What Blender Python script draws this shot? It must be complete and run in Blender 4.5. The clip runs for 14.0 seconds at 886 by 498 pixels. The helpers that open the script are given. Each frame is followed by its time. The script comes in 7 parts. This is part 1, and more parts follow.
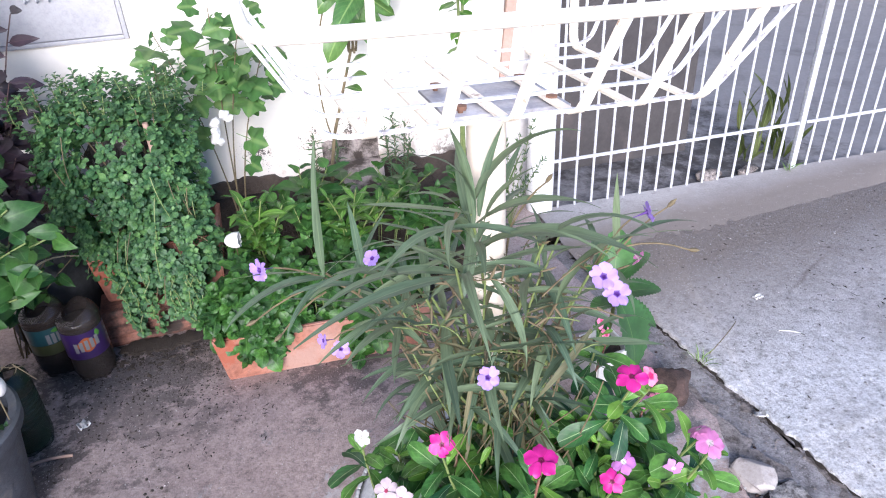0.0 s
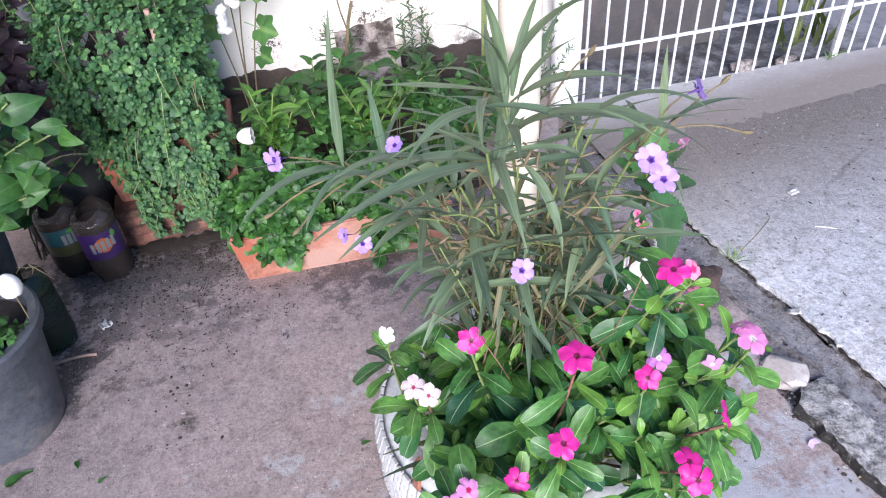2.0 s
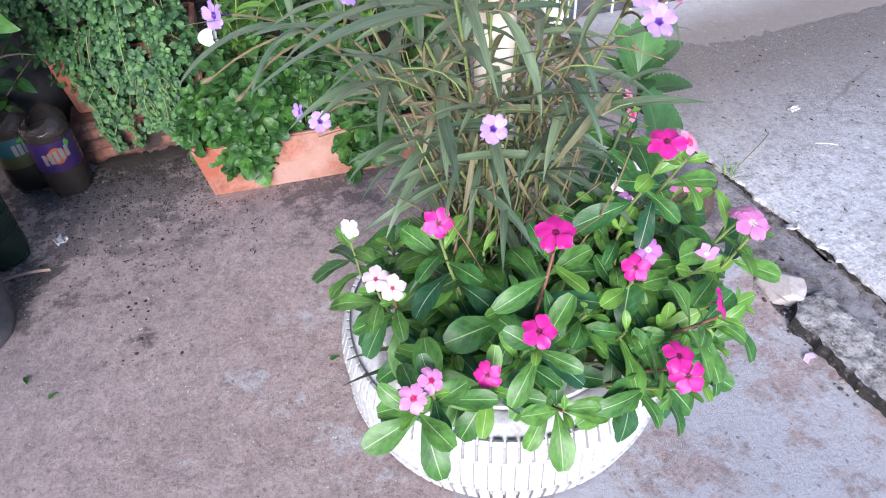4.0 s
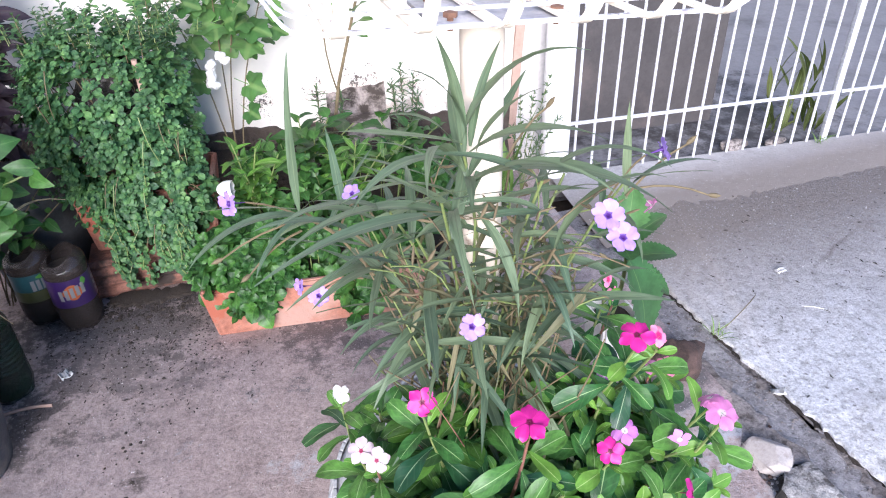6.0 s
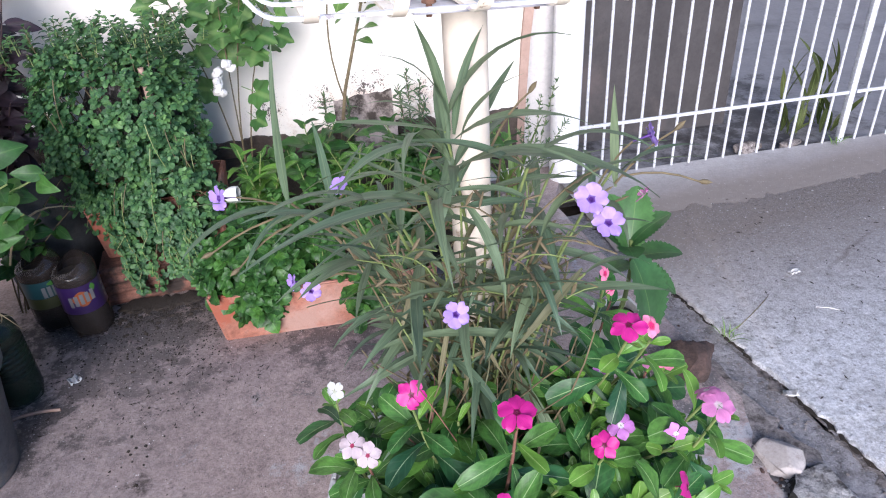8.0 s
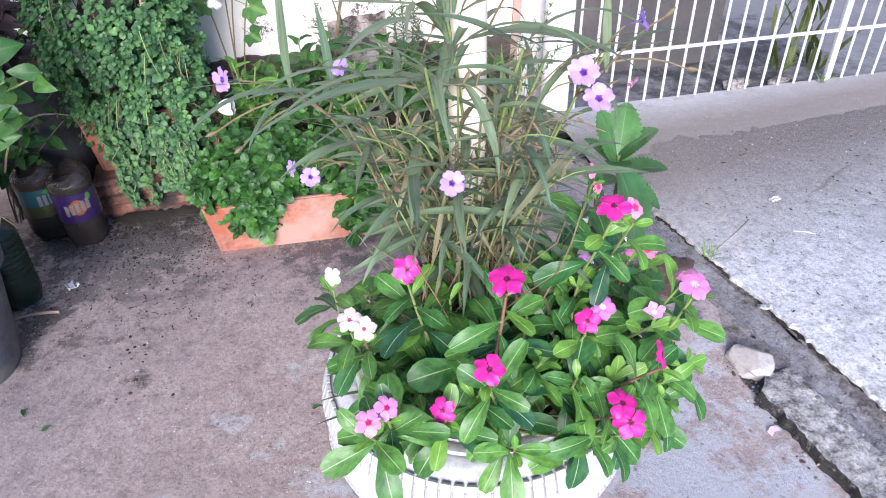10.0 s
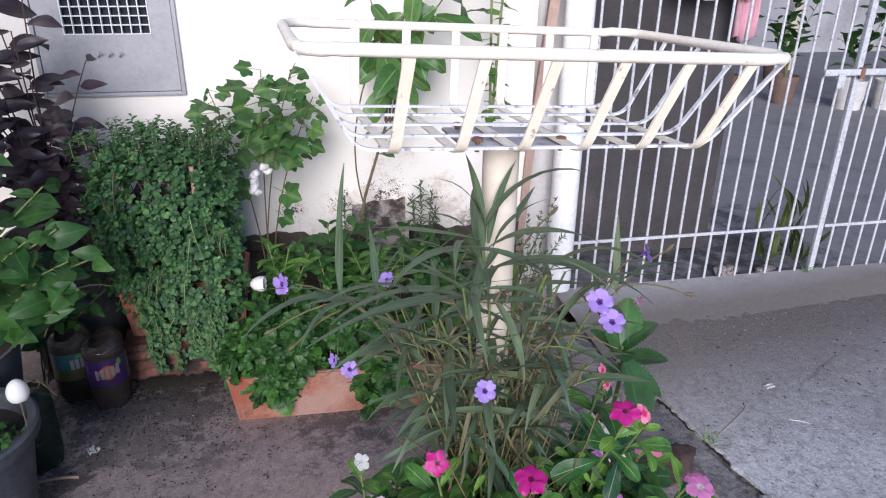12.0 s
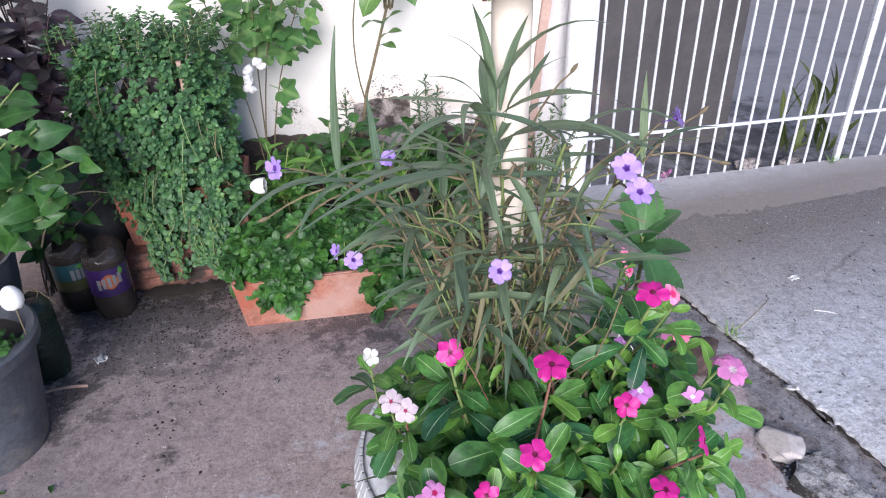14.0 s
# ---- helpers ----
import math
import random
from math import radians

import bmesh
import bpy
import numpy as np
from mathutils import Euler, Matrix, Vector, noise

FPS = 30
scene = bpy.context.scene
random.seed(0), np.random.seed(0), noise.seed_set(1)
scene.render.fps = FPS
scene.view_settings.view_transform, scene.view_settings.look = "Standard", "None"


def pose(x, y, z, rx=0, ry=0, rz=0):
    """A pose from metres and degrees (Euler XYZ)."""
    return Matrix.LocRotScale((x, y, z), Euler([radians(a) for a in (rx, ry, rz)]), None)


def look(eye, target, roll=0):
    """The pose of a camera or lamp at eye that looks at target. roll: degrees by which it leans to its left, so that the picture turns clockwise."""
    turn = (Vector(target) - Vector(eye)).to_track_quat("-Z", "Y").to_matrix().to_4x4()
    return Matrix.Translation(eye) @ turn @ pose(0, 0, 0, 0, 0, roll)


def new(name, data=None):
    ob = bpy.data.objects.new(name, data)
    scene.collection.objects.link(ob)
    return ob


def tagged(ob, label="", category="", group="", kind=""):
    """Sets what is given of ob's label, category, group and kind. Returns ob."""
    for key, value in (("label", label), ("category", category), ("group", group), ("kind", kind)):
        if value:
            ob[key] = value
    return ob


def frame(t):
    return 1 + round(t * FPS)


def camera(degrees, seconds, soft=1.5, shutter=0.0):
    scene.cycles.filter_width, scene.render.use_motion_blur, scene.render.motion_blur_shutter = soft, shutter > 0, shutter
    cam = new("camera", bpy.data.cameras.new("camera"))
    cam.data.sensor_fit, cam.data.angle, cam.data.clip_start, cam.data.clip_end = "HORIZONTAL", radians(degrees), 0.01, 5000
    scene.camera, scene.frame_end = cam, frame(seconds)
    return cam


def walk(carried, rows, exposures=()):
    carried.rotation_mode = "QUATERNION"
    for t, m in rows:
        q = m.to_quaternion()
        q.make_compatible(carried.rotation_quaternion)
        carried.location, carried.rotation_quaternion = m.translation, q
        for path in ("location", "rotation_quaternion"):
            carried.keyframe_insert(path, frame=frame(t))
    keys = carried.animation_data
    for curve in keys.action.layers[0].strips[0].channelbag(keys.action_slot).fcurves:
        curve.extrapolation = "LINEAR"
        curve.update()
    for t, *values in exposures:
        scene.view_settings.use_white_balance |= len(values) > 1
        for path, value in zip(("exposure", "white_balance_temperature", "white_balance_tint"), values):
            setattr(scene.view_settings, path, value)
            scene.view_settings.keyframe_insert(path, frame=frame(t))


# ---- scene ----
cam = camera(65.3, 14.0, soft=1.1)
EXPOSURES = [(0, 1.56), (0.5, 0.55), (1.0, 0.25), (1.5, 0.8), (2.0, 1.61), (2.5, 1.7), (3.0, 1.65), (5.5, 1.65), (6.0, 1.72), (6.5, 1.2), (7.0, 0.5), (7.5, 0.24), (8, 1.27), (8.5, 1.65), (11, 1.77), (11.5, 1.2), (12, 0.6), (12.5, 0.25), (13, 0.15), (13.5, 0.75), (14, 1.25)]
PATH = [
    (0, (0.241, 0.079, 1.257), (0.41, 1.776, 0.212), -2.9),
    (0.5, (0.247, 0.072, 1.305), (0.414, 1.851, 0.407), -3.3),
    (1, (0.244, 0.069, 1.314), (0.399, 1.861, 0.441), -3.0),
    (1.5, (0.24, 0.068, 1.25), (0.392, 1.766, 0.206), -3.0),
    (2, (0.227, 0.124, 1.203), (0.321, 1.669, -0.063), -4.6),
    (2.5, (0.216, 0.129, 1.119), (0.299, 1.634, -0.196), -5.6),
    (3, (0.253, 0.134, 1.078), (0.315, 1.605, -0.275), -6.2),
    (3.2, (0.242, 0.147, 1.07), (0.328, 1.602, -0.3), -4.9),
    (5.3, (0.275, 0.114, 1.057), (0.398, 1.621, -0.251), -3.1),
    (5.5, (0.264, 0.145, 1.103), (0.397, 1.679, -0.173), -2.1),
    (6, (0.284, 0.135, 1.16), (0.396, 1.801, 0.06), -1.9),
    (6.5, (0.276, 0.147, 1.203), (0.346, 1.889, 0.222), -2.2),
    (7, (0.278, 0.15, 1.232), (0.364, 1.933, 0.33), -2.1),
    (7.5, (0.286, 0.154, 1.217), (0.355, 1.916, 0.275), -2.2),
    (8, (0.324, 0.121, 1.13), (0.377, 1.815, 0.068), -3.6),
    (8.5, (0.315, 0.146, 1.064), (0.359, 1.738, -0.146), -1.9),
    (10.8, (0.292, -0.008, 1.109), (0.406, 1.666, 0.021), -1.5),
    (11, (0.271, -0.007, 1.131), (0.4, 1.712, 0.116), -1.2),
    (11.5, (0.252, -0.02, 1.165), (0.37, 1.771, 0.282), -0.2),
    (12, (0.248, -0.033, 1.2), (0.363, 1.798, 0.405), 0.7),
    (12.5, (0.253, -0.026, 1.223), (0.367, 1.835, 0.5), 1.9),
    (13, (0.255, -0.01, 1.201), (0.345, 1.823, 0.405), 1.1),
    (13.5, (0.259, 0.012, 1.167), (0.315, 1.806, 0.286), -0.8),
    (14, (0.254, 0.025, 1.111), (0.332, 1.75, 0.101), -1.5),
]
walk(cam, [(t, look(eye, target, roll)) for t, eye, target, roll in PATH], [(t, stops, 5450, 15) for t, stops in EXPOSURES])

# ---- world and light ----
SUN_EL, SUN_AZ = radians(21), radians(186)
world = bpy.data.worlds.new("world")
scene.world = world
world.use_nodes = True
wn = world.node_tree.nodes
sky = wn.new("ShaderNodeTexSky")
sky.sky_type = "NISHITA"
sky.sun_disc = False
sky.sun_elevation = SUN_EL
sky.sun_rotation = SUN_AZ
sky.air_density, sky.dust_density, sky.ozone_density = 1.0, 0.4, 3.0
wn["Background"].inputs["Strength"].default_value = 0.088
world.node_tree.links.new(sky.outputs[0], wn["Background"].inputs["Color"])
sun = new("sun", bpy.data.lights.new("sun", "SUN"))
sun.data.energy, sun.data.angle, sun.data.color = 3.4, radians(36), (1.0, 0.88, 0.74)
sun_dir = Vector((math.sin(SUN_AZ) * math.cos(SUN_EL), math.cos(SUN_AZ) * math.cos(SUN_EL), math.sin(SUN_EL)))
sun.matrix_world = look(sun_dir * 20, (0, 0, 0))


# ---- materials ----
def nodes_of(name):
    m = bpy.data.materials.new(name)
    m.use_nodes = True
    nt = m.node_tree
    return m, nt, nt.nodes["Principled BSDF"]


def add(nt, kind, **values):
    n = nt.nodes.new(kind)
    for key, value in values.items():
        n.inputs[key].default_value = value
    return n


def ramp(nt, fac, stops):
    r = nt.nodes.new("ShaderNodeValToRGB")
    el = r.color_ramp.elements
    while len(el) < len(stops):
        el.new(0.5)
    for e, (p, c) in zip(el, stops):
        e.position, e.color = p, (*c, 1)
    nt.links.new(fac, r.inputs[0])
    return r.outputs[0]


def mix(nt, fac, a, b, mode="MIX"):
    n = nt.nodes.new("ShaderNodeMix")
    n.data_type, n.blend_type = "RGBA", mode
    for sock, v in ((n.inputs[0], fac), (n.inputs[6], a), (n.inputs[7], b)):
        if isinstance(v, (int, float)):
            sock.default_value = v
        elif isinstance(v, tuple):
            sock.default_value = (*v, 1)
        else:
            nt.links.new(v, sock)
    return n.outputs[2]


def noise_tex(nt, vec, scale, detail=6, rough=0.6):
    n = add(nt, "ShaderNodeTexNoise", Scale=scale, Detail=detail, Roughness=rough)
    nt.links.new(vec, n.inputs["Vector"])
    return n.outputs["Fac"]


def bump(nt, bsdf, height, strength, distance):
    b = add(nt, "ShaderNodeBump", Strength=strength, Distance=distance)
    nt.links.new(height, b.inputs["Height"])
    nt.links.new(b.outputs[0], bsdf.inputs["Normal"])


def surface(name, dark, light, big=3.0, fine=60.0, rough=0.7, metal=0.0, relief=0.4, depth=0.003, stain=None, stain_at=(0.55, 0.68), stain_scale=5.0, specks=None, spec_scale=160.0, cracks=None, dirt=None, grain=0.3, mid=0.0, mid_scale=26.0, pits=None, pit_scale=240.0, pit_share=0.5, dirt_edge=(0.2, 0.36), dirt_noise=2.2, band=None, crisp=None, crisp_scale=70.0, splash=None):
    """A worn matt or painted surface: two scales of colour, stains with edges of their own, specks, fine relief."""
    m, nt, b = nodes_of(name)
    pos = nt.nodes.new("ShaderNodeTexCoord").outputs["Object"]
    n1, n2 = noise_tex(nt, pos, big, 9, 0.66), noise_tex(nt, pos, fine, 6, 0.75)
    col = ramp(nt, n1, [(0.3, dark), (0.7, light)])
    fine_col = ramp(nt, n2, [(0.32, (0.5, 0.5, 0.5)), (0.5, (1, 1, 1)), (0.7, (1.3, 1.3, 1.3))])
    col = mix(nt, grain, col, fine_col, "MULTIPLY")
    height = n2
    if mid:
        nm = noise_tex(nt, pos, mid_scale, 9, 0.74)
        col = mix(nt, mid, col, ramp(nt, nm, [(0.36, (0.42, 0.41, 0.40)), (0.5, (1, 1, 1)), (0.66, (1.3, 1.3, 1.3))]), "MULTIPLY")
        hm = nt.nodes.new("ShaderNodeMath")
        hm.operation = "MULTIPLY_ADD"
        nt.links.new(nm, hm.inputs[0])
        hm.inputs[1].default_value = 2.0
        nt.links.new(n2, hm.inputs[2])
        height = hm.outputs[0]
    if stain:
        n3 = noise_tex(nt, pos, stain_scale, 8, 0.68)
        f = ramp(nt, n3, [(stain_at[0], (0, 0, 0)), (stain_at[1], (1, 1, 1))])
        col = mix(nt, f, col, stain)
    if specks:
        patchy = ramp(nt, noise_tex(nt, pos, 6.0, 5), [(0.42, (0, 0, 0)), (0.62, (1, 1, 1))])
        v = add(nt, "ShaderNodeTexVoronoi", Scale=spec_scale)
        nt.links.new(pos, v.inputs["Vector"])
        f = ramp(nt, v.outputs["Distance"], [(0.12, (1, 1, 1)), (0.2, (0, 0, 0))])
        sel = ramp(nt, v.outputs["Color"], [(0.55, (0, 0, 0)), (0.6, (1, 1, 1))])
        f = mix(nt, 1.0, f, sel, "MULTIPLY")
        f = mix(nt, 1.0, f, patchy, "MULTIPLY")
        col = mix(nt, f, col, specks)
    if cracks:
        warp = nt.nodes.new("ShaderNodeTexNoise")
        warp.inputs["Scale"].default_value = 6
        nt.links.new(pos, warp.inputs["Vector"])
        vm = nt.nodes.new("ShaderNodeVectorMath")
        vm.operation = "MULTIPLY_ADD"
        nt.links.new(warp.outputs["Color"], vm.inputs[0])
        vm.inputs[1].default_value = (0.05, 0.05, 0.05)
        nt.links.new(pos, vm.inputs[2])
        v = add(nt, "ShaderNodeTexVoronoi", Scale=cracks)
        v.feature = "DISTANCE_TO_EDGE"
        nt.links.new(vm.outputs[0], v.inputs["Vector"])
        f = ramp(nt, v.outputs["Distance"], [(0.0025, (1, 1, 1)), (0.006, (0, 0, 0))])
        part_of = ramp(nt, noise_tex(nt, pos, 1.1, 2), [(0.48, (0, 0, 0)), (0.54, (0.8, 0.8, 0.8))])
        col = mix(nt, mix(nt, 1.0, f, part_of, "MULTIPLY"), col, (0.07, 0.06, 0.055))
    # patches round a centre: dirt, and the floor's painted-in brighter side
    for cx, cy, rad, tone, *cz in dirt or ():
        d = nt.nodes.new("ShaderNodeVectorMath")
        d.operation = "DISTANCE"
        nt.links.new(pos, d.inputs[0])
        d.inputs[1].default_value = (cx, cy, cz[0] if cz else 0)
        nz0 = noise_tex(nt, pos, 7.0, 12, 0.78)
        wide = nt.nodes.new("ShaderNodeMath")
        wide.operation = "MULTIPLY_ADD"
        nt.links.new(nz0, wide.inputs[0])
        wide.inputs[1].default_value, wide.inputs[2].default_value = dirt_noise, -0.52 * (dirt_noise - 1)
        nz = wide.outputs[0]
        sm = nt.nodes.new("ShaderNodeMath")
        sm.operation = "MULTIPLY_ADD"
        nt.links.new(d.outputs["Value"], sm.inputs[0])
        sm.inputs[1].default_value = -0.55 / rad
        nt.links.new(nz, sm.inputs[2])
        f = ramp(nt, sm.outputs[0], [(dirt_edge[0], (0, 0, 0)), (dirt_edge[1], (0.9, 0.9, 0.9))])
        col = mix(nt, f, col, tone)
    if band:                                   # sediment washed over one edge: from y = band[0] (covered) to band[1] (clean)
        sep = nt.nodes.new("ShaderNodeSeparateXYZ")
        nt.links.new(pos, sep.inputs[0])
        nb = nt.nodes.new("ShaderNodeMath")
        nb.operation = "MULTIPLY_ADD"
        slant = nt.nodes.new("ShaderNodeMath")
        slant.operation = "MULTIPLY_ADD"
        nt.links.new(sep.outputs[0], slant.inputs[0])
        slant.inputs[1].default_value = band[3]
        nt.links.new(sep.outputs[1], slant.inputs[2])
        nt.links.new(noise_tex(nt, pos, 7, 10, 0.75), nb.inputs[0])
        nb.inputs[1].default_value = 0.16
        nt.links.new(slant.outputs[0], nb.inputs[2])
        mid_y = nt.nodes.new("ShaderNodeMapRange")
        nt.links.new(nb.outputs[0], mid_y.inputs[0])
        mid_y.inputs[1].default_value, mid_y.inputs[2].default_value = band[0] + 0.08, band[1] + 0.08
        mid_y.inputs[3].default_value, mid_y.inputs[4].default_value = 1.0, 0.0
        col = mix(nt, mid_y.outputs[0], col, band[2])
    if crisp:                                  # weathered skin: chipped dark hollows and worn pale flecks with hard edges
        nc, nd = noise_tex(nt, pos, crisp_scale, 9, 0.8), noise_tex(nt, pos, crisp_scale * 0.37, 10, 0.82)
        patch = ramp(nt, noise_tex(nt, pos, 3.0, 4), [(0.35, (0.45, 0.45, 0.45)), (0.65, (1, 1, 1))])
        for nn, at, tone in ((nd, (0.57, 0.63), crisp[0]), (nc, (0.60, 0.66), crisp[1]), (nc, (0.40, 0.35), crisp[0])):
            f = ramp(nt, nn, [(at[0], (0, 0, 0)), (at[1], (0.85, 0.85, 0.85))] if at[1] > at[0] else [(at[1], (0.85, 0.85, 0.85)), (at[0], (0, 0, 0))])
            col = mix(nt, mix(nt, 1.0, f, patch, "MULTIPLY"), col, tone)
        hs = nt.nodes.new("ShaderNodeMath")
        hs.operation = "MULTIPLY_ADD"
        nt.links.new(nd, hs.inputs[0])
        hs.inputs[1].default_value = -2.5
        nt.links.new(height, hs.inputs[2])
        height = hs.outputs[0]
    for cx, cz, rad in splash or ():           # specks of mud thrown up by rain, thinning out from a centre
        d = nt.nodes.new("ShaderNodeVectorMath")
        d.operation = "DISTANCE"
        nt.links.new(pos, d.inputs[0])
        d.inputs[1].default_value = (cx, 0, cz)
        for sc, reach in ((95.0, 1.0), (210.0, 1.35)):
            v = add(nt, "ShaderNodeTexVoronoi", Scale=sc)
            nt.links.new(pos, v.inputs["Vector"])
            jit = noise_tex(nt, pos, 26, 6, 0.7)
            near_c = nt.nodes.new("ShaderNodeMath")
            near_c.operation = "MULTIPLY_ADD"
            nt.links.new(d.outputs["Value"], near_c.inputs[0])
            near_c.inputs[1].default_value = 0.55 / (rad * reach)
            nt.links.new(v.outputs["Distance"], near_c.inputs[2])
            both = nt.nodes.new("ShaderNodeMath")
            both.operation = "MULTIPLY_ADD"
            nt.links.new(jit, both.inputs[0])
            both.inputs[1].default_value = 1.6
            nt.links.new(near_c.outputs[0], both.inputs[2])
            cut = nt.nodes.new("ShaderNodeMapRange")
            nt.links.new(both.outputs[0], cut.inputs[0])
            cut.inputs[1].default_value, cut.inputs[2].default_value = 1.14, 1.24
            cut.inputs[3].default_value, cut.inputs[4].default_value = 0.88, 0.0
            col = mix(nt, cut.outputs[0], col, (0.075, 0.058, 0.05))
    if pits:                                   # small irregular grains and holes all over
        for k, (tone, sc) in enumerate(zip(pits, (pit_scale, pit_scale * 0.43))):
            v = add(nt, "ShaderNodeTexVoronoi", Scale=sc)
            jit = add(nt, "ShaderNodeTexNoise", Scale=sc * 1.7, Detail=2)
            nt.links.new(pos, jit.inputs["Vector"])
            vm = nt.nodes.new("ShaderNodeVectorMath")
            vm.operation = "MULTIPLY_ADD"
            nt.links.new(jit.outputs["Color"], vm.inputs[0])
            vm.inputs[1].default_value = (0.9 / sc,) * 3
            nt.links.new(pos, vm.inputs[2])
            nt.links.new(vm.outputs[0], v.inputs["Vector"])
            f = ramp(nt, v.outputs["Distance"], [(0.2, (1, 1, 1)), (0.42, (0, 0, 0))])
            cut = 1 - pit_share * (1 if k == 0 else 0.6)
            sel = ramp(nt, v.outputs["Color"], [(cut - 0.03, (0, 0, 0)), (cut + 0.03, (0.8, 0.8, 0.8))])
            col = mix(nt, mix(nt, 1.0, f, sel, "MULTIPLY"), col, tone)
    nt.links.new(col, b.inputs["Base Color"])
    b.inputs["Roughness"].default_value = rough
    b.inputs["Metallic"].default_value = metal
    bump(nt, b, height, relief, depth)
    return m


def leaf_mat(name, c1, c2, rib=(0.25, 0.36, 0.12), rough=0.42, island=False, rib_width=0.035, veins=9.0, through_light=0.22, rib_mix=0.7, blotch=0.35, side_veins=0.1, clump=0.0):
    """Leaf: each leaf a shade of its own, pale midrib and side veins, thin enough to let light through."""
    m, nt, b = nodes_of(name)
    if island:
        rnd = nt.nodes.new("ShaderNodeNewGeometry").outputs["Random Per Island"]
    else:
        rnd = nt.nodes.new("ShaderNodeObjectInfo").outputs["Random"]
    tc = nt.nodes.new("ShaderNodeTexCoord")
    uv = nt.nodes.new("ShaderNodeSeparateXYZ")
    nt.links.new(tc.outputs["UV"], uv.inputs[0])

    def calc(op, a, c=None):
        n = nt.nodes.new("ShaderNodeMath")
        n.operation = op
        for k, v in enumerate((a, c)):
            if v is None:
                continue
            if isinstance(v, (int, float)):
                n.inputs[k].default_value = v
            else:
                nt.links.new(v, n.inputs[k])
        return n.outputs[0]
    side = calc("ABSOLUTE", calc("SUBTRACT", uv.outputs[0], 0.5))
    ribf = ramp(nt, side, [(rib_width * 0.5, (1, 1, 1)), (rib_width * 1.3, (0, 0, 0))])
    wave = calc("SINE", calc("MULTIPLY", calc("SUBTRACT", uv.outputs[1], calc("MULTIPLY", side, 0.5)), veins * 6.283))
    pos = nt.nodes.new("ShaderNodeVectorMath")
    pos.operation = "ADD"
    nt.links.new(tc.outputs["UV"], pos.inputs[0])
    nt.links.new(calc("MULTIPLY", rnd, 37.0), pos.inputs[1])
    n1 = noise_tex(nt, pos.outputs[0], 4.0, 5, 0.6)
    col = ramp(nt, rnd, [(0.0, c1), (1.0, c2)])
    shade = ramp(nt, n1, [(0.3, (1 - blotch,) * 3), (0.7, (1 + blotch * 0.6,) * 3)])
    col = mix(nt, 1.0, col, shade, "MULTIPLY")
    if clump:                                 # noise paints bright sprigs and bluish shaded gaps between them
        nc = noise_tex(nt, tc.outputs["Object"], clump, 3, 0.5)
        col = mix(nt, 1.0, col, ramp(nt, nc, [(0.36, (0.5, 0.55, 0.6)), (0.5, (0.95, 0.95, 0.95)), (0.64, (1.5, 1.36, 1.1))]), "MULTIPLY")
    vein = ramp(nt, wave, [(0.6, (0, 0, 0)), (1.0, (side_veins,) * 3)])
    col = mix(nt, vein, col, rib)
    ribs = mix(nt, 1.0, ribf, (rib_mix,) * 3, "MULTIPLY")
    col = mix(nt, ribs, col, rib)
    nt.links.new(col, b.inputs["Base Color"])
    b.inputs["Roughness"].default_value = rough
    b.inputs["Specular IOR Level"].default_value = 0.4
    bump(nt, b, n1, 0.3, 0.002)
    tr = nt.nodes.new("ShaderNodeBsdfTranslucent")
    nt.links.new(mix(nt, 1.0, col, (1.3, 1.25, 0.7), "MULTIPLY"), tr.inputs["Color"])
    ms = add(nt, "ShaderNodeMixShader", Fac=through_light)
    nt.links.new(b.outputs[0], ms.inputs[1])
    nt.links.new(tr.outputs[0], ms.inputs[2])
    nt.links.new(ms.outputs[0], nt.nodes["Material Output"].inputs[0])
    return m


def petal_mat(name, inner, outer, reach=0.25, rough=0.5):
    """Petal: a darker or paler throat at the base (uv y), faint streaks along it."""
    m, nt, b = nodes_of(name)
    tc = nt.nodes.new("ShaderNodeTexCoord")
    uv = nt.nodes.new("ShaderNodeSeparateXYZ")
    nt.links.new(tc.outputs["UV"], uv.inputs[0])
    base = ramp(nt, uv.outputs[1], [(reach * 0.55, inner), (reach, outer)])
    mp = add(nt, "ShaderNodeMapping", Scale=(14, 1.5, 1))
    nt.links.new(tc.outputs["UV"], mp.inputs[0])
    n = noise_tex(nt, mp.outputs[0], 2.0, 3)
    col = mix(nt, 0.8, base, ramp(nt, n, [(0.3, (0.82,) * 3), (0.7, (1.08,) * 3)]), "MULTIPLY")
    nt.links.new(col, b.inputs["Base Color"])
    b.inputs["Roughness"].default_value = rough
    tr = nt.nodes.new("ShaderNodeBsdfTranslucent")
    nt.links.new(col, tr.inputs["Color"])
    ms = add(nt, "ShaderNodeMixShader", Fac=0.3)
    nt.links.new(b.outputs[0], ms.inputs[1])
    nt.links.new(tr.outputs[0], ms.inputs[2])
    nt.links.new(ms.outputs[0], nt.nodes["Material Output"].inputs[0])
    return m


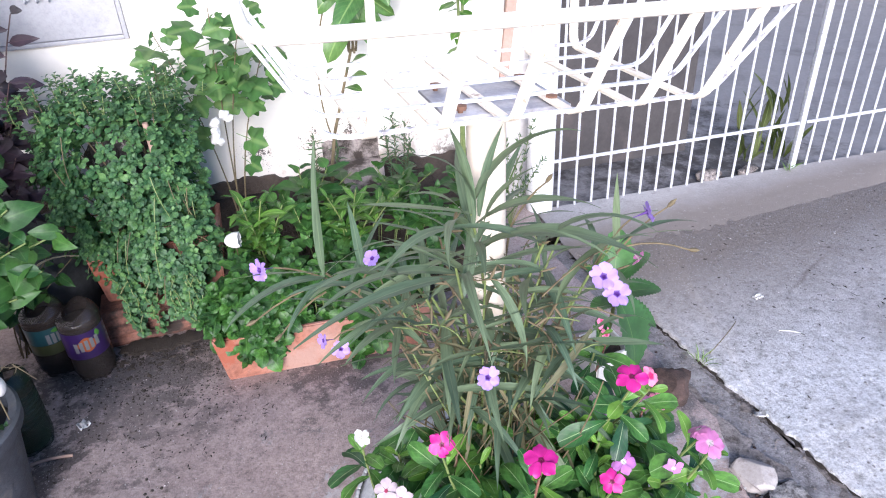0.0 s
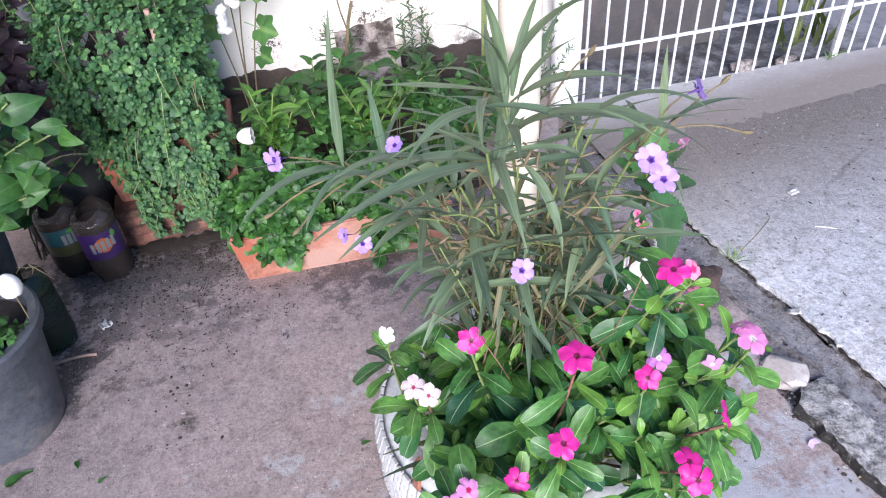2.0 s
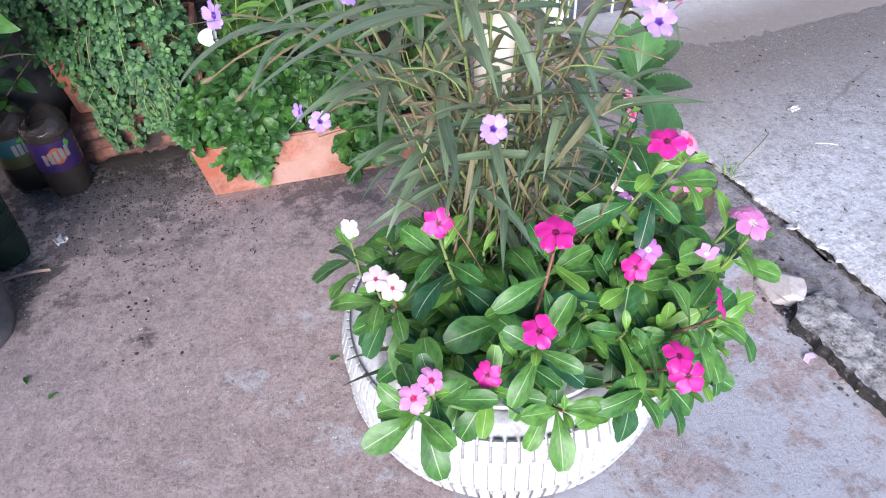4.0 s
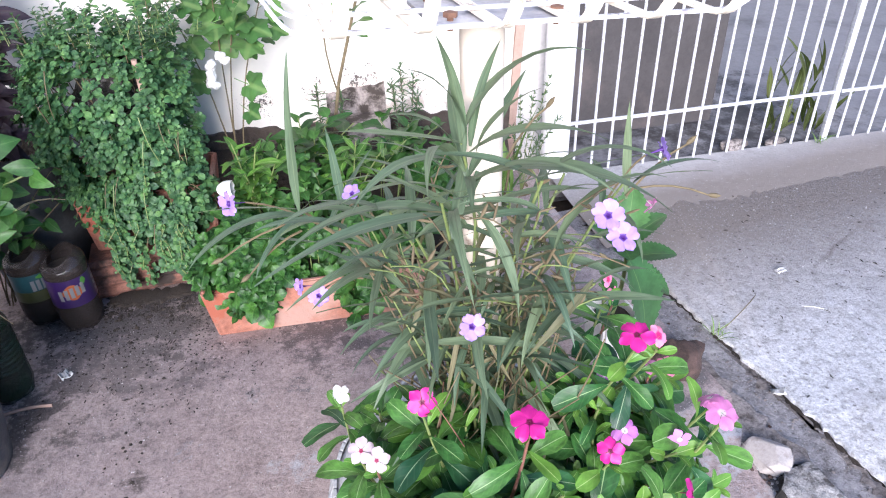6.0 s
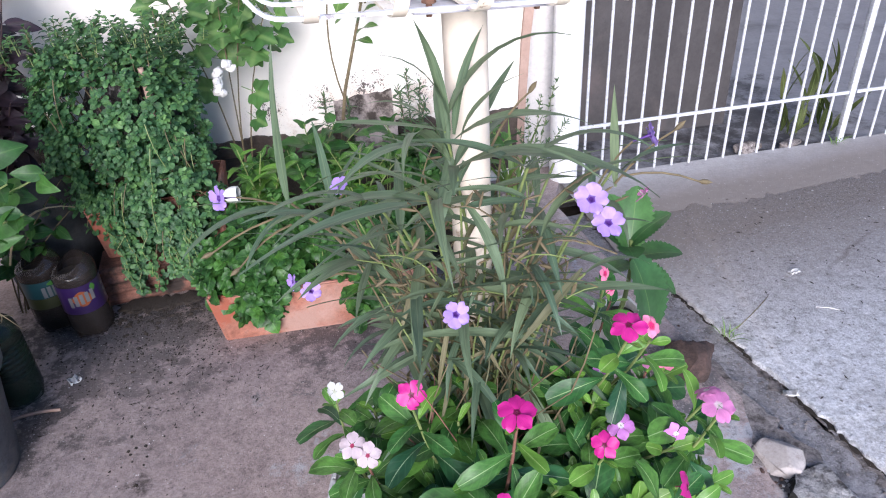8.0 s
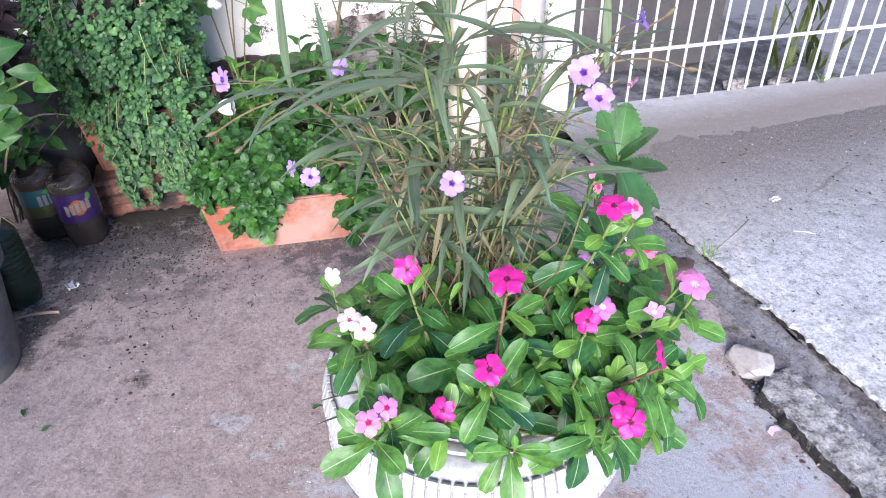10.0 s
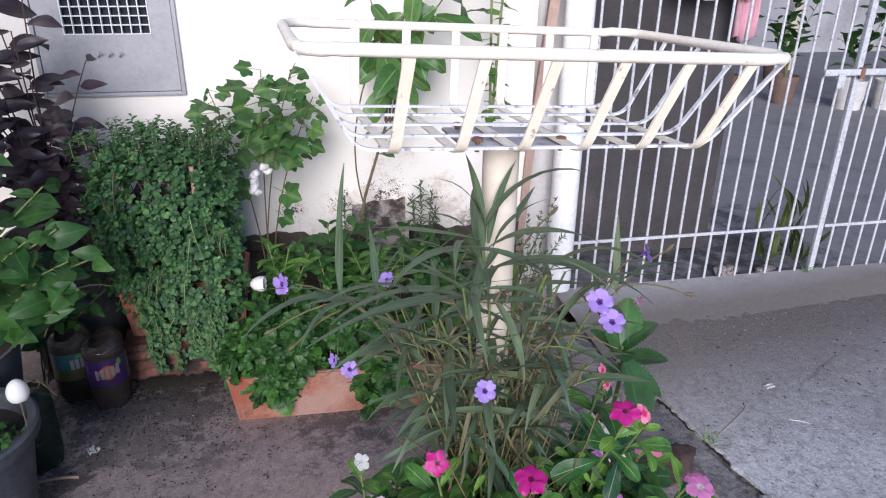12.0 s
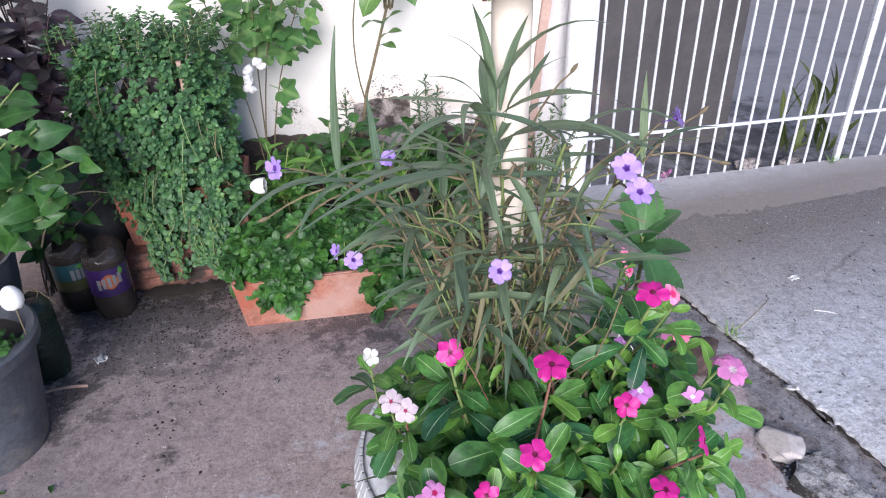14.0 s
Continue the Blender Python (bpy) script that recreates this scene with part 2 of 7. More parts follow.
M = {}
# first dirt entry is pale: paints the stronger light right of the tyre
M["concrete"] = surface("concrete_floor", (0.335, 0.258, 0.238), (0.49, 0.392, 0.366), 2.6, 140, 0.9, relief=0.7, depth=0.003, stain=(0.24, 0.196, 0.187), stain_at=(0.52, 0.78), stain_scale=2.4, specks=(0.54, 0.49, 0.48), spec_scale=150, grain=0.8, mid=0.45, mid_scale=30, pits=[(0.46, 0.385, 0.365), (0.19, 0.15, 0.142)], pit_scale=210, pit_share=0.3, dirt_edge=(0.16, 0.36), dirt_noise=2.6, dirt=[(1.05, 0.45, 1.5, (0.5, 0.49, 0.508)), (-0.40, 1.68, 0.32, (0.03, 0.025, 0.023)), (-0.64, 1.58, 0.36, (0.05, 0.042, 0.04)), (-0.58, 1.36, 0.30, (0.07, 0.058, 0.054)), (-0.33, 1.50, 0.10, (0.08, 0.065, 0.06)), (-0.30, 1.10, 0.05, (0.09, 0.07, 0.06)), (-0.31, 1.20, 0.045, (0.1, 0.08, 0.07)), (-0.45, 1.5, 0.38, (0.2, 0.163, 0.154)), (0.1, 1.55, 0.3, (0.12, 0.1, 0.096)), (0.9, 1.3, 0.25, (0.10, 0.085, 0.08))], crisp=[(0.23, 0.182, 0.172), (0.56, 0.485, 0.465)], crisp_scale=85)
M["slab"] = surface("rough_concrete", (0.55, 0.545, 0.565), (0.72, 0.715, 0.74), 3, 150, 0.92, relief=0.9, depth=0.005, stain=(0.31, 0.295, 0.30), stain_at=(0.5, 0.74), stain_scale=2.2, cracks=0.9, grain=0.9, mid=0.75, mid_scale=40, pits=[(0.58, 0.56, 0.56), (0.13, 0.115, 0.11)], pit_scale=190, pit_share=0.34, dirt_edge=(0.1, 0.6), dirt_noise=1.8, dirt=[(2.5, 1.75, 1.1, (0.33, 0.285, 0.255))], band=(1.6, 0.98, (0.295, 0.25, 0.22), -0.27), crisp=[(0.25, 0.228, 0.222), (0.78, 0.77, 0.78)], crisp_scale=70)
M["apron"] = surface("cement_apron", (0.37, 0.353, 0.352), (0.46, 0.44, 0.44), 3, 110, 0.88, relief=0.4, stain=(0.36, 0.335, 0.325), stain_at=(0.52, 0.8), stain_scale=3, grain=0.5, mid=0.25, mid_scale=18, band=(-0.28, -0.06, (0.21, 0.18, 0.162), -0.125), crisp=[(0.26, 0.24, 0.232), (0.53, 0.515, 0.51)], crisp_scale=60)
M["gutter"] = surface("smooth_grey_mortar", (0.235, 0.22, 0.226), (0.36, 0.34, 0.35), 7, 100, 0.85, relief=1.0, depth=0.005, stain=(0.38, 0.36, 0.362), stain_at=(0.58, 0.76), stain_scale=7, grain=0.8, mid=0.9, mid_scale=30, pits=[(0.46, 0.44, 0.44), (0.11, 0.1, 0.097)], pit_scale=180, pit_share=0.4, crisp=[(0.08, 0.07, 0.068), (0.5, 0.48, 0.485)], crisp_scale=42)
M["rubble"] = surface("broken_concrete", (0.50, 0.475, 0.47), (0.70, 0.67, 0.665), 10, 90, 0.95, relief=1.0, depth=0.011, stain=(0.15, 0.13, 0.122), stain_at=(0.52, 0.64), stain_scale=26, grain=0.8, mid=1.0, mid_scale=45, pits=[(0.68, 0.65, 0.64), (0.12, 0.105, 0.1)], pit_scale=150, pit_share=0.45, crisp=[(0.1, 0.088, 0.082), (0.66, 0.635, 0.63)], crisp_scale=60)
M["rock"] = surface("pale_stone", (0.34, 0.30, 0.28), (0.45, 0.405, 0.385), 14, 90, 0.9, relief=0.6, depth=0.003, stain=(0.24, 0.2, 0.18), stain_at=(0.56, 0.68), stain_scale=24, grain=0.5, crisp=[(0.24, 0.2, 0.18), (0.52, 0.48, 0.46)], crisp_scale=60)
# black moss of the kerb edge, also the painted shade inside the oregano
M["moss_shade"] = surface("black_moss_and_shade", (0.008, 0.0075, 0.007), (0.05, 0.045, 0.04), 60, 160, 0.98, relief=1.0, depth=0.01, grain=0.9, stain=(0.2, 0.183, 0.175), stain_at=(0.54, 0.64), stain_scale=55)
M["gritty"] = surface("gritty_rubble", (0.17, 0.145, 0.135), (0.34, 0.30, 0.285), 14, 110, 0.95, relief=1.0, depth=0.006, stain=(0.07, 0.056, 0.05), stain_at=(0.55, 0.65), stain_scale=24, grain=0.8, mid=1.0, mid_scale=60)
M["red_rock"] = surface("red_brown_stone", (0.022, 0.014, 0.012), (0.11, 0.066, 0.055), 30, 120, 0.95, relief=1.0, depth=0.006)
M["earth"] = surface("earth", (0.055, 0.041, 0.033), (0.125, 0.095, 0.077), 12, 120, 0.98, relief=1.0, depth=0.01)
M["soil"] = surface("dark_soil", (0.02, 0.015, 0.012), (0.05, 0.036, 0.026), 20, 140, 0.98, relief=1.0, depth=0.008)
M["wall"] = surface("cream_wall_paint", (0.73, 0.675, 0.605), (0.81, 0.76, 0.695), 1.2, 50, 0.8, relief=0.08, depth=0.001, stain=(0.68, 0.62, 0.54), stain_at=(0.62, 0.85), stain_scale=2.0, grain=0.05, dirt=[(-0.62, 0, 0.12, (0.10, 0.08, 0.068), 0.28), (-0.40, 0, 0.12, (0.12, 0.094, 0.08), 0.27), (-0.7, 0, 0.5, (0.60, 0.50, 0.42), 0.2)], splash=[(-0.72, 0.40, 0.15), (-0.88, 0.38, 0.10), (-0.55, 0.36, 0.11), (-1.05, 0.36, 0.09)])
M["wall_dirty"] = surface("splashed_plaster", (0.26, 0.215, 0.195), (0.42, 0.36, 0.33), 9, 70, 0.9, relief=0.6, stain=(0.05, 0.038, 0.031), stain_at=(0.45, 0.56), stain_scale=10)
M["wall_grey"] = surface("grey_plaster", (0.46, 0.44, 0.43), (0.58, 0.55, 0.53), 3, 60, 0.85, relief=0.3, stain=(0.38, 0.35, 0.33), stain_at=(0.55, 0.75), stain_scale=5)
M["yard_wall"] = surface("grey_yard_wall", (0.42, 0.41, 0.43), (0.56, 0.55, 0.575), 2, 50, 0.9, relief=0.3, stain=(0.24, 0.23, 0.24), stain_at=(0.5, 0.8), stain_scale=1.6)
# near-black tone that paints the shaded interior behind the gate
M["yard_shade"] = surface("dark_yard_shade", (0.035, 0.031, 0.032), (0.075, 0.067, 0.067), 3, 60, 0.9, relief=0.4, stain=(0.12, 0.095, 0.09), stain_at=(0.55, 0.8), stain_scale=2.2)
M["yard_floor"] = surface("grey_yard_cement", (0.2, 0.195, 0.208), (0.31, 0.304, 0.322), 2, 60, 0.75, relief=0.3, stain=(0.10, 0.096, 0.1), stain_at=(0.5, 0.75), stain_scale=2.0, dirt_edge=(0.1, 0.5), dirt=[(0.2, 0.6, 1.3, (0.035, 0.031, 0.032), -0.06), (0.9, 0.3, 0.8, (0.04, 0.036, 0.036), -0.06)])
M["white_paint"] = surface("white_gloss_paint", (0.83, 0.75, 0.63), (0.88, 0.815, 0.715), 9, 90, 0.45, relief=0.5, depth=0.0016, stain=(0.52, 0.40, 0.30), stain_at=(0.62, 0.68), stain_scale=34, grain=0.2)
M["pole_paint"] = surface("chalky_cream_paint", (0.66, 0.57, 0.465), (0.74, 0.655, 0.555), 7, 80, 0.6, relief=0.15, depth=0.0008, stain=(0.42, 0.3, 0.22), stain_at=(0.66, 0.71), stain_scale=24, grain=0.15)
# one flaking strap paint twice: bluish for sky shade, cream for warm light
M["strap_cool_shade"] = surface("flaking_paint_cool_shade", (0.58, 0.58, 0.62), (0.74, 0.74, 0.77), 12, 150, 0.5, relief=0.2, depth=0.0006, stain=(0.27, 0.245, 0.26), stain_at=(0.55, 0.62), stain_scale=50, grain=0.2)
M["strap_warm_lit"] = surface("flaking_paint_warm_lit", (0.82, 0.715, 0.565), (0.88, 0.80, 0.665), 12, 150, 0.5, relief=0.25, depth=0.0008, stain=(0.45, 0.32, 0.23), stain_at=(0.61, 0.67), stain_scale=55, grain=0.15)
M["plate"] = surface("grey_steel_plate", (0.25, 0.24, 0.26), (0.5, 0.49, 0.52), 15, 120, 0.5, relief=0.4, depth=0.001)
M["rust"] = surface("rusty_bolt", (0.12, 0.06, 0.04), (0.25, 0.13, 0.08), 60, 200, 0.8, relief=0.8)
M["gate_paint"] = surface("white_gate_paint", (0.40, 0.405, 0.43), (0.53, 0.535, 0.56), 30, 120, 0.45, relief=0.6, depth=0.002, stain=(0.2, 0.175, 0.16), stain_at=(0.6, 0.68), stain_scale=40, grain=0.6)
M["pvc"] = surface("white_pipe", (0.76, 0.74, 0.73), (0.84, 0.82, 0.81), 3, 60, 0.4, relief=0.06, stain=(0.7, 0.675, 0.655), stain_at=(0.6, 0.85), stain_scale=6)
M["box_grey"] = surface("grey_box_paint", (0.295, 0.288, 0.303), (0.36, 0.352, 0.368), 5, 80, 0.45, relief=0.15, depth=0.001, stain=(0.34, 0.33, 0.33), stain_at=(0.62, 0.75), stain_scale=9)
M["box_bars"] = surface("pale_grid_bars", (0.6, 0.6, 0.6), (0.7, 0.7, 0.69), 9, 90, 0.5, relief=0.1)
M["dark_glass"] = surface("dark_window", (0.012, 0.014, 0.018), (0.03, 0.035, 0.045), 14, 60, 0.12, relief=0.05)
M["terracotta"] = surface("terracotta", (0.215, 0.08, 0.05), (0.31, 0.138, 0.096), 7, 110, 0.88, relief=0.6, depth=0.002, stain=(0.35, 0.225, 0.185), stain_at=(0.46, 0.72), stain_scale=6, grain=0.6, mid=0.35, mid_scale=30, dirt=[(0.02, 0.0, 0.13, (0.235, 0.062, 0.032), 0.10), (0.2, 0.0, 0.12, (0.3, 0.185, 0.15), 0.0), (0.45, 0.0, 0.14, (0.17, 0.1, 0.08), 0.02)])
M["brick"] = surface("hollow_clay_brick", (0.15, 0.062, 0.042), (0.27, 0.125, 0.088), 12, 130, 0.92, relief=0.8, depth=0.003, stain=(0.032, 0.022, 0.018), stain_at=(0.46, 0.6), stain_scale=9, grain=0.8, mid=0.6, mid_scale=30)
M["tyre"] = surface("white_painted_rubber", (0.36, 0.36, 0.367), (0.475, 0.475, 0.48), 8, 90, 0.6, relief=0.5, depth=0.0018, stain=(0.27, 0.255, 0.248), stain_at=(0.56, 0.66), stain_scale=24, grain=0.55, mid=0.3, mid_scale=40)
M["tyre_groove"] = surface("grey_tread_groove", (0.2, 0.195, 0.193), (0.31, 0.305, 0.302), 20, 120, 0.8, relief=0.4)
M["rubber"] = surface("bare_black_rubber", (0.03, 0.03, 0.03), (0.08, 0.08, 0.08), 20, 150, 0.8, relief=0.4)
M["bucket"] = surface("black_plastic", (0.042, 0.046, 0.055), (0.08, 0.086, 0.1), 7, 90, 0.5, relief=0.3, stain=(0.15, 0.13, 0.115), stain_at=(0.56, 0.74), stain_scale=13, grain=0.6, mid=0.6, mid_scale=40)
M["white_pot"] = surface("white_plastic_pot", (0.5, 0.48, 0.46), (0.62, 0.6, 0.58), 6, 90, 0.5, relief=0.1, stain=(0.35, 0.3, 0.26), stain_at=(0.58, 0.72), stain_scale=14)
M["dull_clay"] = surface("dull_brown_clay", (0.11, 0.07, 0.056), (0.19, 0.125, 0.1), 9, 80, 0.9, relief=0.4)
M["egg"] = surface("eggshell", (0.62, 0.595, 0.565), (0.7, 0.68, 0.65), 20, 150, 0.6, relief=0.1, depth=0.0005)
M["wood"] = surface("brown_wood", (0.27, 0.175, 0.135), (0.42, 0.29, 0.235), 6, 70, 0.8, relief=0.5)
M["stem_green"] = surface("green_stem", (0.10, 0.14, 0.04), (0.2, 0.24, 0.08), 30, 120, 0.6, relief=0.2)
M["stem_brown"] = surface("brown_stem", (0.085, 0.065, 0.034), (0.165, 0.128, 0.068), 30, 120, 0.8, relief=0.4)
M["stem_red"] = surface("reddish_stem", (0.12, 0.05, 0.04), (0.22, 0.1, 0.07), 30, 120, 0.7, relief=0.3)
M["stem_maroon"] = surface("maroon_stem", (0.04, 0.022, 0.024), (0.085, 0.05, 0.045), 30, 120, 0.7, relief=0.3)
M["dry"] = surface("dry_straw", (0.26, 0.2, 0.115), (0.42, 0.33, 0.2), 30, 120, 0.8, relief=0.3)
M["paper"] = surface("white_scrap", (0.42, 0.41, 0.4), (0.6, 0.58, 0.57), 30, 120, 0.7, relief=0.3)
M["cloth"] = surface("white_cloth", (0.7, 0.68, 0.64), (0.82, 0.8, 0.77), 6, 200, 0.9, relief=0.4)
M["pink_cloth"] = surface("pink_cloth", (0.58, 0.3, 0.36), (0.72, 0.42, 0.47), 8, 200, 0.9, relief=0.4)
M["cotton"] = surface("cotton_wool", (0.55, 0.53, 0.51), (0.68, 0.66, 0.645), 40, 200, 0.95, relief=0.8)

M["l_ruellia"] = leaf_mat("long_leaf", (0.07, 0.115, 0.073), (0.148, 0.195, 0.108), rib=(0.18, 0.22, 0.13), rough=0.5, rib_width=0.04, veins=0.5, through_light=0.2, side_veins=0.0, rib_mix=0.4)
M["l_dead"] = leaf_mat("withered_long_leaf", (0.1, 0.105, 0.055), (0.215, 0.185, 0.098), rib=(0.2, 0.17, 0.1), rough=0.7, veins=0.5, rib_mix=0.3, side_veins=0.0, through_light=0.25)
M["l_vinca"] = leaf_mat("periwinkle_leaf", (0.026, 0.097, 0.021), (0.098, 0.22, 0.035), rib=(0.32, 0.46, 0.2), rough=0.45, rib_width=0.02, veins=6, side_veins=0.05, blotch=0.5)
M["l_vinca_young"] = leaf_mat("young_periwinkle_leaf", (0.075, 0.19, 0.025), (0.14, 0.275, 0.037), rib=(0.4, 0.52, 0.2), rough=0.42, rib_width=0.022, veins=5, side_veins=0.03, blotch=0.25)
M["l_vinca_old"] = leaf_mat("old_periwinkle_leaf", (0.016, 0.062, 0.026), (0.042, 0.125, 0.038), rib=(0.3, 0.4, 0.24), rough=0.4, rib_width=0.022, veins=5, side_veins=0.04, blotch=0.3)
M["l_mint"] = leaf_mat("mint_leaf", (0.018, 0.064, 0.011), (0.046, 0.126, 0.022), through_light=0.2, rough=0.5, island=True, veins=6, side_veins=0.10, rib_mix=0.3, rib=(0.13, 0.26, 0.07), blotch=0.5, clump=22)
M["l_oregano"] = leaf_mat("small_leaf", (0.034, 0.1, 0.038), (0.093, 0.192, 0.07), rough=0.55, island=True, veins=3, side_veins=0.0, rib_mix=0.15, through_light=0.22, clump=34)
M["l_herb"] = leaf_mat("herb_leaf", (0.026, 0.083, 0.016), (0.066, 0.155, 0.03), through_light=0.2, rough=0.45, island=True, veins=6, side_veins=0.08, rib_mix=0.3, rib=(0.15, 0.28, 0.08))
M["l_broad"] = leaf_mat("broad_leaf", (0.016, 0.06, 0.013), (0.05, 0.128, 0.022), rough=0.5, veins=7, side_veins=0.05, rib_mix=0.3, rib=(0.11, 0.2, 0.06))
M["l_bright"] = leaf_mat("bright_leaf", (0.052, 0.136, 0.02), (0.11, 0.222, 0.031), rough=0.4, veins=7, side_veins=0.05)
M["l_cotton"] = leaf_mat("lobed_leaf", (0.038, 0.108, 0.026), (0.088, 0.178, 0.046), rough=0.55, veins=5, through_light=0.3, side_veins=0.03, rib_mix=0.3)
M["l_sapling"] = leaf_mat("drooping_leaf", (0.055, 0.14, 0.036), (0.11, 0.205, 0.055), rough=0.38, veins=9, through_light=0.3)
M["l_purple"] = leaf_mat("maroon_leaf", (0.018, 0.0135, 0.02), (0.042, 0.026, 0.036), rib=(0.09, 0.045, 0.055), rough=0.42, through_light=0.12, veins=8, side_veins=0.0, rib_mix=0.25)
M["l_fleshy"] = leaf_mat("fleshy_leaf", (0.028, 0.088, 0.028), (0.078, 0.172, 0.05), rough=0.38, rib_width=0.012, veins=1.5, rib_mix=0.3, side_veins=0.0)
M["l_grass"] = leaf_mat("grass_blade", (0.07, 0.15, 0.03), (0.17, 0.27, 0.06), rough=0.5, veins=0.5, rib_width=0.05)
M["l_needle"] = leaf_mat("needle_leaf", (0.042, 0.088, 0.048), (0.09, 0.148, 0.075), rough=0.6, island=True, veins=0.5)
M["l_yard"] = leaf_mat("shaded_leaf", (0.08, 0.105, 0.035), (0.17, 0.19, 0.07), rough=0.5, veins=2, side_veins=0.0, through_light=0.4)
M["p_magenta"] = petal_mat("magenta_petal", (0.14, 0.0, 0.045), (0.54, 0.017, 0.245), 0.16)
M["p_pink"] = petal_mat("pink_petal", (0.66, 0.5, 0.56), (0.60, 0.21, 0.45), 0.22)
M["p_rose"] = petal_mat("rose_petal", (0.45, 0.0, 0.1), (0.64, 0.25, 0.5), 0.22)
M["p_bright"] = petal_mat("bright_pink_petal", (0.75, 0.02, 0.16), (0.88, 0.26, 0.42), 0.4)
M["p_white"] = petal_mat("white_petal", (0.34, 0.02, 0.09), (0.58, 0.47, 0.51), 0.13)
M["p_plain_white"] = petal_mat("plain_white_petal", (0.45, 0.47, 0.38), (0.52, 0.52, 0.52), 0.2)
M["p_lilac"] = petal_mat("lilac_petal", (0.8, 0.75, 0.82), (0.58, 0.22, 0.62), 0.2)
M["p_violet"] = petal_mat("violet_petal", (0.10, 0.03, 0.24), (0.385, 0.25, 0.66), 0.14)
M["lilac_petal"] = surface("lilac_petal", (0.45, 0.3, 0.58), (0.62, 0.5, 0.7), 90, 200, 0.6)


# ---- building helpers ----
def thing(name, at=(0, 0, 0), label="", category="", group="", kind="", rz=0.0):
    ob = new(name)
    ob.matrix_world = pose(*at, 0, 0, rz)
    ob.empty_display_size = 0.05
    return tagged(ob, label, category, group, kind)


def mesh_of(name, bm, *mats, smooth=True):
    me = bpy.data.meshes.new(name)
    bm.normal_update()
    bm.to_mesh(me)
    bm.free()
    for m in mats:
        me.materials.append(m)
    if smooth:
        me.polygons.foreach_set("use_smooth", [True] * len(me.polygons))
        me.set_sharp_from_angle(angle=radians(42))
    return me


def part(name, bm, material, parent, label="", m=None, smooth=True):
    """One mesh object under a thing or part; m is its pose in the parent's space."""
    ob = new(name, mesh_of(name, bm, material, smooth=smooth))
    ob.parent = parent
    if m is not None:
        ob.matrix_basis = m
    return tagged(ob, label)


def piece(name, me, parent, m):
    ob = new(name, me)
    ob.parent = parent
    ob.matrix_basis = m
    return ob


def solid(name, bm, material, m=None, label="", category="", group="", kind="", smooth=True):
    """A thing that is one mesh."""
    ob = new(name, mesh_of(name, bm, material, smooth=smooth))
    if m is not None:
        ob.matrix_world = m
    return tagged(ob, label, category, group, kind)


def box(bm, x0, x1, y0, y1, z0, z1, bevel=0.0, m=None):
    r = bmesh.ops.create_cube(bm, size=1.0)
    mat = Matrix.Translation(((x0 + x1) / 2, (y0 + y1) / 2, (z0 + z1) / 2)) @ Matrix.Diagonal((x1 - x0, y1 - y0, z1 - z0, 1))
    bmesh.ops.transform(bm, matrix=(m @ mat) if m else mat, verts=r["verts"])
    if bevel:
        edges = list({e for v in r["verts"] for e in v.link_edges})
        bmesh.ops.bevel(bm, geom=edges, offset=bevel, segments=2, affect="EDGES", profile=0.6)
    return bm


def lathe(bm, profile, sides=32, m=None, wobble=None):
    """Turn (radius, height) pairs about z; ends with radius 0 close."""
    rings = []
    for r, z in profile:
        if r < 1e-6:
            rings.append([bm.verts.new((0, 0, z))])
        else:
            ring = []
            for k in range(sides):
                a = 2 * math.pi * k / sides
                q = r * (wobble(a, z) if wobble else 1.0)
                ring.append(bm.verts.new((q * math.cos(a), q * math.sin(a), z)))
            rings.append(ring)
    for a, b in zip(rings, rings[1:]):
        for k in range(sides):
            j = (k + 1) % sides
            if len(a) == 1 and len(b) > 1:
                bm.faces.new((a[0], b[j], b[k]))
            elif len(b) == 1 and len(a) > 1:
                bm.faces.new((a[k], a[j], b[0]))
            elif len(a) > 1:
                bm.faces.new((a[k], a[j], b[j], b[k]))
    if m:
        bmesh.ops.transform(bm, matrix=m, verts=[v for r in rings for v in r])
    bmesh.ops.recalc_face_normals(bm, faces=bm.faces)
    return bm


def sweep(bm, pts, radii, sides=6, closed=False, flat=None, cap=True):
    """A tube (or, with flat=(width, thickness, normal), a strap) along points."""
    pts = [Vector(p) for p in pts]
    n = len(pts)
    if isinstance(radii, (int, float)):
        radii = [radii] * n
    rings, ref = [], None
    for i, p in enumerate(pts):
        a = pts[(i - 1) % n] if closed or i else p
        b = pts[(i + 1) % n] if closed or i < n - 1 else p
        t = (b - a).normalized()
        if flat:
            side = Vector(flat[2]).normalized()
            up = t.cross(side).normalized()
            w, h = flat[0] / 2, flat[1] / 2
            ring = [p + side * w + up * h, p - side * w + up * h, p - side * w - up * h, p + side * w - up * h]
        else:
            if ref is None:
                ref = t.orthogonal().normalized()
            ref = (ref - t * ref.dot(t)).normalized()
            c = t.cross(ref)
            ring = [p + (ref * math.cos(2 * math.pi * k / sides) + c * math.sin(2 * math.pi * k / sides)) * radii[i] for k in range(sides)]
        rings.append([bm.verts.new(v) for v in ring])
    m = len(rings[0])
    pairs = list(zip(rings, rings[1:])) + ([(rings[-1], rings[0])] if closed else [])
    for a, b in pairs:
        for k in range(m):
            bm.faces.new((a[k], a[(k + 1) % m], b[(k + 1) % m], b[k]))
    if cap and not closed:
        bm.faces.new(rings[0][::-1])
        bm.faces.new(rings[-1])
    return bm


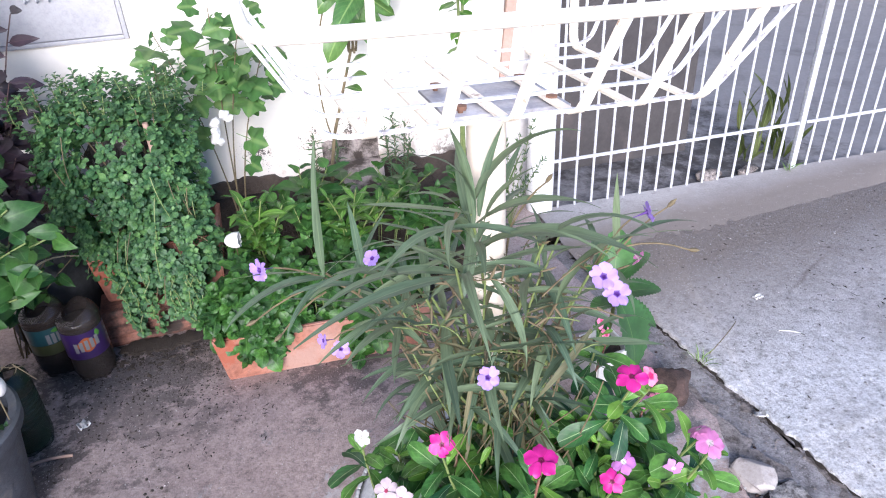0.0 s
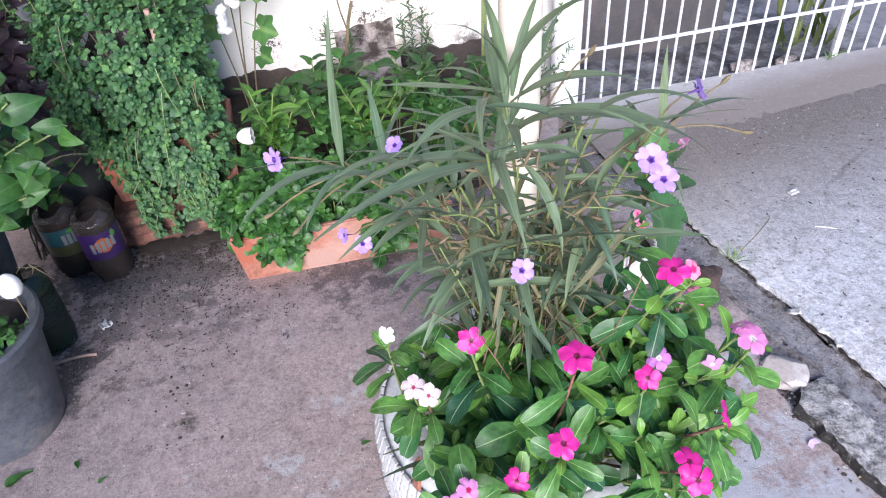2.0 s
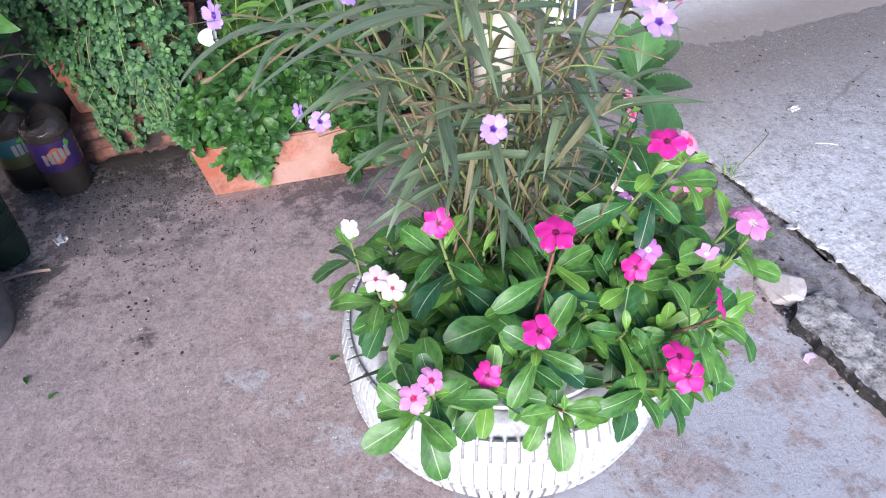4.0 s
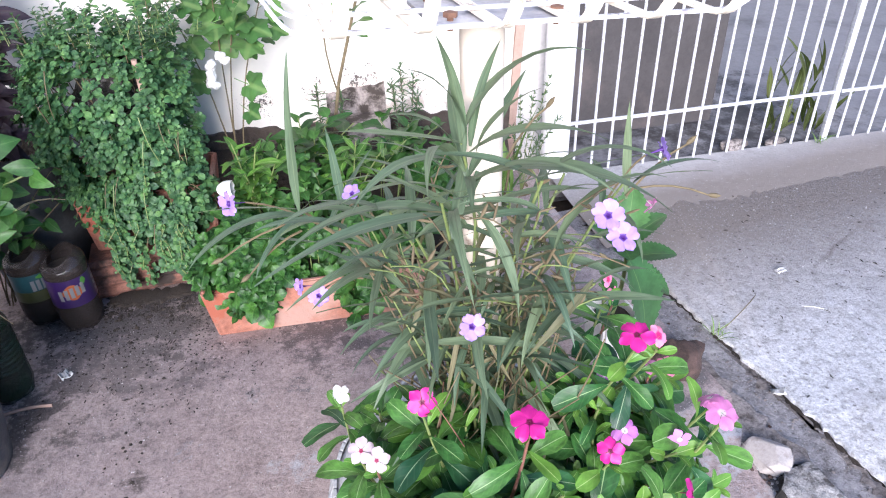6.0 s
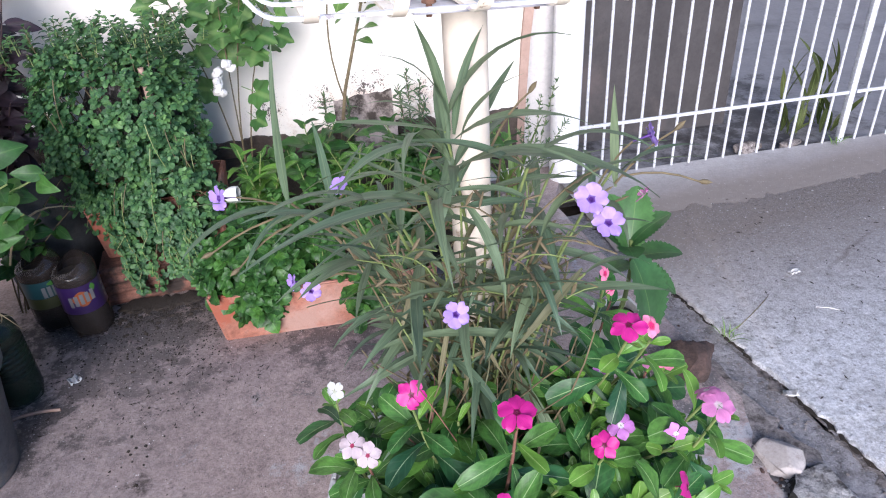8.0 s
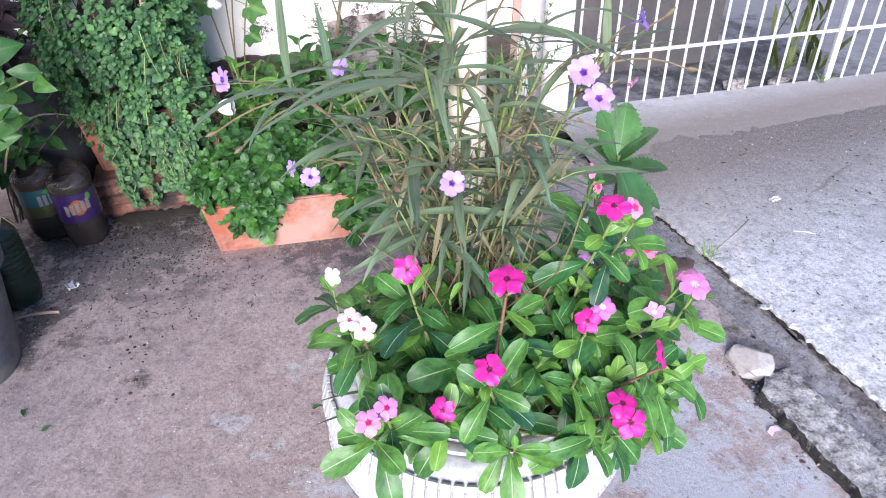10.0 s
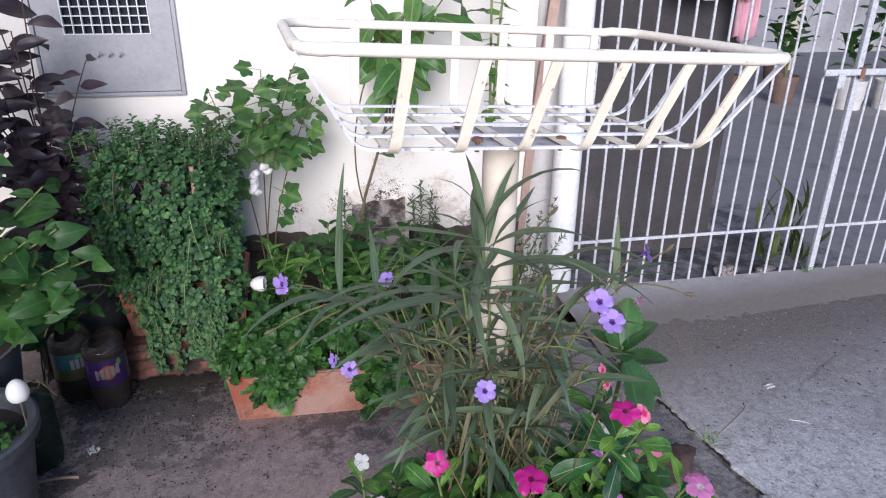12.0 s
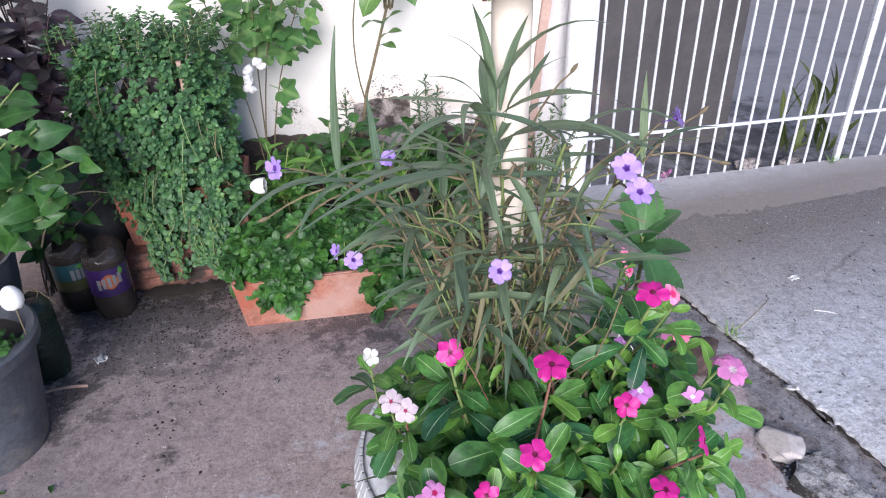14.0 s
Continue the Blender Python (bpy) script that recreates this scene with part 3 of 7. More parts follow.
def arc_points(a, b, sag=(0, 0, 0), n=6):
    """Points from a to b, bowed by sag in the middle."""
    a, b, s = Vector(a), Vector(b), Vector(sag)
    return [a.lerp(b, k / n) + s * (4 * (k / n) * (1 - k / n)) for k in range(n + 1)]


def lance(t):
    return max(0.02, math.sin(math.pi * min(1, t * 0.97 + 0.03) ** 0.75) ** 0.9)


def oval(t):
    return max(0.03, math.sin(math.pi * (t * 0.95 + 0.05)) ** 0.6)


def obovate(t):
    return max(0.05, math.sin(math.pi * min(1, t * 0.98 + 0.02) ** 1.45) ** 0.7)


def spoon(t):
    return min(1, 0.1 + 1.5 * t ** 0.95) * math.sqrt(max(0.16, 1 - max(0, (t - 0.5) / 0.5) ** 3.6))


def ovate(t):
    return max(0.04, math.sin(math.pi * min(1, (t * 0.96 + 0.04)) ** 0.62) ** 0.85)


LEAF_END = {}


def leaf_bm(bm, wid, prof, bend=0.5, fold=0.25, n=6, half=2, wave=0.0, serrate=0.0, m=None, stalk=0.0, lobes=0.0, seed=0):
    """A leaf along +y, one unit long, arching down by bend radians, with uv across and along it. Returns its tip in y, z."""
    uvl = bm.loops.layers.uv.verify()
    rows, y, z, ang = [], 0.0, 0.0, bend * 0.35
    pts = []
    if stalk:
        y += stalk
    for i in range(n + 1):
        t = i / n
        w = wid * prof(t)
        if serrate:
            w *= 1 + serrate * (1 if i % 2 else -1)
        if lobes:
            w *= 1 + lobes * math.cos(t * 2 * math.pi * 1.5 - 1.2)
        row = []
        for j in range(-half, half + 1):
            s = j / half
            zz = z + fold * abs(s) * w + wave * wid * math.sin(t * 9 + seed + (2 if s > 0 else 0)) * abs(s)
            yy = y - (0.12 * w * s * s if lobes else 0)
            co = Vector((w * s, yy, zz))
            row.append((bm.verts.new(m @ co if m else co), (s * 0.5 + 0.5, t)))
        rows.append(row)
        tip = (y, z)
        ang -= bend / n
        y += math.cos(ang) * (1 - stalk) / n
        z += math.sin(ang) * (1 - stalk) / n
    for a, b in zip(rows, rows[1:]):
        for j in range(2 * half):
            q = (a[j], a[j + 1], b[j + 1], b[j])
            f = bm.faces.new([v for v, _ in q])
            for lp, (_, c) in zip(f.loops, q):
                lp[uvl].uv = c
    if stalk:
        s0, s1 = [bm.verts.new((dx, 0, 0)) for dx in (-0.012, 0.012)], [rows[0][half - 1][0], rows[0][half + 1][0]]
        f = bm.faces.new((s0[0], s0[1], s1[1], s1[0]))
        for lp in f.loops:
            lp[uvl].uv = (0.5, 0.0)
    return tip


def leaf_set(name, material, wid, prof, bends, **kw):
    """A few meshes of one kind of leaf, from flat to arched."""
    out = []
    for k, b in enumerate(bends):
        bm = bmesh.new()
        tip = leaf_bm(bm, wid * (0.9 + 0.1 * (k % 3)), prof, b, seed=k * 2.1, **kw)
        me = mesh_of(name, bm, material)
        LEAF_END[me.name] = tip
        out.append(me)
    return out


def leaf_pose(tip, base, target, roll=0.0, face=None):
    """The pose that lays a leaf's own chord from base to target, arch upwards."""
    b, p = Vector(base), Vector(target)
    c = p - b
    size = c.length / math.hypot(*tip)
    c.normalize()
    up = Vector((0, 0, 1))
    if face is not None:
        up = Vector(face)
        if abs(up.normalized().dot(c)) > 0.97:
            up = up + Vector((0.5, 0, 0.3))
    elif abs(c.z) > 0.93:
        up = Vector((c.x, c.y, 0)) * (-1 if c.z > 0 else 1) + Vector((0.02, 0.01, 0.0))
    nrm = (up - c * up.dot(c)).normalized()
    nrm = Matrix.Rotation(roll, 3, c) @ nrm
    h = math.hypot(*tip)
    ey, ez = tip[0] / h, tip[1] / h
    xax = c.cross(nrm)
    yax = c * ey - nrm * ez
    zax = c * ez + nrm * ey
    mm = Matrix((xax, yax, zax)).transposed().to_4x4()
    return Matrix.Translation(b) @ mm @ Matrix.Scale(size, 4)


def put_leaf(name, me, plant, base, target, roll=0.0, squeeze=1.0, face=None):
    inv = plant.matrix_world.inverted()
    return piece(name, me, plant, inv @ leaf_pose(LEAF_END[me.name], base, target, roll, face) @ Matrix.Diagonal((squeeze, 1, 1, 1)))


def stem_part(plant, pts, r0, r1, material, name="stem", sides=6):
    inv = plant.matrix_world.inverted()
    n = len(pts)
    bm = bmesh.new()
    sweep(bm, [inv @ Vector(p) for p in pts], [r0 + (r1 - r0) * k / (n - 1) for k in range(n)], sides)
    return part(name, bm, material, plant)


def rand_dir(rng, elevation, spread=0.2, azimuth=None):
    a = rng.uniform(0, 2 * math.pi) if azimuth is None else azimuth
    e = elevation + rng.uniform(-spread, spread)
    return Vector((math.cos(a) * math.cos(e), math.sin(a) * math.cos(e), math.sin(e)))


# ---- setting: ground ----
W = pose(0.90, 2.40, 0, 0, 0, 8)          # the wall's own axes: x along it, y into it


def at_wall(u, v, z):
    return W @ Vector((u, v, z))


def fall(x, y):
    """How far the driveway lies below level: it drains gently towards the gate."""
    v = (y - 2.40) * math.cos(radians(8)) - (x - 0.90) * math.sin(radians(8))
    return -0.043 * max(0.0, v + 1.4)


def drained(bm):
    """Lay a level sheet onto the driveway's fall."""
    c, n = Vector(at_wall(0, -1.4, 0)), Vector((-math.sin(radians(8)), math.cos(radians(8)), 0))
    bmesh.ops.bisect_plane(bm, geom=list(bm.verts) + list(bm.edges) + list(bm.faces), plane_co=c, plane_no=n, dist=1e-5)
    for v in bm.verts:
        v.co.z += fall(v.co.x, v.co.y)
    return bm


def sheet(outline, z, thick, step=0.035, rough=0.0015, edge=0.004, seed=0.0):
    """A poured slab: outline in plan, sides down, an uneven top and ragged edges."""
    pts = []
    n = len(outline)
    for i in range(n):
        a, b = Vector(outline[i]), Vector(outline[(i + 1) % n])
        k = max(1, int((b - a).length / step)) if (b - a).length < 4 else 40
        for q in range(k):
            p = a.lerp(b, q / k)
            w = noise.noise(Vector((p.x * 14 + seed, p.y * 14, 0))) * edge + noise.noise(Vector((p.x * 60 + seed, p.y * 60, 5))) * edge * 1.3
            d = (b - a).normalized()
            pts.append(Vector((p.x - d.y * w, p.y + d.x * w)))
    bm = bmesh.new()
    top = [bm.verts.new((p.x, p.y, z + noise.noise(Vector((p.x * 9, p.y * 9, seed))) * rough)) for p in pts]
    low = [bm.verts.new((p.x, p.y, z - thick)) for p in pts]
    inner = []
    cx, cy = sum(p.x for p in pts) / len(pts), sum(p.y for p in pts) / len(pts)
    for p, v in zip(pts, top):
        d = (Vector((cx, cy)) - p).normalized() * 0.006
        inner.append(bm.verts.new((p.x + d.x, p.y + d.y, v.co.z + 0.003)))
    m = len(pts)
    for k in range(m):
        j = (k + 1) % m
        bm.faces.new((low[k], low[j], top[j], top[k]))
        bm.faces.new((top[k], top[j], inner[j], inner[k]))
    bm.faces.new(inner)
    bmesh.ops.recalc_face_normals(bm, faces=bm.faces)
    return bm


bm = bmesh.new()
bmesh.ops.create_grid(bm, x_segments=24, y_segments=24, size=400)
solid("ground", bm, M["earth"], Matrix.Translation((0, 0, -0.17)), "bare brown earth under the paving", "ground", kind="structure")
JX, JY = -0.167, 0.637                     # the joint's run, away from the viewer


def joint(s, off=0.0):
    """A point along the joint between the two slabs; s metres on from its near end, off metres to the right."""
    d = Vector((JX, JY)).normalized()
    return (1.180 + d.x * s + d.y * off, 0.995 + d.y * s - d.x * off)


near, far = -2.6, 1.22
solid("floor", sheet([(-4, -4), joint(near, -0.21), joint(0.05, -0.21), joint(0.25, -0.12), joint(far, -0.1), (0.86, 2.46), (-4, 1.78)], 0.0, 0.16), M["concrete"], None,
      "weathered pinkish grey concrete floor with dark stains and a painted brighter right side", "floor", kind="structure")
solid("gutter", drained(sheet([joint(near, -0.20), joint(near, 0.02), joint(far, 0.02), joint(far, -0.115), joint(0.25, -0.13), joint(0.05, -0.215)], -0.008, 0.05, seed=3, edge=0.002)), M["gutter"], None,
      "smooth dark grey mortar channel along the slab", "gutter", kind="structure")
solid("pavement", drained(sheet([joint(near, 0.0), (6, -3.4), (6, 3.0), (1.3, 2.345), joint(far - 0.02, 0.0)], 0.005, 0.08, seed=7, edge=0.007, rough=0.004, step=0.007)), M["slab"], None,
      "rough grey concrete slab with a ragged edge", "pavement", kind="structure")
bm = bmesh.new()
prof = [(-0.50, 0.0015), (-0.41, 0.0062), (-0.22, 0.0125), (-0.10, 0.0185), (0.005, 0.024), (0.01, -0.08)]
rowsv = []
for k in range(300):
    u = -0.06 + k * 0.018
    wob = noise.noise(Vector((u * 3, 1, 0))) * 0.07 + noise.noise(Vector((u * 17, 2, 0))) * 0.03 + noise.noise(Vector((u * 60, 2, 0))) * 0.008
    rowsv.append([bm.verts.new((u, v + (0.125 * min(u, 1.6) if q < 2 else 0) + (wob * 0.5 if q == 0 else 0), z - 0.043 * (v + (0.125 * min(u, 1.6) if q < 2 else 0) + 1.4) + (noise.noise(Vector((u * 30, q, 4))) * 0.003 if q < 2 else 0))) for q, (v, z) in enumerate(prof)])
for a, b in zip(rowsv, rowsv[1:]):
    for q in range(len(prof) - 1):
        bm.faces.new((a[q], b[q], b[q + 1], a[q + 1]))
bmesh.ops.recalc_face_normals(bm, faces=bm.faces)
solid("apron", bm, M["apron"], W, "pale cement apron in front of the gate", "apron", kind="structure")

# ---- setting: wall, recess, pipe ----
BOX = (-1.755, -1.342, 0.768, 1.20)        # meter box opening in the wall: x0, x1, z0, z1
bm = bmesh.new()
box(bm, -4.5, BOX[0], 0, 0.15, -0.1, 2.6)
box(bm, BOX[1], -0.195, 0, 0.15, -0.1, 2.6)
box(bm, BOX[0], BOX[1], 0, 0.15, -0.1, BOX[2])
box(bm, BOX[0], BOX[1], 0, 0.15, BOX[3], 2.6)
bmesh.ops.remove_doubles(bm, verts=bm.verts, dist=0.0005)
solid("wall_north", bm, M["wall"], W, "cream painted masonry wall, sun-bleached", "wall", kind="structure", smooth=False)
bm = box(bmesh.new(), -0.195, 0.02, 0.05, 0.15, -0.1, 2.6)
solid("wall_recess", bm, M["wall_grey"], W, "grey plaster strip set back beside the gate", "wall", kind="structure", smooth=False)
def foot_strip(name, u0, u1, top, proud, material, label, category):
    """A ragged-topped skin along the foot of the wall."""
    bm = bmesh.new()
    n = max(16, int((u1 - u0) / 0.013))
    pts = []
    for k in range(n + 1):
        u = u0 + (u1 - u0) * k / n
        h = top + noise.noise(Vector((u * 5, top, 3))) * 0.025 + noise.noise(Vector((u * 23, top, 3))) * 0.014 + noise.noise(Vector((u * 45, top, 3))) * 0.008
        pts.append((bm.verts.new((u, -proud, 0.05)), bm.verts.new((u, -proud, h)), bm.verts.new((u, 0.01, h + 0.002))))
    for a, b in zip(pts, pts[1:]):
        bm.faces.new((a[0], b[0], b[1], a[1]))
        bm.faces.new((a[1], b[1], b[2], a[2]))
    for e, side in ((pts[0], 1), (pts[-1], -1)):
        back = bm.verts.new((e[0].co.x, 0.01, 0.05))
        bm.faces.new((e[0], e[1], e[2], back)[::side])
    solid(name, bm, material, W, label, category, kind="structure")


foot_strip("wall_plinth", -1.40, -0.20, 0.275, 0.012, M["earth"], "dark earth banked along the foot of the wall", "plinth")
foot_strip("wall_patch", -0.84, -0.65, 0.385, 0.008, M["wall_dirty"], "soil-splashed patch of old plaster on the wall", "plaster")
pipe = thing("drain_pipe", at_wall(-0.065, -0.045, 0), "fat white plastic drain pipe standing beside the gate", "pipe")
part("tube", lathe(bmesh.new(), [(0, 0), (0.05, 0), (0.05, 2.5), (0, 2.5)], 28), M["pvc"], pipe)
part("collar", lathe(bmesh.new(), [(0.05, 1.60), (0.056, 1.605), (0.056, 1.69), (0.05, 1.695)], 28), M["pvc"], pipe)
# added closing wall on the left, there to cut the sky light
solid("wall_west", box(bmesh.new(), -1.85, -1.7, -2.2, 2.0, -0.1, 2.6), M["wall_grey"], None, "plain wall added on the left to block part of the sky", "wall", kind="structure", smooth=False)
bm = sweep(bmesh.new(), [at_wall(-0.22, 0.0, 0.05), at_wall(-0.20, -0.01, 0.5), at_wall(-0.165, -0.015, 0.85), at_wall(-0.135, -0.012, 1.15), at_wall(-0.12, 0.0, 1.7)], [0.016, 0.02, 0.023, 0.024, 0.024], 4)
solid("wooden_stake", bm, M["wood"], None, "brown wooden stake leaning in the wall recess", "stake")

# ---- meter box ----
meter = thing("meter_box", at_wall(-1.55, 0, 0.77), "grey metal meter box with a barred window in the wall", "meter box", rz=8)
x0, x1, z0, z1 = BOX[0] + 1.55, BOX[1] + 1.55, 0.0, BOX[3] - BOX[2]
bm = bmesh.new()
for a in ((x0, x0 + 0.012, z0, z1), (x1 - 0.012, x1, z0, z1), (x0 + 0.012, x1 - 0.012, z0, z0 + 0.012), (x0 + 0.012, x1 - 0.012, z1 - 0.012, z1)):
    box(bm, a[0], a[1], -0.012, 0.1, a[2], a[3], 0.002)
part("frame", bm, M["box_grey"], meter)
gx0, gx1, gz0, gz1 = -1.665 + 1.55, -1.420 + 1.55, 0.952 - 0.768, 1.112 - 0.768
bm = bmesh.new()
box(bm, x0 + 0.014, gx0, -0.006, 0.006, z0 + 0.014, z1 - 0.014)
box(bm, gx1, x1 - 0.014, -0.006, 0.006, z0 + 0.014, z1 - 0.014)
box(bm, gx0, gx1, -0.006, 0.006, z0 + 0.014, gz0)
box(bm, gx0, gx1, -0.006, 0.006, gz1, z1 - 0.014)
bmesh.ops.remove_doubles(bm, verts=bm.verts, dist=0.0005)
door = part("door", bm, M["box_grey"], meter, smooth=False)
bm = box(bmesh.new(), 0, 0.0032, -0.009, 0.004, gz0, gz1)
bar_v = mesh_of("grid_bar", bm, M["box_bars"], smooth=False)
bm = box(bmesh.new(), gx0, gx1, -0.0082, 0.003, 0, 0.0032)
bar_h = mesh_of("grid_bar", bm, M["box_bars"], smooth=False)
for k in range(10):
    piece("grid_bar", bar_v, door, Matrix.Translation((gx0 + (gx1 - gx0 - 0.0032) * k / 9, 0, 0)))
for k in range(7):
    piece("grid_bar", bar_h, door, Matrix.Translation((0, 0, gz0 + (gz1 - gz0 - 0.0032) * k / 6)))
part("window_pane", box(bmesh.new(), gx0 - 0.005, gx1 + 0.005, 0.012, 0.018, gz0 - 0.005, gz1 + 0.005), M["dark_glass"], meter, "dark dusty glass")
part("back", box(bmesh.new(), x0 + 0.012, x1 - 0.012, 0.09, 0.1, 0.012, z1 - 0.012), M["bucket"], meter)
part("catch", box(bmesh.new(), 0.006, 0.026, -0.014, -0.006, gz1 + 0.03, gz1 + 0.04, 0.001), M["box_bars"], meter)
for u in (-0.03, 0.0, 0.03):
    bm = sweep(bmesh.new(), [(u, -0.006, 0.12), (u, -0.018, 0.122), (u + 0.006, -0.02, 0.135), (u + 0.012, -0.02, 0.128)], 0.0028, 6)
    part("latch", bm, M["plate"], meter)

# ---- gate ----
gate = thing("gate", at_wall(0, 0, 0), "white painted steel bar gate, lightly rusted", "gate", rz=8)
PITCH = 0.0705
bm = lathe(bmesh.new(), [(0, -0.05)] + [(0.0051 + 0.0006 * noise.noise(Vector((0, 0, k * 0.37))), -0.05 + 2.1 * k / 90) for k in range(91)] + [(0, 2.05)], 8)
bar_me = mesh_of("bar", bm, M["gate_paint"])
for k in range(42):
    u = 0.032 + k * PITCH
    if k == 15:
        continue
    piece("bar", bar_me, gate, Matrix.Translation((u, 0, 0)))
POST = 0.032 + 15 * PITCH
for z, h in ((0.165, 0.006), (1.155, 0.006), (2.03, 0.012)):
    part("rail", box(bmesh.new(), 0.0, POST - 0.017, -0.013, -0.006, z - h, z + h, 0.001), M["gate_paint"], gate)
    part("rail", box(bmesh.new(), POST + 0.017, 2.95, -0.013, -0.006, z - h, z + h, 0.001), M["gate_paint"], gate)
part("post", box(bmesh.new(), POST - 0.012, POST + 0.012, -0.012, 0.008, -0.055, 2.05, 0.002), M["gate_paint"], gate)
part("hinge", lathe(bmesh.new(), [(0, 0.77), (0.011, 0.77), (0.011, 0.81), (0, 0.81)], 10, Matrix.Translation((POST, -0.028, 0))), M["rust"], gate, "rusted hinge knuckle")
bolt = part("bolt", box(bmesh.new(), POST - 0.16, POST + 0.13, -0.032, -0.02, 0.782, 0.806, 0.003), M["gate_paint"], gate)
part("hasp", box(bmesh.new(), POST - 0.105, POST - 0.075, -0.04, -0.032, 0.735, 0.79, 0.003), M["gate_paint"], bolt)


# ---- litter basket on its pole ----
BK = pose(0.4005, 0.965, 1.0865, -1.8, 2.4, 11)
stand = thing("litter_basket", (0.39, 0.925, 0.0), "white painted steel litter basket on a round pole", "litter basket")
SI = stand.matrix_world.inverted() @ BK
HX, HY, DEPTH, BX, BY = 0.305, 0.216, 0.125, 0.235, 0.160


def rounded(hx, hy, r, n=6):
    out = []
    for cx, cy, a0 in ((hx - r, hy - r, 0), (-hx + r, hy - r, 90), (-hx + r, -hy + r, 180), (hx - r, -hy + r, 270)):
        for k in range(n + 1):
            a = radians(a0 + 90 * k / n)
            out.append(Vector((cx + r * math.cos(a), cy + r * math.sin(a), 0)))
    return out


rng = random.Random(5)
rim = [p + Vector((0, 0, rng.uniform(-0.0012, 0.0012))) for p in rounded(HX, HY, 0.05)]
part("rim", sweep(bmesh.new(), rim, 0.0074, 10, closed=True), M["white_paint"], stand, "thick round rim tube", SI)


def strap(pts, side, w, material):
    part("strap", sweep(bmesh.new(), pts, 0, flat=(w, 0.0035, side)), material, stand, "", SI)


def bent(a, b, c, d, r=0.022):
    """Down, along and up again, with rounded bends."""
    a, b, c, d = map(Vector, (a, b, c, d))
    out = [a]
    for p, q, s in ((a, b, c), (b, c, d)):
        u, v = (p - q).normalized() * r, (s - q).normalized() * r
        for k in range(5):
            t = k / 4
            out.append((q + u) * (1 - t) ** 2 + q * 2 * t * (1 - t) + (q + v) * t ** 2)
    return out + [d]


# long straps take the warm-lit tint, cross straps the cool shaded one
for k in range(6):
    x = -0.192 + 0.408 * k / 5
    xt = x * 1.04 + 0.012
    strap(bent((xt, -HY, -0.004), (x, -BY, -DEPTH), (x - 0.004, BY, -DEPTH), (xt, HY, -0.004)), (1, 0, 0), 0.0138, M["strap_warm_lit"])
for k in range(5):
    y = -0.150 + 0.300 * k / 4
    strap(bent((-HX, y * 1.25, -0.004), (-BX, y, -DEPTH + 0.005), (BX, y, -DEPTH + 0.005), (HX, y * 1.25, -0.004)), (0, 1, 0), 0.0072, M["strap_cool_shade"])
plate = part("mount_plate", box(bmesh.new(), -0.085, 0.075, -0.10, 0.03, -DEPTH - 0.010, -DEPTH - 0.005, 0.001), M["plate"], stand, "grey steel plate under the basket", SI)
for x, y in ((-0.065, -0.085), (0.055, -0.085), (-0.065, 0.015), (0.055, 0.015)):
    part("bolt", lathe(bmesh.new(), [(0, -DEPTH - 0.015), (0.0035, -DEPTH - 0.015), (0.0035, -DEPTH - 0.001), (0.008, -DEPTH - 0.001), (0.008, -DEPTH + 0.004), (0, -DEPTH + 0.006)], 6, Matrix.Translation((x, y, 0))), M["rust"], plate, "rusty bolt")
part("pole", lathe(bmesh.new(), [(0, 0.02), (0.0265, 0.02), (0.0265, 0.90), (0.0265, 0.946), (0, 0.946)], 28), M["pole_paint"], stand, "round pole in chalky cream paint")

# ---- tyre planter ----
TC = Vector((0.404, 0.924, 0))
tyre = thing("tyre_planter", TC, "white painted car tyre laid flat as a planter", "planter")
tyre.scale = (0.965, 0.965, 0.965)
R = 0.285
prof = [(0.165, 0.012), (0.19, 0.004), (0.235, 0.002), (0.262, 0.008), (0.276, 0.02), (0.2825, 0.045), (R, 0.08), (R, 0.115), (0.2825, 0.15), (0.274, 0.172), (0.258, 0.186), (0.232, 0.194),
        (0.226, 0.1915), (0.222, 0.195), (0.204, 0.194), (0.200, 0.191), (0.196, 0.193), (0.180, 0.184), (0.174, 0.176), (0.168, 0.16), (0.17, 0.10), (0.165, 0.012)]
part("carcass", lathe(bmesh.new(), prof, 72), M["tyre"], tyre)
# darker grey band that shows between the tread blocks
part("tread_base", lathe(bmesh.new(), [(0.2795, 0.035), (0.2836, 0.045), (R + 0.0008, 0.08), (R + 0.0008, 0.115), (0.2836, 0.15), (0.2775, 0.167)], 72), M["tyre_groove"], tyre, "darker grey tread grooves")
lug = bmesh.new()
box(lug, R - 0.004, R + 0.0035, -0.0099, 0.0099, 0.056, 0.140, 0.0015)
lug_me = mesh_of("tread_block", lug, M["tyre"], smooth=False)
sh = bmesh.new()
box(sh, -0.0035, 0.0035, -0.0084, 0.0084, -0.023, 0.023, 0.0015)
sh_me = mesh_of("tread_block", sh, M["tyre"], smooth=False)
for k in range(84):
    a = 2 * math.pi * k / 84
    piece("tread_block", lug_me, tyre, Matrix.Rotation(a, 4, "Z"))
    q = Matrix.Rotation(a + 0.5 * math.pi / 84, 4, "Z")
    piece("tread_block", sh_me, tyre, q @ Matrix.Translation((0.2825, 0, 0.163)) @ Matrix.Rotation(radians(-18), 4, "Y"))
    piece("tread_block", sh_me, tyre, q @ Matrix.Translation((0.2825, 0, 0.033)) @ Matrix.Rotation(radians(16), 4, "Y"))
bm = lathe(bmesh.new(), [(0.2, 0.165), (0.17, 0.168), (0.12, 0.172), (0.06, 0.174), (0, 0.175)], 40, None, lambda a, z: 1 + 0.01 * math.sin(a * 7))
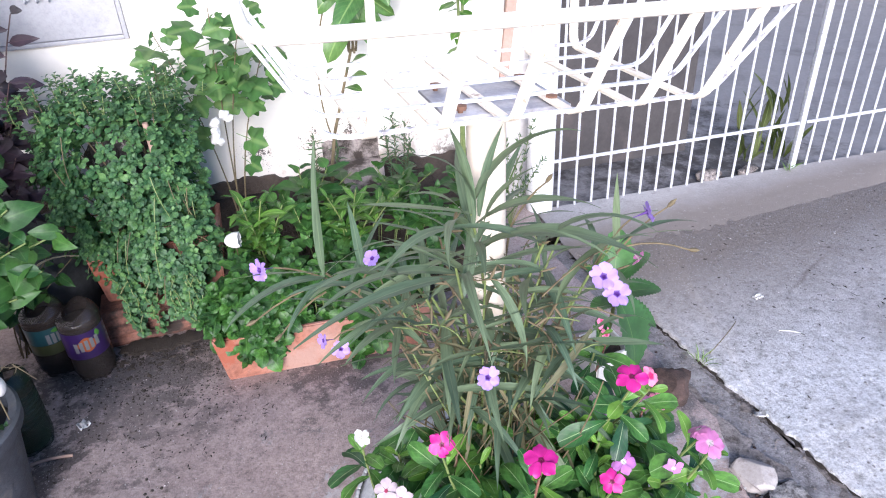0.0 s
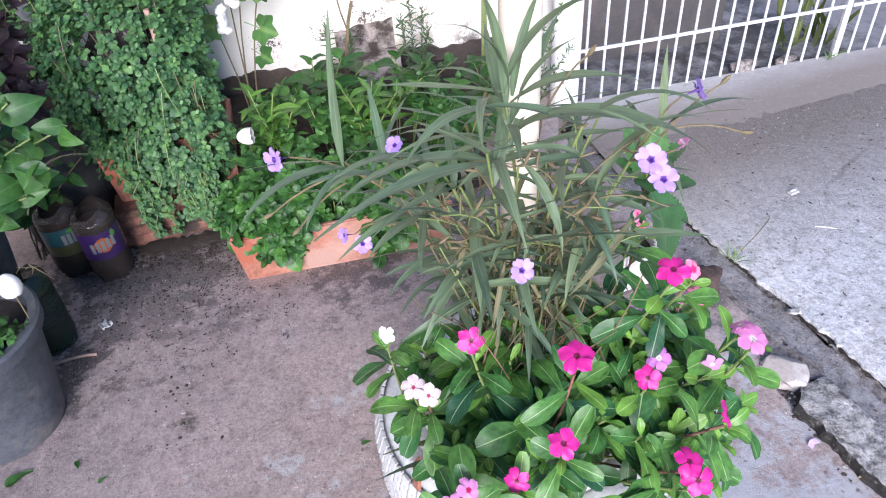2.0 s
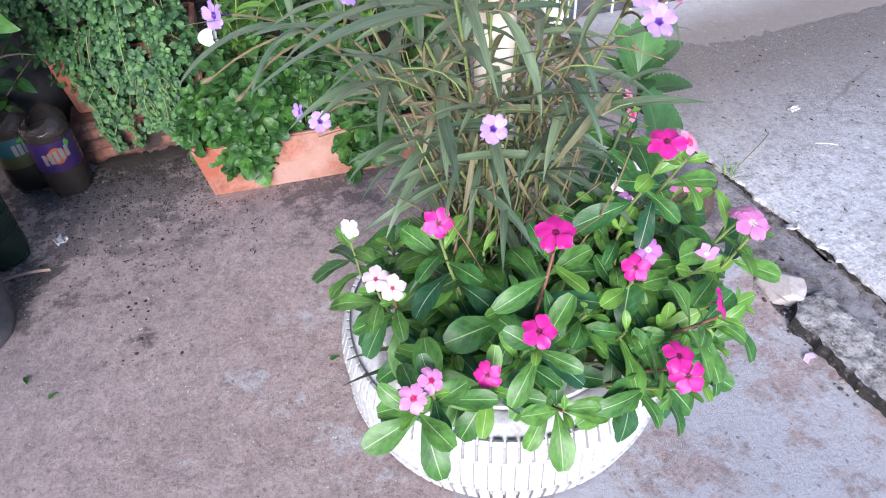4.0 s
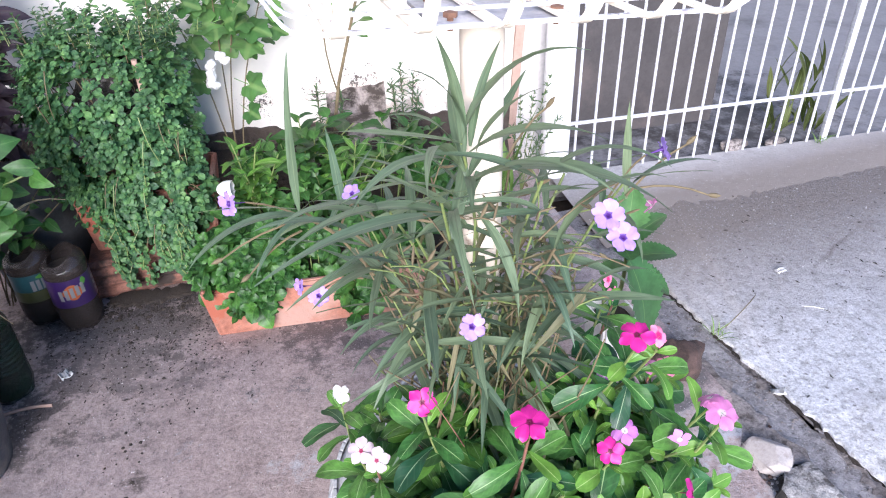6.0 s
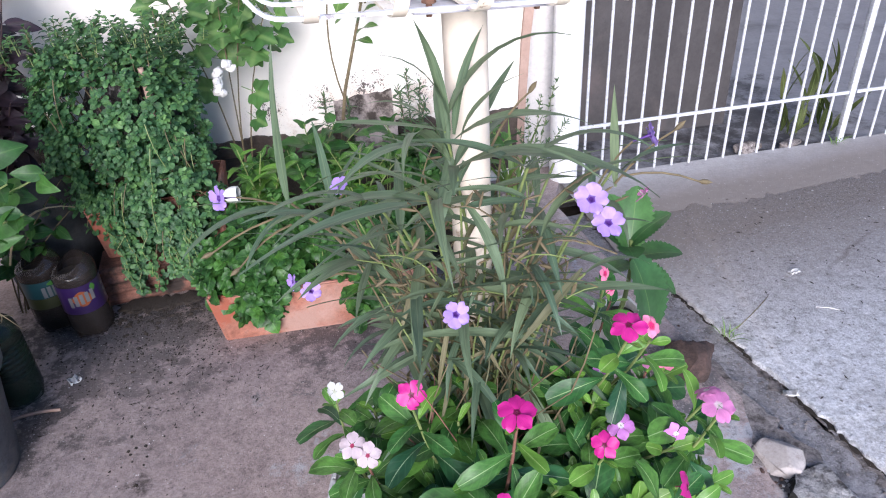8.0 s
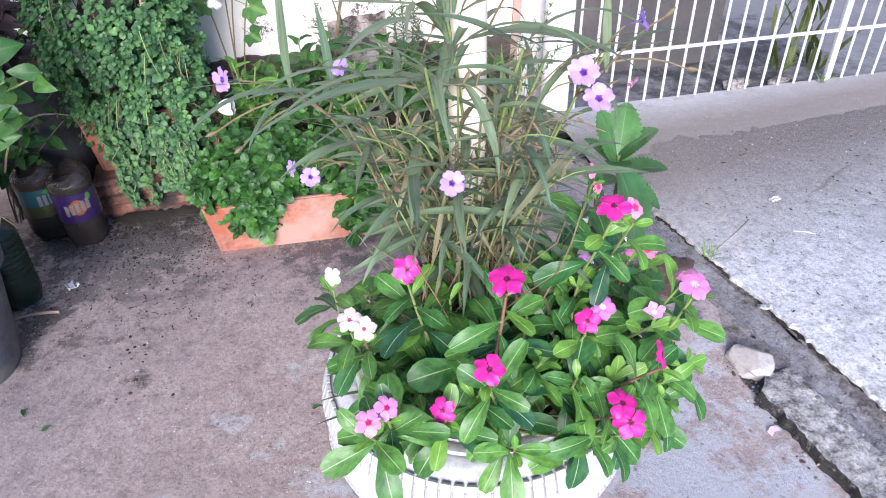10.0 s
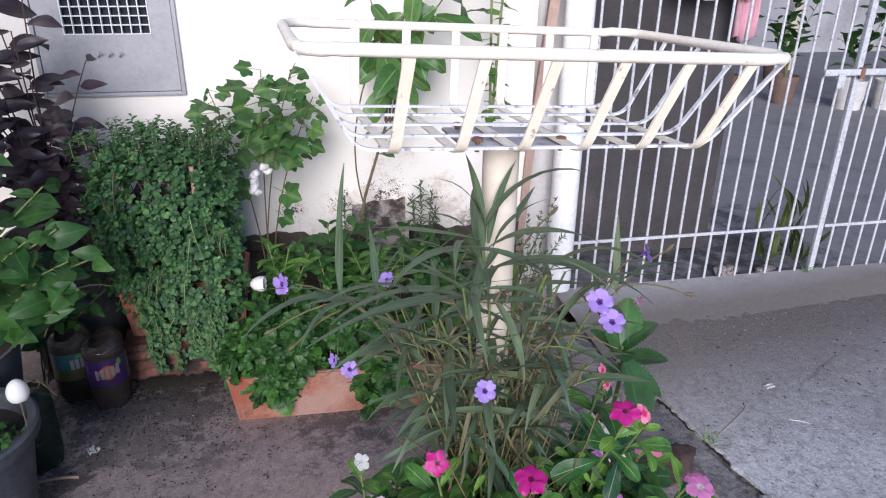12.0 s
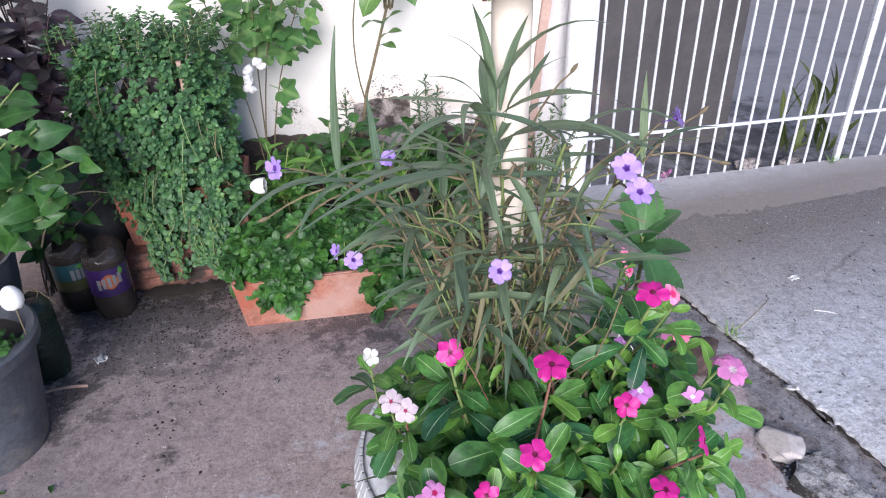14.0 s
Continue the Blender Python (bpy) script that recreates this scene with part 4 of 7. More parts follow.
for v in bm.verts:
    v.co.z += noise.noise(v.co * 30) * 0.008
part("soil", bm, M["soil"], tyre, "dark potting soil")

# ---- leaf kinds ----
K = {}
K["ruellia"] = leaf_set("leaf", M["l_ruellia"], 0.046, lance, (0.25, 0.7, 1.2, 1.7), fold=0.2, n=9, half=2, wave=0.12)
K["withered"] = leaf_set("leaf", M["l_dead"], 0.032, lance, (0.4, 0.9, 1.5), fold=0.35, n=7, half=2, wave=0.3)
for name, key in (("vinca", "l_vinca"), ("vinca_young", "l_vinca_young"), ("vinca_old", "l_vinca_old")):
    K[name] = leaf_set("leaf", M[key], 0.235 if name != "vinca_young" else 0.21, spoon, (0.2, 0.5, 0.8, 1.1), fold=0.16, n=8, half=2, wave=0.13, stalk=0.05)
K["broad"] = leaf_set("leaf", M["l_broad"], 0.27, ovate, (0.3, 0.7, 1.1), fold=0.2, n=6, half=2, wave=0.12, stalk=0.12)
K["bright"] = leaf_set("leaf", M["l_bright"], 0.17, lance, (0.3, 0.7, 1.1), fold=0.25, n=6, half=2, wave=0.1, stalk=0.05)
K["sapling"] = leaf_set("leaf", M["l_sapling"], 0.185, oval, (0.5, 0.9, 1.4), fold=0.22, n=7, half=2, wave=0.14, stalk=0.08)
K["purple"] = leaf_set("leaf", M["l_purple"], 0.19, lance, (0.3, 0.6, 0.9), fold=0.28, n=6, half=2, wave=0.1, stalk=0.1)
K["big"] = leaf_set("leaf", M["l_broad"], 0.27, ovate, (0.4, 0.7, 1.0), fold=0.22, n=7, half=2, wave=0.12, stalk=0.1)
K["fleshy"] = leaf_set("leaf", M["l_fleshy"], 0.33, oval, (0.3, 0.6), fold=0.22, n=26, half=2, serrate=0.09)
K["grass"] = leaf_set("blade", M["l_grass"], 0.03, lance, (0.3, 0.8, 1.3), fold=0.3, n=6, half=1)
K["yard"] = leaf_set("leaf", M["l_yard"], 0.075, lance, (0.3, 0.7, 1.1), fold=0.25, n=6, half=1)
K["round"] = leaf_set("leaf", M["l_bright"], 0.36, ovate, (0.2, 0.5), fold=0.15, n=5, half=2, wave=0.1, stalk=0.15)


def lobed_leaf(seed):
    """A hand-shaped leaf with three to five pointed lobes, cupped."""
    bm = bmesh.new()
    uvl = bm.loops.layers.uv.verify()
    rng = random.Random(seed)
    n = 44
    ring = []
    for k in range(n + 1):
        a = radians(-150 + 300 * k / n)
        lob = max(w * math.exp(-abs((math.degrees(a) - c) / 27) ** 1.5) for c, w in ((0, 1.0), (62, 0.9), (-62, 0.9), (118, 0.66), (-118, 0.66)))
        r = 0.5 * (0.66 + 0.40 * lob) * (1.04 - 0.1 * abs(a)) * (1 + rng.uniform(-0.025, 0.025))
        x, y = math.sin(a) * r, 0.34 + math.cos(a) * r
        ring.append((bm.verts.new((x, y, -0.35 * (x * x + (y - 0.34) ** 2) + 0.1 * abs(math.sin(a * 2.4)) * r)), (0.5 + x * 0.5, y)))
    c = (bm.verts.new((0, 0.34, 0.02)), (0.5, 0.34))
    mid = [(bm.verts.new((v.co.x * 0.5, 0.34 + (v.co.y - 0.34) * 0.5, 0.01 + v.co.z * 0.4)), (0.5 + v.co.x * 0.25, 0.34 + (v.co.y - 0.34) * 0.5)) for v, _ in ring]
    faces = []
    for k in range(n):
        faces.append((c, mid[k + 1], mid[k]))
        faces.append((mid[k], mid[k + 1], ring[k + 1], ring[k]))
    s = [(bm.verts.new((dx, y, 0.01 * y)), (0.5, 0.0)) for dx, y in ((-0.012, 0.3), (0.012, 0.3), (0.012, -0.25), (-0.012, -0.25))]
    faces.append(s)
    for q in faces:
        f = bm.faces.new([v for v, _ in q])
        for lp, (_, u) in zip(f.loops, q):
            lp[uvl].uv = u
    bmesh.ops.transform(bm, matrix=Matrix.Translation((0, 0.25, 0)), verts=bm.verts)
    me = mesh_of("leaf", bm, M["l_cotton"])
    LEAF_END[me.name] = (1.09, -0.08)
    return me


K["lobed"] = [lobed_leaf(s) for s in (1, 2, 3)]


# ---- flowers ----
def petal_mesh(material, wid, cup, n=7, notch=0.0, start=0.06, neck=0.14, seed=0):
    """A broad petal, narrow at its base, widest beyond the middle and rounded at its end."""
    bm = bmesh.new()
    uvl = bm.loops.layers.uv.verify()
    rows = []
    for i in range(n + 1):
        t = i / n
        w = wid * (neck + (1 - neck) * math.sin(min(1, t / 0.72) * math.pi / 2) ** 1.45)
        if t > 0.68:
            w *= max(0.5, 1 - 0.5 * ((t - 0.68) / 0.32) ** 2.2)
        row = []
        for j in range(-2, 3):
            s = j / 2
            y = start + (1 - start) * t - 0.07 * s * s * t - (notch * (1 - abs(s)) if i == n else 0)
            z = cup * (t - 0.35) ** 2 + 0.06 * s * (0.4 + 0.6 * t) + (0.045 + 0.02 * seed) * math.sin(s * 4 + t * 5 + seed * 1.7) * t
            y += 0.045 * t * math.sin(s * 3.1 + seed * 2.3)
            row.append((bm.verts.new((w * s, y, z)), (s * 0.5 + 0.5, t)))
        rows.append(row)
    for a, b in zip(rows, rows[1:]):
        for j in range(4):
            q = (a[j], a[j + 1], b[j + 1], b[j])
            f = bm.faces.new([v for v, _ in q])
            for lp, (_, u) in zip(f.loops, q):
                lp[uvl].uv = u
    return mesh_of("petal", bm, material)


PETALS = {k: [petal_mesh(M["p_" + k], 0.435 - 0.02 * q, -0.14 - 0.1 * q, neck=0.1, seed=q) for q in range(3)] for k in ("magenta", "pink", "rose", "bright", "white", "plain_white", "lilac")}
VIOLET = [petal_mesh(M["p_violet"], 0.50 - 0.03 * q, 0.16 - 0.2 * q, notch=0.09, start=0.04, neck=0.4, seed=q + 1) for q in range(3)]
tube_bm = lathe(bmesh.new(), [(0.03, -0.75), (0.04, -0.3), (0.045, -0.06), (0.055, 0.0), (0.04, -0.01), (0, -0.03)], 10)
EYE_ME = {k: mesh_of("flower", tube_bm.copy(), M[m]) for k, m in (("magenta", "p_magenta"), ("pink", "p_plain_white"), ("rose", "p_rose"), ("bright", "p_bright"), ("white", "p_white"), ("plain_white", "p_plain_white"), ("lilac", "p_plain_white"))}
tube_bm.free()
TRUMPET = mesh_of("flower", lathe(bmesh.new(), [(0.03, -1.5), (0.045, -1.0), (0.1, -0.45), (0.15, -0.1), (0.2, 0.02), (0.16, -0.02), (0.06, -0.35), (0, -0.4)], 12), M["p_violet"])


def flower(plant, at, facing, size, kind, spin=0.0):
    """Five petals round a throat; facing is the way that the flower looks."""
    f = Vector(facing).normalized()
    m = Matrix.Translation(at) @ f.to_track_quat("Z", "Y").to_matrix().to_4x4() @ Matrix.Rotation(spin, 4, "Z") @ Matrix.Scale(size / 2, 4)
    violet = kind == "violet"
    ob = piece("flower", TRUMPET if violet else EYE_ME[kind], plant, plant.matrix_world.inverted() @ m)
    for k in range(5):
        q = Matrix.Rotation(2 * math.pi * k / 5, 4, "Z")
        if violet:
            q = q @ Matrix.Translation((0, 0.1, 0)) @ Matrix.Rotation(radians(14), 4, "X")
        else:
            q = q @ Matrix.Rotation(radians(11), 4, "Y") @ Matrix.Rotation(radians(-6), 4, "X")
        piece("petal", (VIOLET if violet else PETALS[kind])[(k * 2 + int(spin * 7)) % 3], ob, q @ Matrix.Rotation(radians(((k * 37 + int(spin * 90)) % 17 - 8) * 1.3), 4, "X"))
    return ob


# ---- periwinkles in the tyre ----
def periwinkle(colour, label, base):
    return thing("periwinkle", base, label, "flowering plant", "periwinkles in the tyre")


PW = {
    "magenta": periwinkle("magenta", "periwinkle plant with magenta flowers and glossy leaves", (0.40, 0.80, 0.17)),
    "rose": periwinkle("rose", "periwinkle plant with rose pink flowers at the tyre's edge", (0.29, 0.76, 0.17)),
    "white": periwinkle("white", "periwinkle plant with white red-eyed flowers", (0.25, 0.86, 0.17)),
    "pink": periwinkle("pink", "periwinkle plant with large pale pink flowers", (0.54, 0.84, 0.17)),
    "lilac": periwinkle("lilac", "periwinkle plant with lilac flowers", (0.50, 0.90, 0.17)),
    "bright": periwinkle("bright", "periwinkle plant with bright pink flowers at the back", (0.52, 1.02, 0.17)),
}
rng = random.Random(11)


def shoot(plant, tip, leaves=10, size=0.068, base=None, rng=rng):
    """A branch from the plant's foot to tip, with crossed pairs of leaves that open round its own axis like a rosette."""
    tip = Vector(tip)
    b = Vector(base) if base else Vector(plant.matrix_world.translation) + Vector((rng.uniform(-0.05, 0.05), rng.uniform(-0.05, 0.05), 0))
    out = (tip - b)
    pts = arc_points(b, tip, (out.x * 0.12, out.y * 0.12, 0.01), 5)
    stem_part(plant, pts, 0.0032, 0.0018, M["stem_green"] if rng.random() < 0.6 else M["stem_red"])
    axis = (Vector((out.x * 1.5, out.y * 1.5, out.z)).normalized() + Vector((0, -0.15, 0.55))).normalized()
    side = axis.orthogonal().normalized()
    az = rng.uniform(0, 6.28)
    for k in range(leaves):
        lev = k // 2
        t = 1 - 0.015 - lev * 0.075
        pos = pts[-1].lerp(pts[-2], min(1, (1 - t) * 5)) if t > 0.8 else pts[-2].lerp(pts[-3], min(1, (0.8 - t) * 5))
        a = az + (k % 2) * math.pi + lev * 1.45 + rng.uniform(-0.22, 0.22)
        lift = (0.75, 0.38, 0.1, -0.15, -0.4)[min(lev, 4)] + rng.uniform(-0.15, 0.15)
        d = (Matrix.Rotation(a, 3, axis) @ side) * math.cos(lift) + axis * math.sin(lift)
        d.z = max(d.z, -0.75)
        ln = size * rng.uniform(0.82, 1.15) * (0.42, 0.78, 1.05, 1.1, 1.05)[min(lev, 4)]
        kind = "vinca_young" if k < 2 or (k < 4 and rng.random() < 0.3) else "vinca" if k < 7 or rng.random() < 0.45 else "vinca_old"
        put_leaf("leaf", rng.choice(K[kind]), plant, pos, pos + d.normalized() * ln, rng.uniform(-0.25, 0.25), rng.uniform(0.78, 0.98), axis + Vector((rng.uniform(-0.2, 0.2), rng.uniform(-0.2, 0.1), 0.15)))


def periwinkle_flower(kind, plant, at, size=0.046, tilt=(0, -0.5, 1), dz=0.0):
    at = Vector(at)
    shoot(PW[plant], at - Vector((0, 0, 0.025)))
    flower(PW[plant], at, Vector(tilt) + Vector((rng.uniform(-0.2, 0.2), rng.uniform(-0.15, 0.15), 0)), size, kind, rng.uniform(0, 1.2))


periwinkle_flower("magenta", "magenta", (0.412, 0.672, 0.563), 0.047)
periwinkle_flower("magenta", "magenta", (0.293, 0.757, 0.521), 0.040, (0, -0.9, 0.8))
periwinkle_flower("plain_white", "white", (0.172, 0.897, 0.407), 0.032, (-0.25, -0.8, 0.5))
periwinkle_flower("white", "white", (0.208, 0.764, 0.433), 0.038, (-0.1, -0.6, 0.8))
periwinkle_flower("white", "white", (0.228, 0.752, 0.425), 0.037, (0.1, -0.6, 0.8))
periwinkle_flower("rose", "rose", (0.241, 0.556, 0.461), 0.034, (-0.1, -0.5, 0.9))
periwinkle_flower("rose", "rose", (0.262, 0.575, 0.462), 0.032, (0.3, -0.5, 0.9))
periwinkle_flower("magenta", "magenta", (0.327, 0.611, 0.408), 0.036, (-0.4, -0.7, 0.5))
periwinkle_flower("magenta", "magenta", (0.385, 0.612, 0.475), 0.041)
periwinkle_flower("magenta", "magenta", (0.562, 0.592, 0.384), 0.045, (0.1, -0.6, 0.8))
periwinkle_flower("magenta", "magenta", (0.556, 0.612, 0.398), 0.043, (0.0, -0.3, 0.9))
periwinkle_flower("magenta", "magenta", (0.609, 0.641, 0.450), 0.040, (0.9, -0.5, 0.5))
periwinkle_flower("magenta", "magenta", (0.532, 0.720, 0.442), 0.038, (-0.2, -0.6, 0.7))
periwinkle_flower("lilac", "lilac", (0.569, 0.770, 0.421), 0.040)
periwinkle_flower("pink", "pink", (0.674, 0.726, 0.490), 0.047, (0.05, -0.5, 1))
periwinkle_flower("pink", "pink", (0.668, 0.752, 0.492), 0.036, (-0.2, 0.3, 0.9))
periwinkle_flower("lilac", "lilac", (0.627, 0.728, 0.442), 0.032, (0.1, -0.9, 0.1))
periwinkle_flower("magenta", "bright", (0.564, 0.770, 0.594), 0.047, (0, -0.5, 0.9))
periwinkle_flower("bright", "bright", (0.595, 0.775, 0.585), 0.031, (0.4, -0.4, 0.7))
periwinkle_flower("bright", "bright", (0.652, 0.848, 0.461), 0.034, (0.2, -0.5, 0.7))
periwinkle_flower("pink", "pink", (0.625, 0.846, 0.466), 0.031, (-0.3, 0.1, 0.9))
periwinkle_flower("magenta", "bright", (0.516, 0.822, 0.447), 0.025, (0.6, -0.4, 0.4))
periwinkle_flower("bright", "bright", (0.598, 0.985, 0.520), 0.027, (0.5, -0.6, 0.4))
periwinkle_flower("bright", "bright", (0.615, 1.000, 0.480), 0.025, (0.4, -0.6, 0.3))
periwinkle_flower("lilac", "lilac", (0.560, 0.850, 0.445), 0.023, (0.2, -0.7, 0.5))
foot = [(p.matrix_world.translation.copy(), p) for p in PW.values()]
for k in range(66):
    a, q = rng.uniform(0, 2 * math.pi), math.sqrt(rng.uniform(0.06, 1.0))
    x, y = 0.425 + 0.285 * q * math.cos(a), 0.795 + 0.215 * q * math.sin(a)
    z = 0.475 - 0.19 * q * q - (0.05 if y > 0.9 else 0) + rng.uniform(-0.05, 0.03)
    if (x < 0.2 and y > 0.8) or (x < 0.27 and y < 0.8) or (x < 0.33 and y < 0.63):
        continue
    p = min(foot, key=lambda f: (f[0] - Vector((x, y, 0.17))).length * rng.uniform(0.8, 1.3))[1]
    shoot(p, (x, y, z), rng.choice((8, 10, 10)), 0.070)
for k in range(20):                       # low dark shoots that fill the middle
    a, q = rng.uniform(0, 2 * math.pi), math.sqrt(rng.uniform(0.0, 0.5))
    x, y = 0.40 + 0.22 * q * math.cos(a), 0.76 + 0.2 * q * math.sin(a)
    p = min(foot, key=lambda f: (f[0] - Vector((x, y, 0.17))).length)[1]
    shoot(p, (x, y, 0.345 + rng.uniform(-0.04, 0.02)), 10, 0.068)


# ---- long-leaved violet-flowered plant in the tyre ----
rue = thing("mexican_petunia", (0.40, 0.95, 0.17), "tall long-leaved petunia plant with violet trumpet flowers", "flowering plant")
rng = random.Random(23)


def cane(head, base=None, bow=0.03, r=0.0035):
    h = Vector(head)
    b = Vector(base) if base else Vector((0.40 + (h.x - 0.40) * 0.3 + rng.uniform(-0.02, 0.02), 0.95 + (h.y - 0.95) * 0.3 + rng.uniform(-0.02, 0.02), 0.16))
    d = h - b
    pts = arc_points(b, h, (-d.x * 0.25, -d.y * 0.25, bow), 7)
    stem_part(rue, pts, r, r * 0.5, M["stem_brown"] if rng.random() < 0.45 else M["stem_green"])
    return pts


def long_leaf(base, tip, bend=1, squeeze=1.0, roll=0.0):
    put_leaf("leaf", K["ruellia"][bend], rue, base, tip, roll, squeeze)


def tuft(pts, count, size, low=0.35, elevation=0.25, dry=0.0):
    """Leaves in opposite pairs along a cane, drooping lower down."""
    for k in range(count):
        t = 1 - (1 - low) * (k // 2) / max(1, count // 2)
        f = t * (len(pts) - 1)
        i = min(int(f), len(pts) - 2)
        pos = pts[i].lerp(pts[i + 1], f - i)
        a = 1.3 * (k // 2) + (k % 2) * math.pi + rng.uniform(-0.5, 0.5)
        d = rand_dir(rng, elevation - 0.85 * (1 - t), 0.3, a)
        ln = size * rng.uniform(0.6, 1.15)
        if rng.random() < dry:
            put_leaf("leaf", rng.choice(K["withered"]), rue, pos, pos + d * ln * 0.8, rng.uniform(-0.8, 0.8))
        else:
            long_leaf(pos, pos + d * ln, rng.choice((0, 1, 1, 2, 3)), rng.uniform(0.8, 1.15), rng.uniform(-0.5, 0.5))


top = cane((0.358, 0.860, 0.825), bow=0.05)
long_leaf((0.358, 0.860, 0.81), (0.283, 0.835, 0.925), 3, 1.2)
long_leaf((0.360, 0.856, 0.81), (0.330, 0.840, 0.958), 1, 1.05, 0.5)
long_leaf((0.354, 0.856, 0.80), (0.268, 0.835, 0.872), 3, 1.1)
long_leaf((0.362, 0.858, 0.81), (0.523, 0.835, 0.828), 2, 1.15)
long_leaf((0.364, 0.855, 0.78), (0.593, 0.795, 0.752), 2, 1.2)
long_leaf((0.354, 0.852, 0.80), (0.230, 0.775, 0.790), 3, 1.3)
long_leaf((0.373, 0.83, 0.75), (0.413, 0.765, 0.640), 2, 1.0)
long_leaf((0.338, 0.83, 0.75), (0.118, 0.760, 0.716), 1, 1.0)
long_leaf((0.338, 0.85, 0.74), (0.136, 0.860, 0.688), 2, 1.0)
long_leaf((0.368, 0.86, 0.82), (0.408, 0.90, 0.93), 1, 1.1)
long_leaf((0.373, 0.86, 0.80), (0.448, 0.86, 0.885), 2, 1.1)
for k in range(8):                       # arching fan round the head
    a = 2.4 * k + rng.uniform(-0.3, 0.3)
    b = Vector((0.358, 0.860, 0.70 + 0.012 * k)) + Vector((rng.uniform(-0.01, 0.01), rng.uniform(-0.01, 0.01), 0))
    d = rand_dir(rng, -0.15 + 0.08 * k, 0.15, a)
    long_leaf(b, b + d * rng.uniform(0.14, 0.22), rng.choice((2, 3, 3)), rng.uniform(0.65, 0.95), rng.uniform(-0.4, 0.4))
left = cane((0.153, 0.940, 0.706), bow=0.06)
long_leaf((0.150, 0.940, 0.70), (0.164, 0.94, 0.915), 0, 0.85, 1.2)
long_leaf((0.206, 0.940, 0.70), (0.197, 0.94, 0.820), 0, 1.3, 1.2)
long_leaf((0.150, 0.938, 0.70), (0.003, 0.895, 0.652), 2, 1.15)
long_leaf((0.160, 0.935, 0.70), (0.090, 0.88, 0.640), 2, 1.1)
long_leaf((0.158, 0.94, 0.70), (0.27, 0.90, 0.69), 2, 1.0)
right = cane((0.560, 0.865, 0.760), bow=0.05)
long_leaf((0.562, 0.862, 0.735), (0.550, 0.86, 0.865), 0, 1.0, 1.2)
long_leaf((0.562, 0.862, 0.75), (0.66, 0.84, 0.79), 2, 0.9)
tuft(top, 14, 0.17, 0.25)
tuft(left, 14, 0.15, 0.3)
tuft(right, 12, 0.14, 0.3)
for h in ((0.30, 0.86, 0.70), (0.46, 0.80, 0.71), (0.36, 0.78, 0.66), (0.25, 0.90, 0.66), (0.50, 0.93, 0.74), (0.44, 1.00, 0.72), (0.33, 1.02, 0.70), (0.52, 0.82, 0.64), (0.24, 1.00, 0.66), (0.40, 0.82, 0.60), (0.31, 0.80, 0.58), (0.48, 0.86, 0.58)):
    tuft(cane(h, bow=0.04), 10, 0.155, 0.3, 0.15)

for h in ((0.27, 0.86, 0.74), (0.22, 0.90, 0.69), (0.33, 0.82, 0.77), (0.29, 0.80, 0.69), (0.45, 0.84, 0.78)):
    tuft(cane(h, bow=0.05), 8, 0.15, 0.4, 0.3)
for h in ((0.34, 0.84, 0.50), (0.43, 0.84, 0.52), (0.38, 0.90, 0.55), (0.35, 0.94, 0.52), (0.48, 0.94, 0.54), (0.36, 1.00, 0.56), (0.44, 0.88, 0.60), (0.33, 0.88, 0.64), (0.42, 0.92, 0.66)):
    tuft(cane(h, bow=0.03), 10, 0.115, 0.3, -0.25, 0.6)

for h in ((0.37, 0.83, 0.74), (0.42, 0.82, 0.68), (0.36, 0.80, 0.63), (0.43, 0.80, 0.58), (0.40, 0.84, 0.70), (0.345, 0.84, 0.66), (0.39, 0.79, 0.55), (0.45, 0.84, 0.74), (0.30, 0.82, 0.64)):
    tuft(cane(h, bow=0.03, r=0.0028), 8, 0.115, 0.25, 0.1, 0.25)
for k in range(26):
    a = Vector((0.40 + rng.uniform(-0.05, 0.05), 0.92 + rng.uniform(-0.06, 0.06), 0.17))
    b = Vector((0.39 + rng.uniform(-0.17, 0.15), 0.87 + rng.uniform(-0.1, 0.1), rng.uniform(0.45, 0.72)))
    stem_part(rue, arc_points(a, b, (rng.uniform(-0.03, 0.03), rng.uniform(-0.03, 0.0), 0.02), 6), 0.002, 0.001, M["stem_brown"] if k % 3 else M["stem_green"], sides=5)


for k in range(34):                       # dead lower stems
    a = Vector((0.40 + rng.uniform(-0.06, 0.06), 0.90 + rng.uniform(-0.06, 0.06), 0.17))
    b = Vector((0.40 + rng.uniform(-0.13, 0.12), 0.85 + rng.uniform(-0.1, 0.09), rng.uniform(0.34, 0.56)))
    stem_part(rue, arc_points(a, b, (rng.uniform(-0.04, 0.04), rng.uniform(-0.03, 0.0), 0.02), 5), 0.0014, 0.0008, M["stem_red"] if k % 2 else M["stem_brown"], "dry_stem", 4)
for k in range(64):                       # withered leaves hanging down among the canes
    b = Vector((0.395 + rng.gauss(0, 0.062), 0.875 + rng.gauss(0, 0.045), rng.uniform(0.42, 0.68)))
    d = rand_dir(rng, -1.05, 0.4)
    put_leaf("leaf", rng.choice(K["withered"]), rue, b, b + d * rng.uniform(0.06, 0.13), rng.uniform(-1.2, 1.2))
POD = mesh_of("pod", lathe(bmesh.new(), [(0.0006, 0), (0.0015, 0.005), (0.0016, 0.012), (0.001, 0.019), (0, 0.022)], 6), M["stem_brown"])
HUSK = mesh_of("pod", lathe(bmesh.new(), [(0.0008, 0), (0.0024, 0.006), (0.0018, 0.013), (0, 0.018)], 6), M["stem_brown"])
